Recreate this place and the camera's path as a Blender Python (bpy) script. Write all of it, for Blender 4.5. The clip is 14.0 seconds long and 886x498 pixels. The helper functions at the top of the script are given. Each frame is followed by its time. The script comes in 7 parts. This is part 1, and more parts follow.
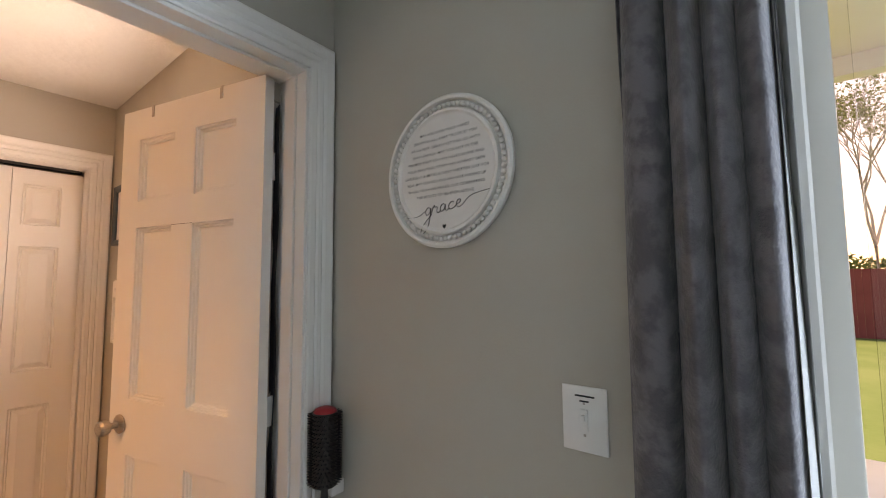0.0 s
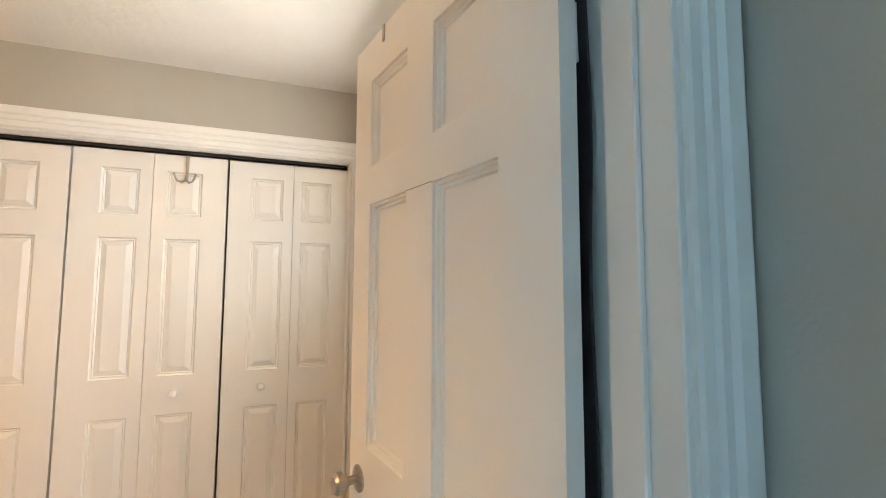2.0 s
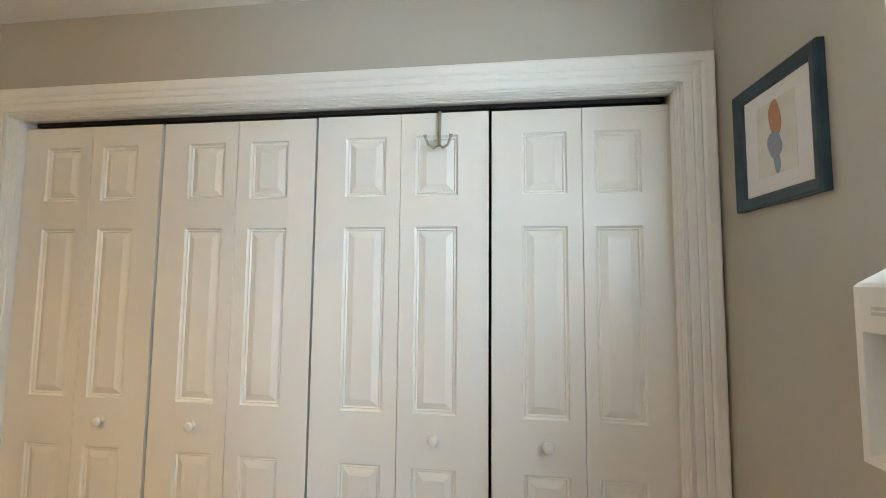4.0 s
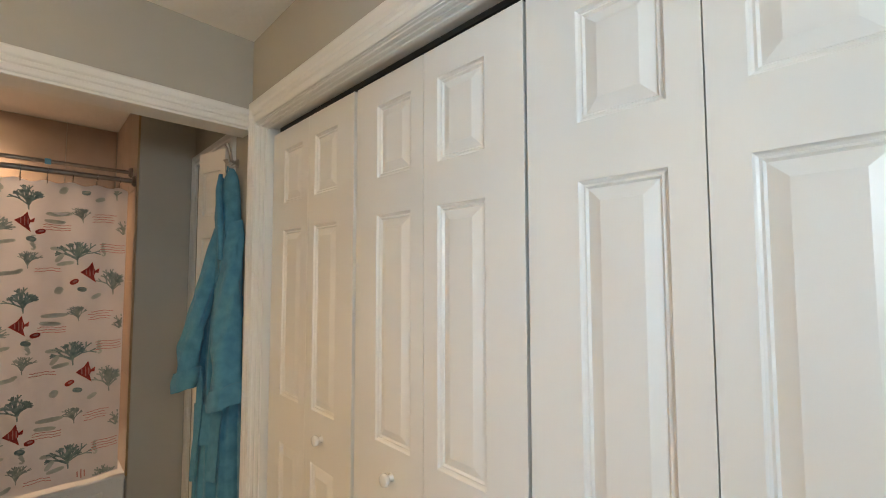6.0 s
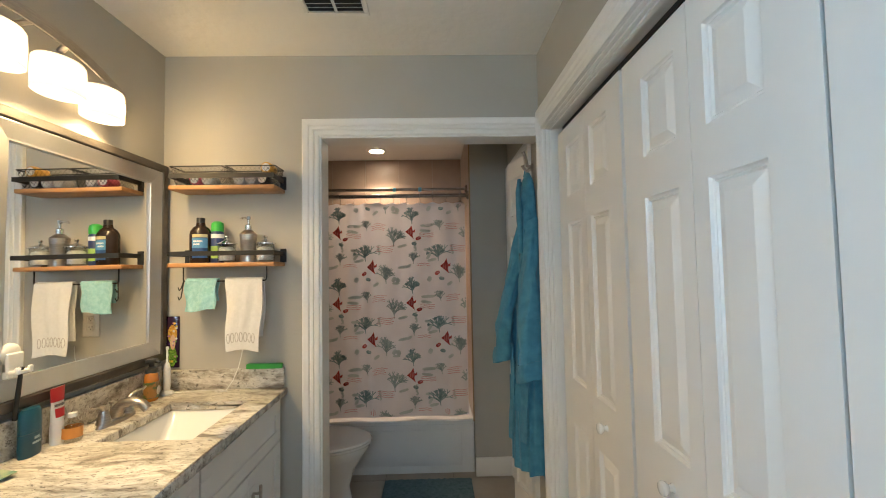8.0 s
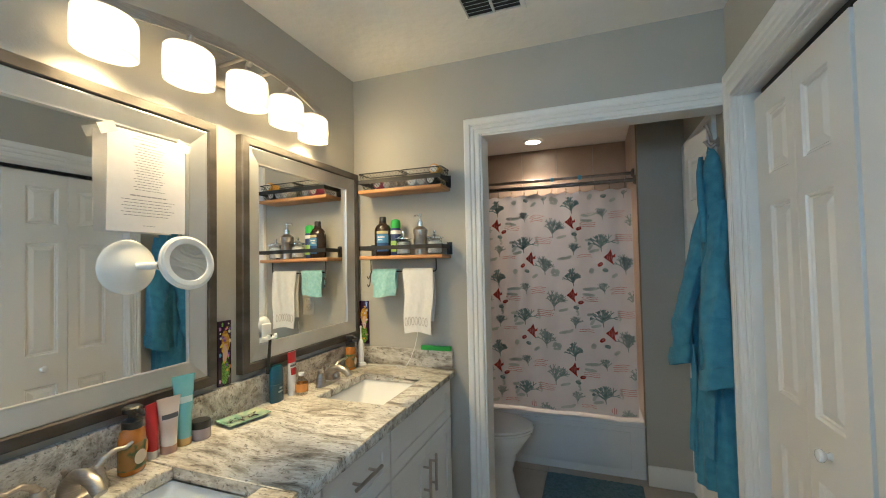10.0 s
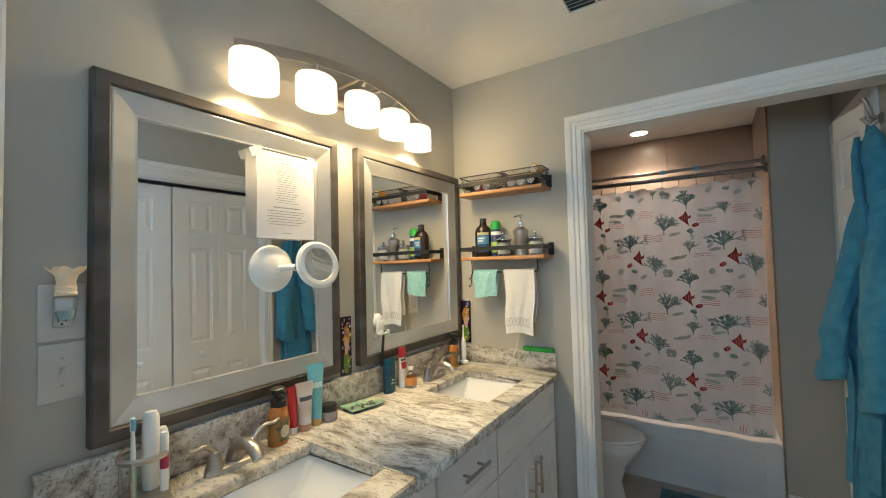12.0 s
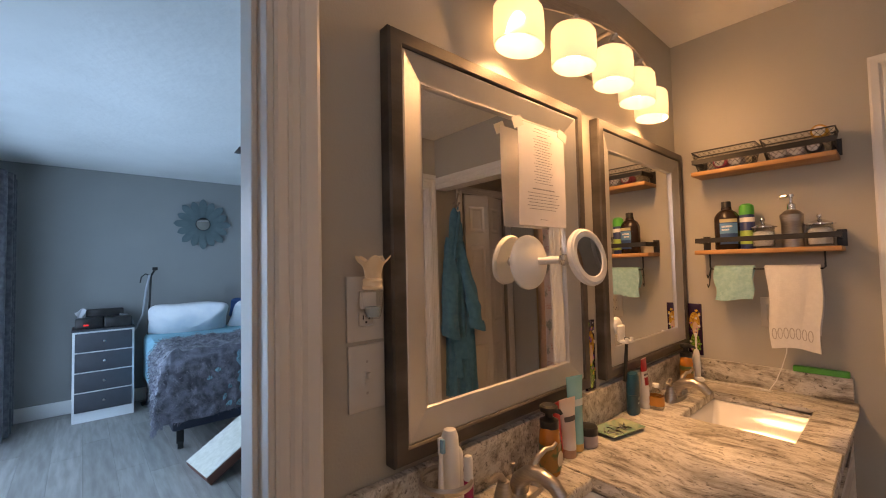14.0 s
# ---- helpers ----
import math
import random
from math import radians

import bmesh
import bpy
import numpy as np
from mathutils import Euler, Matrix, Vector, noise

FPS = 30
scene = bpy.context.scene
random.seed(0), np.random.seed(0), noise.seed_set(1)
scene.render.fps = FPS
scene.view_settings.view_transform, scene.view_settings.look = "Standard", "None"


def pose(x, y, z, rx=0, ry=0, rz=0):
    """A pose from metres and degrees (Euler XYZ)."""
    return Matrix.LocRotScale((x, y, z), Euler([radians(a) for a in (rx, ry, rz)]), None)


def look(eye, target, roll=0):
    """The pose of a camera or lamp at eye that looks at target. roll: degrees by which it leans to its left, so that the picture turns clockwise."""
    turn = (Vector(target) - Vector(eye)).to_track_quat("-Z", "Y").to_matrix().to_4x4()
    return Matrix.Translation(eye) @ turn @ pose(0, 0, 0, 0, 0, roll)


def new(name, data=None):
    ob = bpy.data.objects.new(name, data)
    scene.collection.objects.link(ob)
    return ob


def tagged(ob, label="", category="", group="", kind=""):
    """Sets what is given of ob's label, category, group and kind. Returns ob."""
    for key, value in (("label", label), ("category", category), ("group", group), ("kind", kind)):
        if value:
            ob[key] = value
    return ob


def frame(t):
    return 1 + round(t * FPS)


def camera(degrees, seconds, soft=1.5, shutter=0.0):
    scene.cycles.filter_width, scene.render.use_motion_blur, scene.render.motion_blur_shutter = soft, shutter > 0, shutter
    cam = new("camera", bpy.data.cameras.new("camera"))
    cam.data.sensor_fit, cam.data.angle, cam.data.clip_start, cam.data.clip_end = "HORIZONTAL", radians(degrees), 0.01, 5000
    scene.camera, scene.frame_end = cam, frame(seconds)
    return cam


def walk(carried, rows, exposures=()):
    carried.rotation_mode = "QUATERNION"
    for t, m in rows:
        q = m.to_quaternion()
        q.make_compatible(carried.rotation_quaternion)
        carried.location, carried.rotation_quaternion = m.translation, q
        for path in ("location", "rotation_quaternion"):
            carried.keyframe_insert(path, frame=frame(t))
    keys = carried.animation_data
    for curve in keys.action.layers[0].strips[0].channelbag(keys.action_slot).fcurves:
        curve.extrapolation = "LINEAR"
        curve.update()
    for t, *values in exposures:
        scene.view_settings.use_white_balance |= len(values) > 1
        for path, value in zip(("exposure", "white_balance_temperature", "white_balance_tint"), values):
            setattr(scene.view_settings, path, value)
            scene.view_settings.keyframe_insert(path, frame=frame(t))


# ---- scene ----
cam = camera(94.7, 14.0, 1.0)
PATH = [
    (0, (2.011, -1.223, 1.401), (3.589, -0.003, 1.551), -0.5),
    (0.5, (2.085, -1.046, 1.396), (3.462, 0.396, 1.547), -0.3),
    (1, (2.142, -0.82, 1.399), (3.292, 0.808, 1.553), -0.1),
    (1.5, (2.268, -0.637, 1.401), (3.172, 1.141, 1.551), 0.1),
    (2, (2.327, -0.48, 1.407), (2.994, 1.4, 1.553), 0.2),
    (2.5, (2.258, -0.233, 1.411), (2.704, 1.712, 1.554), 0.1),
    (3, (2.176, -0.016, 1.413), (2.381, 1.968, 1.563), 0.2),
    (3.2, (2.15, 0.067, 1.404), (2.255, 2.059, 1.556), 0.3),
    (5.3, (1.762, 0.955, 1.425), (0.818, 2.715, 1.529), 0.1),
    (5.5, (1.758, 1.039, 1.421), (0.669, 2.713, 1.526), 0.0),
    (6, (1.799, 1.106, 1.427), (0.396, 2.527, 1.539), -0.1),
    (6.5, (1.862, 1.117, 1.424), (0.187, 2.205, 1.531), -0.5),
    (7, (1.878, 1.179, 1.43), (0.009, 1.883, 1.534), -0.7),
    (7.5, (1.9, 1.239, 1.423), (-0.068, 1.583, 1.525), -0.9),
    (8, (1.904, 1.249, 1.415), (-0.093, 1.293, 1.507), -1.0),
    (8.5, (1.911, 1.256, 1.411), (-0.077, 1.052, 1.495), -1.0),
    (9, (1.924, 1.255, 1.408), (-0.033, 0.847, 1.487), -1.1),
    (9.2, (1.926, 1.248, 1.41), (-0.016, 0.776, 1.484), -1.1),
    (11.5, (1.974, 1.222, 1.419), (0.249, 0.212, 1.492), -1.3),
    (12, (1.984, 1.211, 1.42), (0.313, 0.115, 1.495), -1.4),
    (12.5, (1.993, 1.185, 1.417), (0.381, 0.004, 1.494), -1.3),
    (13, (2.019, 1.103, 1.413), (0.481, -0.173, 1.488), -1.3),
    (13.5, (2.06, 0.906, 1.421), (0.619, -0.479, 1.498), -1.3),
    (14, (2.102, 0.698, 1.416), (0.775, -0.796, 1.493), -1.2),
]
# exposure and white balance: the camera first suits the daylit bedroom, then the lamp-lit bath
EXPOSURES = [(0.0, 1.82, 14000, 45), (0.5, 2.12, 12500, 37), (1.6, 2.06, 10000, 25), (2.5, 2.02, 7500, 12), (3.0, 1.80, 6600, 6), (5.5, 1.76, 6900, 10), (7.0, 1.76, 6400, 7), (9.0, 1.56, 5350, 0), (11.5, 1.54, 5150, -2), (12.4, 1.46, 5550, 4), (13.0, 1.16, 6800, 19), (14.0, 0.80, 8500, 37)]
walk(cam, [(t, look(eye, target, roll)) for t, eye, target, roll in PATH], EXPOSURES)

# ---- light ----
world = bpy.data.worlds.new("sky")
scene.world = world
world.use_nodes = True
wn = world.node_tree.nodes
sky = wn.new("ShaderNodeTexSky")
sky.sky_type = "NISHITA"
sky.sun_disc = False
sky.sun_elevation, sky.sun_rotation = radians(48), radians(120)
wn["Background"].inputs["Strength"].default_value = 0.085
world.node_tree.links.new(sky.outputs["Color"], wn["Background"].inputs["Color"])


def lamp(name, kind, energy, color, m, **more):
    data = bpy.data.lights.new(name, kind)
    data.energy, data.color = energy, color
    for key, value in more.items():
        if key == "size":
            data.size = value
        elif key == "size_y":
            data.shape, data.size_y = "RECTANGLE", value
        elif key == "angle":
            data.angle = value
        elif key == "disk":
            data.shape, data.size = "DISK", value
        elif key == "spread":
            data.spread = value
    ob = new(name, data)
    ob.matrix_world = m
    return ob


WARM = (1.0, 0.64, 0.28)
COOL = (0.25, 0.60, 1.0)
lamp("sun", "SUN", 2.0, (1.0, 0.95, 0.88), look((0, 0, 10), (-3.0, 5.0, 0)), angle=radians(12))
# sky light through the patio door and the bath window
lamp("patio_daylight", "AREA", 47, COOL, look((2.98, -2.7, 1.1), (0.0, -2.8, 0.9)), size=2.6, size_y=1.9)
lamp("window_daylight", "AREA", 3.6, (0.70, 0.86, 1.0), look((2.84, 0.75, 1.74), (1.0, 0.85, 1.76)), size=0.70, size_y=0.48)
SHADES = [(1.268 - i * 0.2068, 0.070 + 0.047 * math.sin(math.pi * i / 4)) for i in range(5)]
for sx, sy in SHADES:
    lamp("vanity_bulb", "AREA", 0.85, WARM, look((sx, sy, 1.964), (sx, sy + 0.06, 1.2)), disk=0.09, spread=radians(150))
# fill lamps added outside the end shades for their sideways glow, east and west
for (sx, sy), way, power in ((SHADES[0], 1, 0.66), (SHADES[-1], -1, 0.84)):
    lamp("vanity_end_bulb", "AREA", power, WARM, look((sx + way * 0.079, sy + 0.02, 2.018), (sx + way * 1.08, sy + 1.30, 1.70)), disk=0.10)
lamp("shower_downlight", "AREA", 3.3, (1.0, 0.68, 0.44), look((-1.46, 0.784, 2.385), (-1.46, 0.784, 0)), disk=0.10, spread=radians(120))


# ---- materials ----
def material(name, colour, rough=0.5, second=None, scale=8.0, detail=4.0, bump=0.0, bump_scale=60.0, metal=0.0, emit=None, power=0.0, stretch=(1, 1, 1), mix=(0.35, 0.65), rough_second=None, coat=0.0, transmission=0.0, sheen=0.0, per_object=0.0):
    """A surface with two-colour variation at one scale, finer grain as relief, and roughness that follows the variation."""
    m = bpy.data.materials.new(name)
    m.use_nodes = True
    nt = m.node_tree
    n, l = nt.nodes, nt.links
    b = n["Principled BSDF"]
    b.inputs["Roughness"].default_value, b.inputs["Metallic"].default_value = rough, metal
    b.inputs["Coat Weight"].default_value = coat
    b.inputs["Transmission Weight"].default_value = transmission
    b.inputs["Sheen Weight"].default_value = sheen
    coord = n.new("ShaderNodeTexCoord")
    mapping = n.new("ShaderNodeMapping")
    mapping.inputs["Scale"].default_value = stretch
    l.new(coord.outputs["Object"], mapping.inputs["Vector"])
    if second is None:
        second = tuple(c * 0.9 for c in colour)
    tex = n.new("ShaderNodeTexNoise")
    tex.inputs["Scale"].default_value, tex.inputs["Detail"].default_value = scale, detail
    l.new(mapping.outputs["Vector"], tex.inputs["Vector"])
    ramp = n.new("ShaderNodeValToRGB")
    ramp.color_ramp.elements[0].position, ramp.color_ramp.elements[1].position = mix
    ramp.color_ramp.elements[0].color, ramp.color_ramp.elements[1].color = (*colour, 1), (*second, 1)
    l.new(tex.outputs["Fac"], ramp.inputs["Fac"])
    out = ramp.outputs["Color"]
    if per_object:
        info = n.new("ShaderNodeObjectInfo")
        hsv = n.new("ShaderNodeHueSaturation")
        mr = n.new("ShaderNodeMapRange")
        mr.inputs["To Min"].default_value, mr.inputs["To Max"].default_value = 1 - per_object, 1 + per_object
        l.new(info.outputs["Random"], mr.inputs["Value"])
        l.new(mr.outputs["Result"], hsv.inputs["Value"])
        l.new(out, hsv.inputs["Color"])
        out = hsv.outputs["Color"]
    l.new(out, b.inputs["Base Color"])
    if rough_second is not None:
        rr = n.new("ShaderNodeMapRange")
        rr.inputs["To Min"].default_value, rr.inputs["To Max"].default_value = rough, rough_second
        l.new(tex.outputs["Fac"], rr.inputs["Value"])
        l.new(rr.outputs["Result"], b.inputs["Roughness"])
    if bump:
        fine = n.new("ShaderNodeTexNoise")
        fine.inputs["Scale"].default_value, fine.inputs["Detail"].default_value = bump_scale, 3.0
        l.new(mapping.outputs["Vector"], fine.inputs["Vector"])
        bm_ = n.new("ShaderNodeBump")
        bm_.inputs["Strength"].default_value, bm_.inputs["Distance"].default_value = bump, 0.004
        l.new(fine.outputs["Fac"], bm_.inputs["Height"])
        l.new(bm_.outputs["Normal"], b.inputs["Normal"])
    if emit:
        b.inputs["Emission Color"].default_value, b.inputs["Emission Strength"].default_value = (*emit, 1), power
    return m


def granite_material():
    """Cream granite with taupe and grey veins running across the counter."""
    m = bpy.data.materials.new("granite")
    m.use_nodes = True
    n, l = m.node_tree.nodes, m.node_tree.links
    b = n["Principled BSDF"]
    coord = n.new("ShaderNodeTexCoord")
    warp = n.new("ShaderNodeTexNoise")
    warp.inputs["Scale"].default_value = 3.0
    l.new(coord.outputs["Object"], warp.inputs["Vector"])
    add = n.new("ShaderNodeVectorMath")
    add.operation = "MULTIPLY_ADD"
    add.inputs[1].default_value = (0.16, 0.16, 0.16)
    l.new(warp.outputs["Color"], add.inputs[0])
    l.new(coord.outputs["Object"], add.inputs[2])
    def layer(stretch, scale, detail, rough, stops):
        mapping = n.new("ShaderNodeMapping")
        mapping.inputs["Scale"].default_value = stretch
        l.new(add.outputs["Vector"], mapping.inputs["Vector"])
        tex = n.new("ShaderNodeTexNoise")
        tex.inputs["Scale"].default_value, tex.inputs["Detail"].default_value, tex.inputs["Roughness"].default_value = scale, detail, rough
        l.new(mapping.outputs["Vector"], tex.inputs["Vector"])
        ramp = n.new("ShaderNodeValToRGB")
        r = ramp.color_ramp
        r.elements[0].position, r.elements[0].color = stops[0][0], (*stops[0][1], 1)
        r.elements[1].position, r.elements[1].color = stops[-1][0], (*stops[-1][1], 1)
        for pos, col in stops[1:-1]:
            r.elements.new(pos).color = (*col, 1)
        l.new(tex.outputs["Fac"], ramp.inputs["Fac"])
        return ramp.outputs["Color"]

    def times(a, c, fac):
        mul = n.new("ShaderNodeMixRGB")
        mul.blend_type = "MULTIPLY"
        mul.inputs["Fac"].default_value = fac
        l.new(a, mul.inputs["Color1"])
        l.new(c, mul.inputs["Color2"])
        return mul.outputs["Color"]
    streak = layer((15.0, 3.6, 15.0), 1.5, 12.0, 0.72, ((0.28, (0.085, 0.075, 0.066)), (0.36, (0.20, 0.176, 0.148)), (0.42, (0.36, 0.325, 0.275)), (0.48, (0.53, 0.50, 0.44)), (0.55, (0.70, 0.675, 0.62)), (0.61, (0.50, 0.455, 0.39)), (0.66, (0.30, 0.26, 0.215)), (0.74, (0.54, 0.505, 0.45))))
    blotch = layer((5.0, 2.2, 5.0), 1.5, 5.0, 0.6, ((0.33, (0.50, 0.46, 0.41)), (0.45, (1, 1, 1)), (0.62, (1, 1, 1)), (0.70, (0.70, 0.68, 0.62))))
    fleck = layer((70.0, 30.0, 60.0), 1.6, 4.0, 0.7, ((0.36, (0.12, 0.11, 0.10)), (0.43, (1, 1, 1)), (0.8, (1, 1, 1))))
    l.new(times(times(streak, blotch, 0.85), fleck, 0.75), b.inputs["Base Color"])
    b.inputs["Roughness"].default_value = 0.40
    b.inputs["Specular IOR Level"].default_value = 0.38
    return m


PAINT = material("wall_paint", (0.462, 0.440, 0.388), 0.62, (0.442, 0.420, 0.368), 2.5, bump=0.12, bump_scale=170)
CEIL = material("ceiling_texture", (0.82, 0.805, 0.77), 0.85, (0.78, 0.765, 0.73), 3.0, bump=0.9, bump_scale=26)
TRIM = material("trim_paint", (0.80, 0.79, 0.76), 0.32, (0.79, 0.78, 0.75), 3.0, bump=0.02, bump_scale=30)
DOORPAINT = material("door_paint", (0.81, 0.79, 0.75), 0.34, (0.80, 0.78, 0.738), 2.0, bump=0.03, bump_scale=24, stretch=(3, 3, 1))
OAK = material("grey_plank", (0.36, 0.335, 0.31), 0.36, (0.25, 0.225, 0.20), 3.0, 6.0, 0.12, 60, stretch=(9, 1, 9), per_object=0.13)
FLOORTILE = material("beige_tile", (0.42, 0.37, 0.32), 0.4, (0.36, 0.315, 0.27), 5.0, 6.0, 0.08, 50, per_object=0.06)
GROUT = material("grout", (0.30, 0.27, 0.24), 0.9)
WALLTILE = material("tan_wall_tile", (0.44, 0.34, 0.27), 0.32, (0.36, 0.275, 0.215), 3.5, 6.0, 0.05, 40, per_object=0.05)
GRANITE = granite_material()
PORCELAIN = material("white_porcelain", (0.82, 0.82, 0.81), 0.10, (0.80, 0.80, 0.79), 4.0, coat=0.4)
ACRYLIC = material("white_tub_enamel", (0.78, 0.79, 0.80), 0.16, (0.75, 0.76, 0.77), 4.0, coat=0.3)
CABINET = material("white_cabinet_paint", (0.76, 0.755, 0.74), 0.36, (0.73, 0.725, 0.71), 5.0, bump=0.04, bump_scale=60)
NICKEL = material("brushed_nickel", (0.50, 0.46, 0.42), 0.30, (0.42, 0.385, 0.35), 40.0, metal=1.0, stretch=(1, 1, 8), rough_second=0.42)
CHROME = material("chrome", (0.75, 0.75, 0.75), 0.12, metal=1.0)
MIRROR = material("mirror_silver", (0.88, 0.89, 0.89), 0.015, (0.88, 0.89, 0.89), metal=1.0)
FRAME_OUT = material("bronze_frame", (0.066, 0.058, 0.051), 0.36, (0.125, 0.11, 0.098), 5.0, 7.0, 0.08, 70, metal=0.45, rough_second=0.5, stretch=(1, 1, 3))
FRAME_IN = material("silver_frame", (0.56, 0.56, 0.565), 0.30, (0.62, 0.62, 0.62), 7.0, 5.0, 0.04, 90, metal=0.75, rough_second=0.40)
SHADE = material("frosted_shade", (0.85, 0.80, 0.70), 0.45, (0.80, 0.75, 0.66), 6.0, emit=(1.0, 0.74, 0.44), power=0.38)
BULB = material("lit_bulb", (1, 0.9, 0.8), 0.5, emit=(1.0, 0.74, 0.46), power=9)
BLACK = material("black_metal", (0.010, 0.0095, 0.009), 0.5, (0.018, 0.017, 0.016), 20)
BLACKPLASTIC = material("black_plastic", (0.014, 0.014, 0.014), 0.32, (0.022, 0.022, 0.022), 20)
WOOD = material("honey_shelf_wood", (0.50, 0.265, 0.105), 0.45, (0.36, 0.17, 0.06), 5.0, 6.0, 0.1, 60, stretch=(8, 1, 8))
ROBE = material("turquoise_terry", (0.080, 0.285, 0.43), 0.95, (0.055, 0.215, 0.345), 26.0, 4.0, 0.8, 320, sheen=0.15)
CURTAINCLOTH = material("white_curtain_cloth", (0.80, 0.765, 0.77), 0.75, (0.77, 0.735, 0.74), 10.0, bump=0.15, bump_scale=200)
CORAL = material("coral_print", (0.20, 0.30, 0.30), 0.8, (0.36, 0.46, 0.44), 60.0)
PALE = material("pale_green_print", (0.60, 0.635, 0.60), 0.8, (0.50, 0.555, 0.52), 22.0)
REDPRINT = material("red_print", (0.52, 0.09, 0.075), 0.8, (0.38, 0.05, 0.05), 30.0)
PINKPRINT = material("pink_script_print", (0.66, 0.29, 0.28), 0.8)
def let_light_through(m, share):
    """Thin cloth: part of the light that falls on its back comes through."""
    n, l = m.node_tree.nodes, m.node_tree.links
    b, out = n["Principled BSDF"], n["Material Output"]
    tr, mx = n.new("ShaderNodeBsdfTranslucent"), n.new("ShaderNodeMixShader")
    mx.inputs["Fac"].default_value = share
    l.new(b.inputs["Base Color"].links[0].from_socket, tr.inputs["Color"])
    l.new(b.outputs["BSDF"], mx.inputs[1])
    l.new(tr.outputs["BSDF"], mx.inputs[2])
    l.new(mx.outputs["Shader"], out.inputs["Surface"])


for m in (CURTAINCLOTH, CORAL, PALE, REDPRINT, PINKPRINT):
    let_light_through(m, 0.32)
let_light_through(SHADE, 0.45)
GREYCURTAIN = material("grey_drape", (0.080, 0.077, 0.088), 0.75, (0.140, 0.134, 0.150), 26.0, 4.0, 0.5, 130, sheen=0.3, mix=(0.42, 0.58))
LINER = material("drape_lining", (0.36, 0.37, 0.36), 0.8, (0.33, 0.34, 0.33), 12.0)
WHITEPLASTIC = material("white_plastic", (0.78, 0.78, 0.765), 0.30, (0.75, 0.75, 0.735), 9.0)
IVORYPLATE = material("painted_plate", (0.60, 0.575, 0.53), 0.42, (0.57, 0.545, 0.50), 12.0)
PAPER = material("white_paper", (0.74, 0.715, 0.725), 0.9, (0.70, 0.68, 0.69), 20.0)
INK = material("grey_ink", (0.10, 0.10, 0.11), 0.9)
TAPE = material("clear_tape", (0.66, 0.66, 0.64), 0.3)
GLASS = material("clear_glass", (1, 1, 1), 0.02, (1, 1, 1), transmission=1.0)
def thin_glass(name, tint):
    """Clear thin-walled glass: lets things behind show straight through, with a reflection on top."""
    m = bpy.data.materials.new(name)
    m.use_nodes = True
    n, l = m.node_tree.nodes, m.node_tree.links
    tr, gl, fr, mx = n.new("ShaderNodeBsdfTransparent"), n.new("ShaderNodeBsdfGlossy"), n.new("ShaderNodeLayerWeight"), n.new("ShaderNodeMixShader")
    fr.inputs["Blend"].default_value = 0.12
    tr.inputs["Color"].default_value, gl.inputs["Roughness"].default_value = (*tint, 1), 0.05
    l.new(fr.outputs["Facing"], mx.inputs["Fac"])
    l.new(tr.outputs["BSDF"], mx.inputs[1])
    l.new(gl.outputs["BSDF"], mx.inputs[2])
    l.new(mx.outputs["Shader"], n["Material Output"].inputs["Surface"])
    return m


JARGLASS = thin_glass("thin_jar_glass", (0.94, 0.95, 0.95))
WHITETOWEL = material("white_terry", (0.80, 0.79, 0.775), 0.95, (0.76, 0.75, 0.735), 60.0, 3.0, 0.9, 380, sheen=0.3)
AQUATOWEL = material("aqua_terry", (0.38, 0.64, 0.64), 0.95, (0.28, 0.54, 0.54), 60.0, 3.0, 1.0, 260, sheen=0.3)
MATCLOTH = material("blue_bath_mat", (0.085, 0.16, 0.20), 1.0, (0.14, 0.22, 0.26), 50.0, 3.0, 1.0, 220)


# ---- mesh helpers ----
def link_mesh(name, bm, mat, smooth=False):
    me = bpy.data.meshes.new(name)
    bm.normal_update()
    bm.to_mesh(me)
    bm.free()
    me.materials.append(mat)
    if smooth:
        me.polygons.foreach_set("use_smooth", [True] * len(me.polygons))
        me.set_sharp_from_angle(angle=radians(38))
    return new(name, me)


def thing(name, at, label, category, group="", rz=0.0):
    """An Empty at the thing's base; its parts are built round it."""
    e = new(name)
    e.empty_display_size = 0.05
    e.matrix_world = pose(*at, 0, 0, rz)
    return tagged(e, label, category, group)


def part(name, bm, mat, parent, label="", local=False, smooth=True):
    """One mesh under a thing or a part. World coordinates unless local."""
    ob = link_mesh(name, bm, mat, smooth)
    base = parent
    off = Vector((0, 0, 0))
    m = Matrix.Identity(4)
    chain = []
    while base is not None:
        chain.append(base)
        base = base.parent
    for o in reversed(chain):
        m = m @ o.matrix_basis
    if not local:
        ob.data.transform(m.inverted())
    ob.parent = parent
    if label:
        tagged(ob, label)
    return ob


def solid(name, bm, mat, label="", category="", group="", kind="", smooth=True):
    return tagged(link_mesh(name, bm, mat, smooth), label, category, group, kind)


def box(bm, x0, x1, y0, y1, z0, z1, bevel=0.0, seg=2):
    made = bmesh.ops.create_cube(bm, size=1)["verts"]
    for v in made:
        v.co = Vector(((x0 + x1) / 2 + v.co.x * (x1 - x0), (y0 + y1) / 2 + v.co.y * (y1 - y0), (z0 + z1) / 2 + v.co.z * (z1 - z0)))
    if bevel:
        edges = list({e for v in made for e in v.link_edges})
        bmesh.ops.bevel(bm, geom=edges, offset=bevel, segments=seg, affect="EDGES", profile=0.5)
    return bm


def boxed(x0, x1, y0, y1, z0, z1, bevel=0.0, seg=2):
    return box(bmesh.new(), min(x0, x1), max(x0, x1), min(y0, y1), max(y0, y1), min(z0, z1), max(z0, z1), bevel, seg)


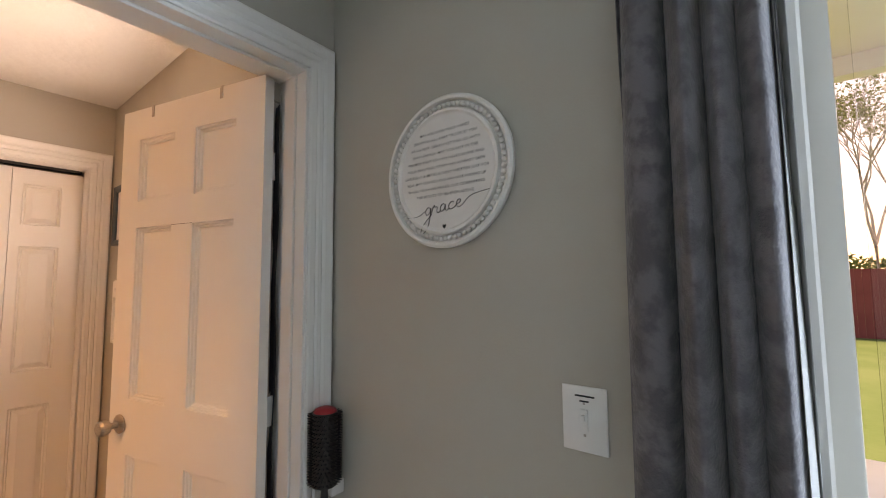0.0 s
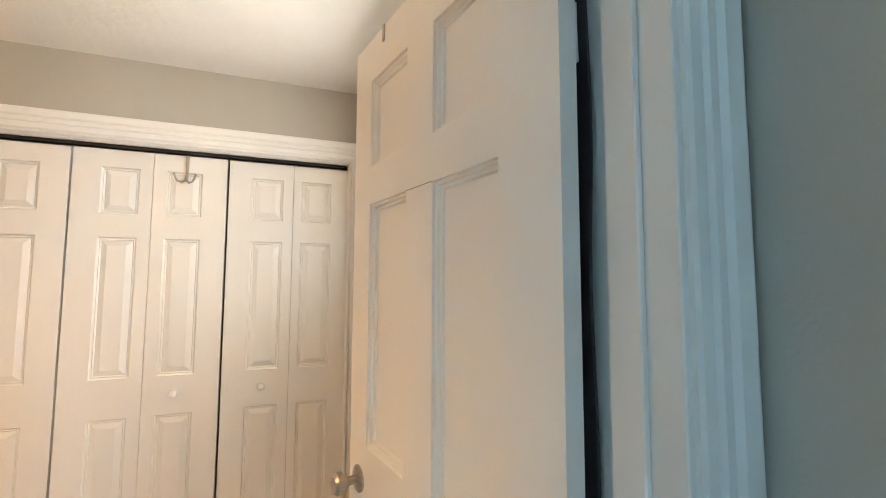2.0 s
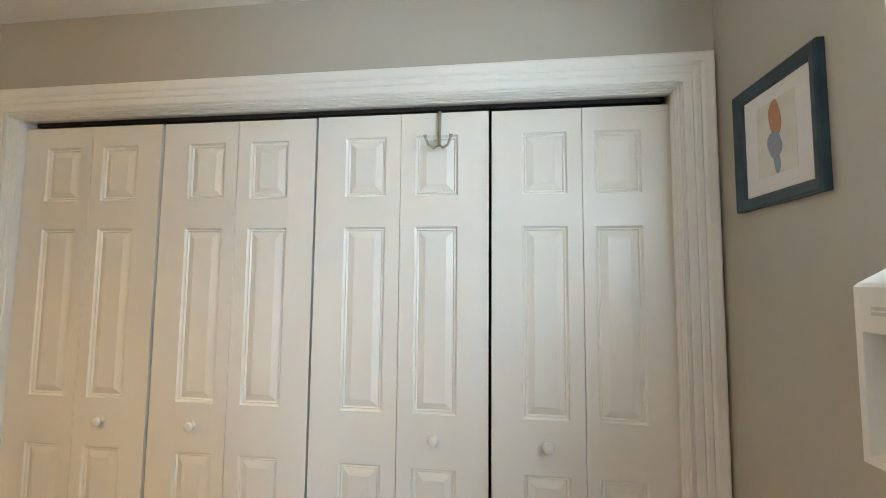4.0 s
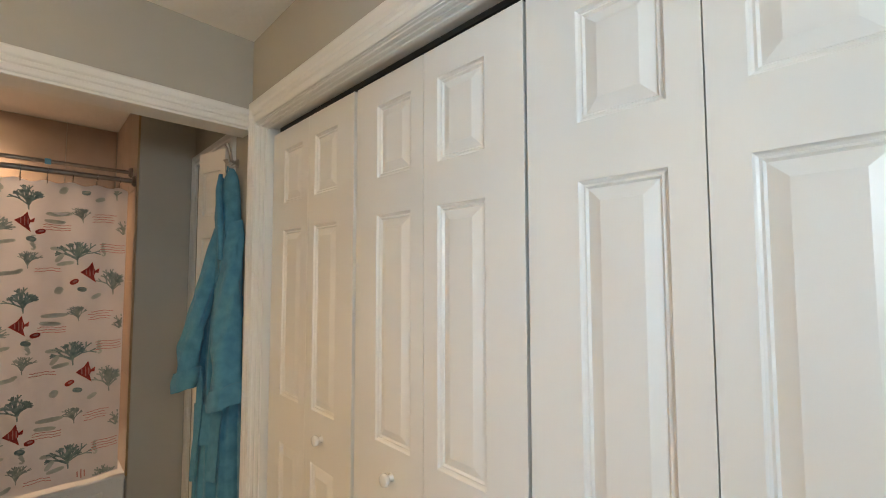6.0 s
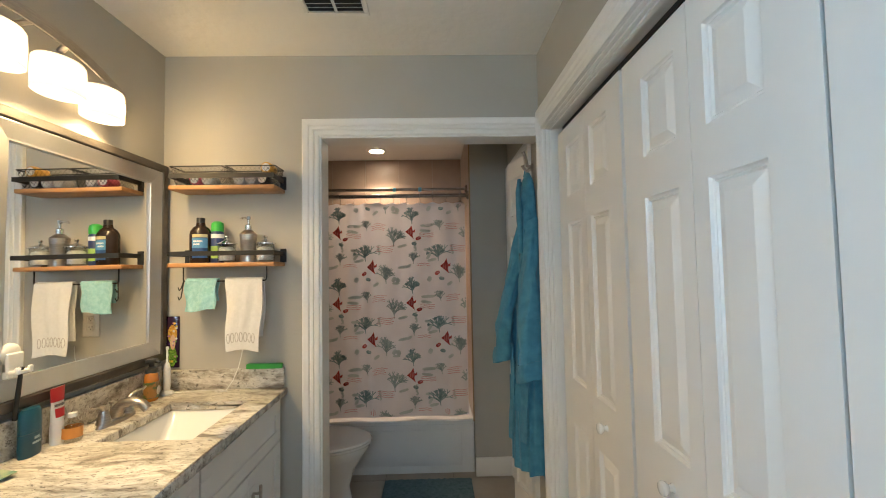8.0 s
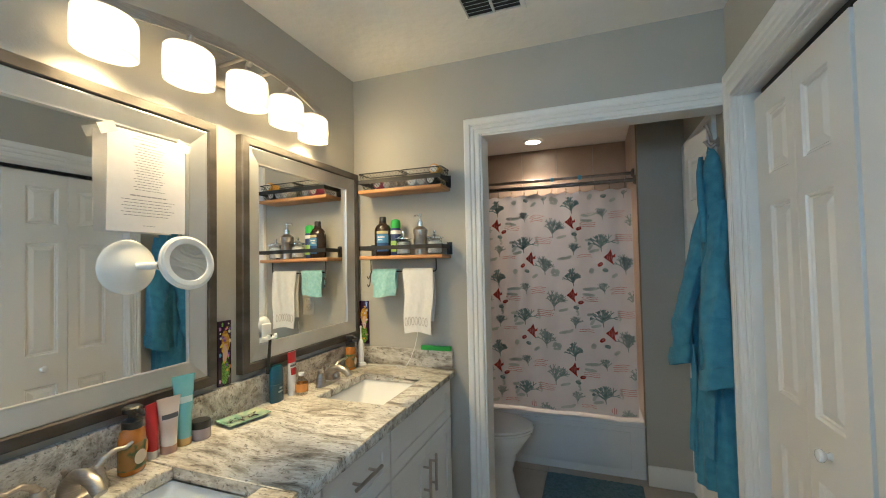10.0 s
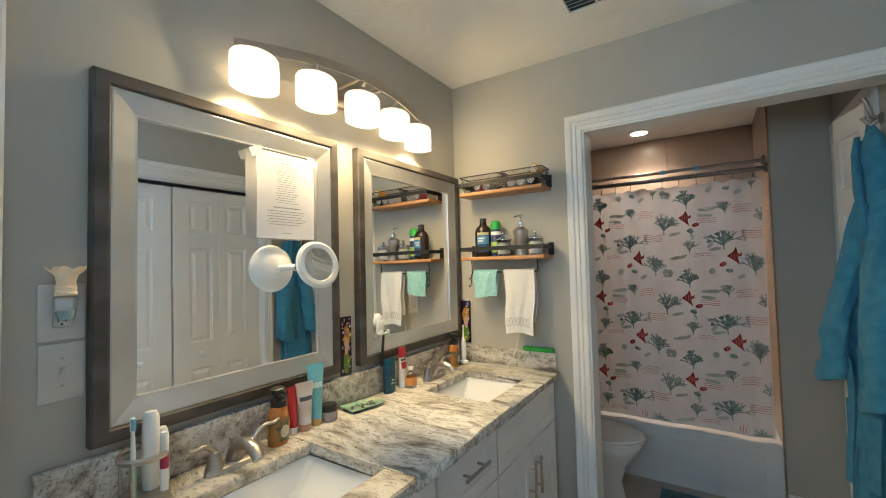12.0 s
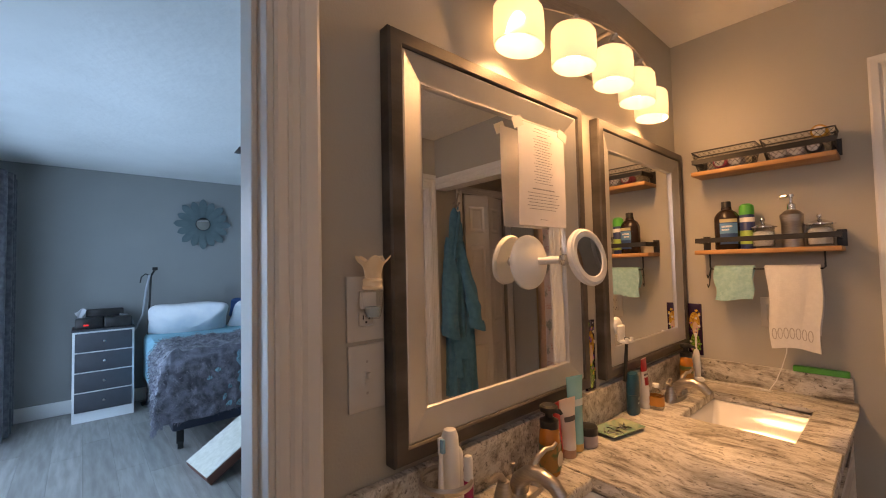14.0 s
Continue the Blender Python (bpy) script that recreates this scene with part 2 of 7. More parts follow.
def lathe(bm, profile, at=(0, 0, 0), seg=24, sx=1.0, sy=1.0, m=None):
    """Turns (radius, height) pairs about z at the given place; sx, sy squash the circle."""
    m = m or Matrix.Translation(at)
    rings = []
    for r, z in profile:
        if r < 1e-5:
            rings.append([bm.verts.new(m @ Vector((0, 0, z)))])
        else:
            rings.append([bm.verts.new(m @ Vector((r * sx * math.cos(2 * math.pi * k / seg), r * sy * math.sin(2 * math.pi * k / seg), z))) for k in range(seg)])
    for a, b in zip(rings, rings[1:]):
        for k in range(seg):
            j = (k + 1) % seg
            if len(a) == 1 and len(b) == 1:
                continue
            if len(a) == 1:
                bm.faces.new((a[0], b[j], b[k]))
            elif len(b) == 1:
                bm.faces.new((a[k], a[j], b[0]))
            else:
                bm.faces.new((a[k], a[j], b[j], b[k]))
    bmesh.ops.recalc_face_normals(bm, faces=bm.faces[:])
    return bm


def tube(bm, points, radius, seg=8, closed=False):
    """A round rod along points; radius may be a list."""
    pts = [Vector(p) for p in points]
    n = len(pts)
    rings = []
    up = Vector((0, 0, 1))
    for i, p in enumerate(pts):
        a = pts[i - 1] if i or closed else p
        b = pts[(i + 1) % n] if i < n - 1 or closed else p
        d = (b - a).normalized()
        s = d.cross(up)
        if s.length < 0.05:
            s = d.cross(Vector((1, 0, 0)))
        s.normalize()
        t = s.cross(d)
        r = radius[i] if isinstance(radius, (list, tuple)) else radius
        rings.append([bm.verts.new(p + r * (math.cos(2 * math.pi * k / seg) * s + math.sin(2 * math.pi * k / seg) * t)) for k in range(seg)])
    pairs = list(zip(rings, rings[1:])) + ([(rings[-1], rings[0])] if closed else [])
    for a, b in pairs:
        for k in range(seg):
            bm.faces.new((a[k], a[(k + 1) % seg], b[(k + 1) % seg], b[k]))
    if not closed:
        bm.faces.new(rings[0][::-1])
        bm.faces.new(rings[-1])
    bmesh.ops.recalc_face_normals(bm, faces=bm.faces[:])
    return bm


def sheet(bm, nu, nv, f, thick=0.0):
    """A grid of points f(u, v), u and v from 0 to 1, given a thickness along its normal."""
    g = [[bm.verts.new(f(i / nu, j / nv)) for j in range(nv + 1)] for i in range(nu + 1)]
    faces = [bm.faces.new((g[i][j], g[i + 1][j], g[i + 1][j + 1], g[i][j + 1])) for i in range(nu) for j in range(nv)]
    if thick:
        bm.normal_update()
        bmesh.ops.solidify(bm, geom=faces, thickness=thick)
    return bm


def casing(name, axis, plane, out, a0, a1, z1, width=0.085, left=1.0, right=1.0, z0=0.0):
    """Moulded door casing with mitred corners round an opening a0..a1 along an axis, standing proud of a plane."""
    prof = [(0.0, 0.0), (0.0, 0.010), (0.006, 0.013), (0.022, 0.013), (0.026, 0.010), (0.032, 0.015), (0.044, 0.015), (0.048, 0.012), (0.056, 0.018), (0.078, 0.020), (0.085, 0.017), (0.085, 0.0)]
    bm = bmesh.new()
    k = width / 0.085
    rows = []
    for u, d in prof:
        u *= k
        pts = [(a0 - u * left, z0), (a0 - u * left, z1 + u), (a1 + u * right, z1 + u), (a1 + u * right, z0)]
        rows.append([bm.verts.new((a, plane + out * d, z) if axis == "x" else (plane + out * d, a, z)) for a, z in pts])
    for r, s in zip(rows, rows[1:]):
        for i in range(3 if right else 2):
            bm.faces.new((r[i], r[i + 1], s[i + 1], s[i]))
    bmesh.ops.recalc_face_normals(bm, faces=bm.faces[:])
    return solid(name, bm, TRIM, "white painted moulded door casing", "door casing", kind="structure", smooth=False)


def panel_leaf(w, h, t, panels, rings):
    """A door leaf 0..w, face at y = 0 looking to +y, with panels (x0, x1, z0, z1) cut as nested rings (inset, depth)."""
    bm = bmesh.new()
    xs = sorted({0.0, w, *[p[0] for p in panels], *[p[1] for p in panels]})
    zs = sorted({0.0, h, *[p[2] for p in panels], *[p[3] for p in panels]})
    inside = {(p[0], p[2]): p for p in panels}

    def quad(*c):
        bm.faces.new([bm.verts.new(v) for v in c])
    for x0, x1 in zip(xs, xs[1:]):
        for z0, z1 in zip(zs, zs[1:]):
            if any(p[0] <= x0 and x1 <= p[1] and p[2] <= z0 and z1 <= p[3] for p in panels):
                continue
            quad((x0, 0, z0), (x0, 0, z1), (x1, 0, z1), (x1, 0, z0))
    for a, b, c, d in panels:
        loops = [[(a + i, -y, c + i), (a + i, -y, d - i), (b - i, -y, d - i), (b - i, -y, c + i)] for i, y in rings]
        for p, q in zip(loops, loops[1:]):
            for k in range(4):
                quad(p[k], p[(k + 1) % 4], q[(k + 1) % 4], q[k])
        quad(*loops[-1])
    quad((0, 0, 0), (0, -t, 0), (0, -t, h), (0, 0, h))
    quad((w, 0, 0), (w, 0, h), (w, -t, h), (w, -t, 0))
    quad((0, 0, h), (0, -t, h), (w, -t, h), (w, 0, h))
    quad((0, 0, 0), (w, 0, 0), (w, -t, 0), (0, -t, 0))
    quad((0, -t, 0), (w, -t, 0), (w, -t, h), (0, -t, h))
    bmesh.ops.remove_doubles(bm, verts=bm.verts[:], dist=0.0002)
    bmesh.ops.recalc_face_normals(bm, faces=bm.faces[:])
    return bm


def text_bars(bm, f, rows, seed=1):
    """Rows (u0, u1, v, height) of unreadable writing, broken into short words; f maps (u, v) to a place."""
    rnd = random.Random(seed)
    for u0, u1, v, hgt in rows:
        u = u0
        while u < u1:
            w = min(rnd.uniform(0.02, 0.07), u1 - u)
            bm.faces.new([bm.verts.new(f(*p)) for p in ((u, v), (u + w, v), (u + w, v + hgt), (u, v + hgt))])
            u += w + 0.012
    return bm


def wall_boxes(bm, axis, a0, a1, p0, p1, z0, z1, holes):
    """A wall along an axis from a0 to a1, thickness p0..p1, with holes (b0, b1, c0, c1)."""
    def add(b0, b1, c0, c1):
        if b1 - b0 > 1e-4 and c1 - c0 > 1e-4:
            if axis == "x":
                box(bm, b0, b1, p0, p1, c0, c1)
            else:
                box(bm, p0, p1, b0, b1, c0, c1)
    at = a0
    for b0, b1, c0, c1 in sorted(holes):
        add(at, b0, z0, z1)
        add(b0, b1, z0, c0)
        add(b0, b1, c1, z1)
        at = b1
    add(at, a1, z0, z1)
    return bm


def wall(name, axis, a0, a1, p0, p1, z0, z1, holes=(), mat=None):
    return solid(name, wall_boxes(bmesh.new(), axis, a0, a1, p0, p1, z0, z1, holes), mat or PAINT, "greige painted plaster wall", "wall", kind="structure", smooth=False)


# ---- structure: bath ----
H, BH = 2.43, 2.49            # ceilings of bath and bedroom
NORTH, EAST = 1.757, 2.695    # bath walls; the south wall's bath face is y = 0, the west wall's x = 0
BED_E, BED_S, BED_W = 2.822, -4.93, -2.6
DOOR_W, DOOR_E, DOOR_H = 1.862, 2.730, 2.062
wall("wall_south", "x", -2.0, BED_E, -0.145, 0.0, 0.0, BH + 0.1, [(DOOR_W, DOOR_E, 0.0, DOOR_H)])
wall("wall_west", "y", 0.0, 1.7749, -0.115, 0.0, 0.0, H, [(0.72, 1.7749, 0.0, 2.042)])
wall("wall_north", "x", 0.0, EAST + 0.12, NORTH, NORTH + 0.11, 0.0, H, [(0.063, 2.594, 0.0, 2.052)])
wall("wall_east", "y", 0.30, NORTH, EAST, EAST + 0.16, 0.0, H, [(0.36, 1.195, 1.15, 2.035)])
wall("wall_east_return", "y", 0.0, 0.30, 2.745, EAST + 0.16, 0.0, 1.99)
wall("wall_east_lintel", "y", 0.0, 0.30, EAST, EAST + 0.16, 1.99, H)
wall("wall_closet_back", "x", -0.1, EAST + 0.1, 2.42, 2.5, 0.0, H)
wall("wall_closet_side", "y", 1.87, 2.42, -0.1, 0.0, 0.0, H)
wall("wall_closet_end", "y", 1.87, 2.42, EAST, EAST + 0.1, 0.0, H)
solid("ceiling", boxed(-0.115, EAST + 0.16, 0.0, 2.5, H, H + 0.08), CEIL, "white knockdown-textured ceiling of the bath", "ceiling", kind="structure")
solid("floor", boxed(-2.0, EAST + 0.16, -0.145, 2.5, -0.10, -0.006), GROUT, "tile floor of the bath", "floor", kind="structure")

# shower room behind the west wall
wall("wall_shower_north", "x", -2.0, 0.0, 1.775, 1.90, 0.0, 2.45, [(-0.86, -0.30, 0.0, 2.04)])
wall("wall_shower_wing", "y", 1.51, 1.775, -2.0, -0.93, 0.0, 2.45)
wall("wall_shower_south", "x", -2.0, -0.115, -0.02, 0.0, 0.0, 2.45)
wall("wall_shower_back", "y", 0.0, 1.51, -1.95, -1.77, 0.0, 2.45)
wall("wall_linen_left", "y", 1.90, 2.30, -1.0, -0.92, 0.0, 2.45)
wall("wall_linen_right", "y", 1.90, 2.30, -0.18, -0.1, 0.0, 2.45)
wall("wall_linen_back", "x", -1.0, -0.1, 2.30, 2.38, 0.0, 2.45)
solid("ceiling_shower", boxed(-2.0, -0.115, -0.02, 2.38, 2.40, 2.48), CEIL, "white ceiling of the shower room", "ceiling", kind="structure")
casing("trim_linen", "x", 1.775, -1, -0.86, -0.30, 2.04, 0.06)

# casings and jambs
casing("trim_shower_door", "y", 0.0, 1, 0.72, 1.7555, 2.042, 0.078, right=0.0)
casing("trim_closet", "x", NORTH, -1, 0.063, 2.594, 2.052, 0.092, left=0.58)
casing("trim_bath_door", "x", 0.0, 1, DOOR_W, DOOR_E, DOOR_H, 0.078, right=-0.35)
casing("trim_bedroom_door", "x", -0.145, -1, DOOR_W, DOOR_E, DOOR_H, 0.085)


def jamb(name, axis, p0, p1, a0, a1, z1, stop=None, t=0.012, sides=2):
    bm = bmesh.new()
    def add(b0, b1, q0, q1, c0, c1):
        box(bm, *((b0, b1, q0, q1) if axis == "x" else (q0, q1, b0, b1)), c0, c1, 0.002, 1)
    add(a0, a0 + t, p0, p1, 0, z1)
    if sides == 2:
        add(a1 - t, a1, p0, p1, 0, z1)
    add(a0 + t, a1 - t, p0, p1, z1 - t, z1)
    if stop:
        s0, s1 = stop
        add(a0 + t, a0 + t + 0.010, s0, s1, 0, z1 - t)
        add(a1 - t - 0.010, a1 - t, s0, s1, 0, z1 - t)
        add(a0 + t + 0.010, a1 - t - 0.010, s0, s1, z1 - t - 0.010, z1 - t)
    return solid(name, bm, TRIM, "white painted door jamb", "door jamb", kind="structure")


jamb("door_jamb_bath", "x", -0.148, 0.003, DOOR_W - 0.002, DOOR_E + 0.002, DOOR_H + 0.002, (-0.10, -0.045))
jamb("door_jamb_shower", "y", -0.118, 0.003, 0.718, 1.7745, 2.044, sides=1)
jamb("door_jamb_closet", "x", NORTH - 0.003, NORTH + 0.105, 0.061, 2.596, 2.054)

for i, (x0, x1, y0, y1) in enumerate([(-0.93, -0.916, 1.51, 1.7745), (-0.30, -0.002, 1.761, 1.7745)]):
    solid("baseboard_shower_%d" % (i + 1), boxed(x0, x1, y0, y1, 0, 0.125, 0.004), TRIM, "white painted baseboard", "baseboard", kind="structure")


# grooved stop moulding inside the closet opening
bm = bmesh.new()
rows = [[bm.verts.new((x, y, z)) for x, z in ((0.075 + u, 0.0), (0.075 + u, 2.041 - u), (2.582 - u, 2.041 - u), (2.582 - u, 0.0))] for u, y in ((0.0, 1.7443), (0.001, 1.7443), (0.001, 1.752), (0.004, 1.754), (0.004, 1.764), (0.002, 1.766), (0.002, 1.769), (0.006, 1.771), (0.006, 1.781), (0.004, 1.783), (0.004, 1.786), (0.008, 1.788), (0.008, 1.803), (0.0, 1.803))]
for r, s in zip(rows, rows[1:]):
    for i in range(3):
        bm.faces.new((r[i], r[i + 1], s[i + 1], s[i]))
bmesh.ops.recalc_face_normals(bm, faces=bm.faces[:])
solid("trim_closet_stop", bm, TRIM, "white grooved stop moulding inside the closet opening", "door trim", kind="structure", smooth=False)

# ---- closet doors ----
def closet_mesh(w, sign):
    c = w / 2 + 0.028 * sign
    p = 0.077
    return panel_leaf(w, 2.003, 0.032, [(c - p, c + p, 1.70, 1.92), (c - p, c + p, 0.935, 1.588), (c - p, c + p, 0.16, 0.755)],
                      [(0, 0), (0.003, 0.006), (0.007, 0.0085), (0.011, 0.0065), (0.015, 0.0115), (0.040, 0.002)])


def closet_pair(e0, e1, e2, knob_leaf, label, dy=0.0):
    """A bifold pair of two hinged leaves between the edges e0, e1, e2; faces look south."""
    t = thing("bifold_door", (e0, 1.824 + dy, 0.008), label, "closet door", "bifold closet doors")
    for i, (a, b) in enumerate(((e0 + 0.0055, e1 - 0.0012), (e1 + 0.0012, e2 - 0.0055))):
        leaf = part("leaf", closet_mesh(b - a, -1 if i == 0 else 1), DOORPAINT, t, local=True, smooth=False)
        leaf.data.transform(Matrix.Rotation(math.pi, 4, "Z"))
        leaf.matrix_basis = Matrix.Translation((b - e0, 0, 0))
        if i == knob_leaf:
            bm = bmesh.new()
            q = Vector((0, 0, 1)).rotation_difference(Vector((0, -1, 0))).to_matrix().to_4x4()
            kx = -(b - a) / 2 + 0.028 * (1 if i == 0 else -1)
            lathe(bm, [(0.012, 0), (0.0085, 0.006), (0.009, 0.012), (0.016, 0.018), (0.0185, 0.024), (0.016, 0.031), (0.009, 0.034), (0, 0.035)], m=Matrix.Translation((kx, 0, 0.855)) @ q, seg=18)
            part("knob", bm, PORCELAIN, leaf, "round white knob", local=True)
    return t


EDGES = [0.067, 0.385, 0.695, 1.014, 1.332, 1.655, 1.978, 2.294, 2.590]
closet_pair(*EDGES[0:3], 1, "white raised-panel bifold closet door with round knob")
closet_pair(*EDGES[2:5], 0, "white raised-panel bifold closet door with round knob", 0.004)
closet_pair(*EDGES[4:7], 1, "white raised-panel bifold closet door carrying a double hook")
closet_pair(*EDGES[6:9], 0, "white raised-panel bifold closet door with round knob", 0.006)
solid("closet_track", boxed(0.10, 2.57, 1.838, 1.866, 2.026, 2.0415), BLACK, "dark metal bifold track above the closet doors", "door track")

hook = thing("over_door_hook", (1.797, 1.800, 1.87), "dark bronze double hook hung over a closet door", "hook")
part("strap", boxed(1.791, 1.803, 1.8145, 1.8225, 1.90, 2.0125, 0.001), NICKEL, hook)
part("top_bend", boxed(1.791, 1.803, 1.8145, 1.864, 2.0115, 2.0135), NICKEL, hook)
for s in (-1, 1):
    bm = bmesh.new()
    pts = [(1.797, 1.815, 1.913), (1.797 + s * 0.004, 1.804, 1.883), (1.797 + s * 0.016, 1.791, 1.870), (1.797 + s * 0.034, 1.781, 1.878), (1.797 + s * 0.044, 1.777, 1.903), (1.797 + s * 0.046, 1.776, 1.913)]
    tube(bm, pts, [0.005, 0.005, 0.005, 0.0045, 0.0045, 0.007], 8)
    part("prong", bm, NICKEL, hook)

# ---- bath door, open into the room ----
leafA = math.degrees(math.atan2(0.717, -0.178))
door = thing("door_bath", (2.650, -0.034, 0.012), "cream six-panel wooden door standing open", "door", rz=leafA)
LW, LH = 0.733, 2.035
leaf = part("leaf", panel_leaf(LW, LH, 0.035, [(0.125, 0.32, 1.685, 1.918), (0.43, 0.628, 1.685, 1.918), (0.125, 0.32, 0.975, 1.588), (0.43, 0.628, 0.975, 1.588), (0.125, 0.32, 0.23, 0.785), (0.43, 0.628, 0.23, 0.785)],
            [(0, 0), (0.002, 0.006), (0.007, 0.0065), (0.010, 0.013), (0.015, 0.0135), (0.018, 0.0185), (0.06, 0.0185)]), DOORPAINT, door, local=True, smooth=False)
bm = bmesh.new()
q = Vector((0, 0, 1)).rotation_difference(Vector((0, 1, 0))).to_matrix().to_4x4()
lathe(bm, [(0.033, 0), (0.033, 0.004), (0.026, 0.009), (0.011, 0.012), (0.011, 0.030), (0.020, 0.036), (0.0265, 0.048), (0.0265, 0.060), (0.020, 0.068), (0, 0.070)], m=Matrix.Translation((0.668, 0.0, 0.885)) @ q, seg=28)
part("door_knob", bm, NICKEL, door, "satin nickel knob", local=True)
bm = boxed(0.55, 0.562, -0.036, 0.003, LH - 0.04, LH + 0.003, 0.0005)
part("hanger_clip", bm, NICKEL, door, "small metal clip", local=True)
bm = boxed(0.19, 0.202, -0.036, 0.003, LH - 0.04, LH + 0.003, 0.0005)
part("hanger_clip", bm, NICKEL, door, "small metal clip", local=True)
part("rail_joint", boxed(0.321, 0.429, 0.0001, 0.0005, 1.5872, 1.5886), material("paint_crack", (0.16, 0.13, 0.10), 0.9), door, "fine crack in the paint along a joint", local=True, smooth=False)
# dark sheets added behind the open door to blacken the gap at its hinges
gm = thing("hanging_garment", (2.650, -0.034, 0.012), "dark cloth sheets added to darken the gap behind the open door", "garment", rz=leafA)
part("cloth", sheet(bmesh.new(), 40, 30, lambda u, v: Vector((0.028 + 0.50 * u, -0.0440 - 0.0030 * math.sin(17 * u + 2 * v), 0.42 + 1.48 * v)), 0.003), material("gap_filler_cloth", (0.022, 0.022, 0.028), 0.95, (0.04, 0.038, 0.045), 14.0, bump=0.5, bump_scale=120), gm, local=True)
# extra dark fold, added where the gap beside the hinge edge shows
part("sleeve", sheet(bmesh.new(), 16, 40, lambda u, v: Vector((-0.004 + 0.030 * math.sin(9 * v) * u + 0.11 * u, -0.044 - 0.032 * math.sin(math.pi * (0.15 + 0.8 * u)) - 0.004 * math.sin(25 * v + 6 * u), 0.10 + 1.86 * v)), 0.004), bpy.data.materials["gap_filler_cloth"], gm, "dark fold added across the hinge gap", local=True)
# added strap, so the sheets hang from the door top
part("over_door_strap", boxed(0.28, 0.305, -0.0425, -0.0355, 1.86, LH + 0.001), NICKEL, gm, local=True)
for z in (1.77, 1.0, 0.25):
    h_ = thing("hinge", (2.699, -0.006, z - 0.045), "white painted door hinge on the jamb", "hinge", "door hinges")
    bm = bmesh.new()
    for k in range(5):
        lathe(bm, [(0, 0), (0.0065, 0), (0.0065, 0.0165), (0, 0.0165)], (2.686, 0.004, z - 0.045 + 0.018 * k), 10)
    part("knuckle", bm, TRIM, h_)
    part("plate", boxed(2.690, 2.718, -0.004, 0.004, z - 0.045, z + 0.045), TRIM, h_)

# ---- vanity ----
CT, CF = 0.886, 0.572     # counter top height and front edge
SINKS = [(0.192, 0.570, 0.170, 0.470), (1.156, 1.535, 0.170, 0.466)]


def counter_slab(bm, z0, z1):
    xs = [0.0] + [v for s in SINKS for v in s[:2]] + [1.745]
    at = xs[0]
    for a, b, c, d in SINKS:
        box(bm, at, a, 0.0, CF, z0, z1)
        box(bm, a, b, 0.0, c, z0, z1)
        box(bm, a, b, d, CF, z0, z1)
        at = b
    box(bm, at, 1.745, 0.0, CF, z0, z1)
    bmesh.ops.remove_doubles(bm, verts=bm.verts[:], dist=0.0005)
    seen = {}
    for f in bm.faces:
        seen.setdefault(tuple(round(c, 3) for c in f.calc_center_median()), []).append(f)
    bmesh.ops.delete(bm, geom=[f for fs in seen.values() if len(fs) > 1 for f in fs], context="FACES")
    sharp = [e for e in bm.edges if len(e.link_faces) == 2 and e.calc_face_angle(0) > 0.5]
    bmesh.ops.bevel(bm, geom=sharp, offset=0.006, segments=3, affect="EDGES", profile=0.5)
    return bm


countertop = thing("countertop", (0.87, 0.29, CT - 0.032), "veined cream granite countertop with two sink cutouts", "countertop")
part("slab", counter_slab(bmesh.new(), CT - 0.032, CT), GRANITE, countertop)
part("backsplash", boxed(0.022, 1.735, 0.001, 0.021, CT, CT + 0.112, 0.003), GRANITE, countertop)
part("side_splash", boxed(0.001, 0.021, 0.001, CF - 0.012, CT, CT + 0.088, 0.003), GRANITE, countertop)


def basin(a, b, c, d):
    t = thing("sink", ((a + b) / 2, (c + d) / 2, CT - 0.19), "white rectangular undermount porcelain sink with sloped ends", "sink", "bath sinks")
    bm = bmesh.new()
    loops = []
    n = 6
    for inset_x, inset_y, z, r in ((-0.016, -0.016, CT - 0.033, 0.02), (-0.004, -0.004, CT - 0.034, 0.02), (0.004, 0.003, CT - 0.050, 0.022), (0.105, 0.018, CT - 0.150, 0.03), (0.125, 0.035, CT - 0.164, 0.03), (0.155, 0.10, CT - 0.168, 0.02)):
        x0, x1, y0, y1 = a + inset_x, b - inset_x, c + inset_y, d - inset_y
        ring = []
        for cx, cy, a0 in ((x1 - r, y1 - r, 0), (x0 + r, y1 - r, 90), (x0 + r, y0 + r, 180), (x1 - r, y0 + r, 270)):
            for k in range(n + 1):
                g = radians(a0 + 90 * k / n)
                ring.append(bm.verts.new((cx + r * math.cos(g), cy + r * math.sin(g), z)))
        loops.append(ring)
    m = len(loops[0])
    for p, q in zip(loops, loops[1:]):
        for k in range(m):
            bm.faces.new((p[k], p[(k + 1) % m], q[(k + 1) % m], q[k]))
    bm.faces.new(loops[-1])
    bmesh.ops.recalc_face_normals(bm, faces=bm.faces[:])
    part("bowl", bm, PORCELAIN, t)
    bm = bmesh.new()
    lathe(bm, [(0, 0.002), (0.012, 0.003), (0.020, 0.002), (0.022, 0)], ((a + b) / 2, (c + d) / 2, CT - 0.167), 20)
    part("drain", bm, CHROME, t, "chrome drain")


for s in SINKS:
    basin(*s)


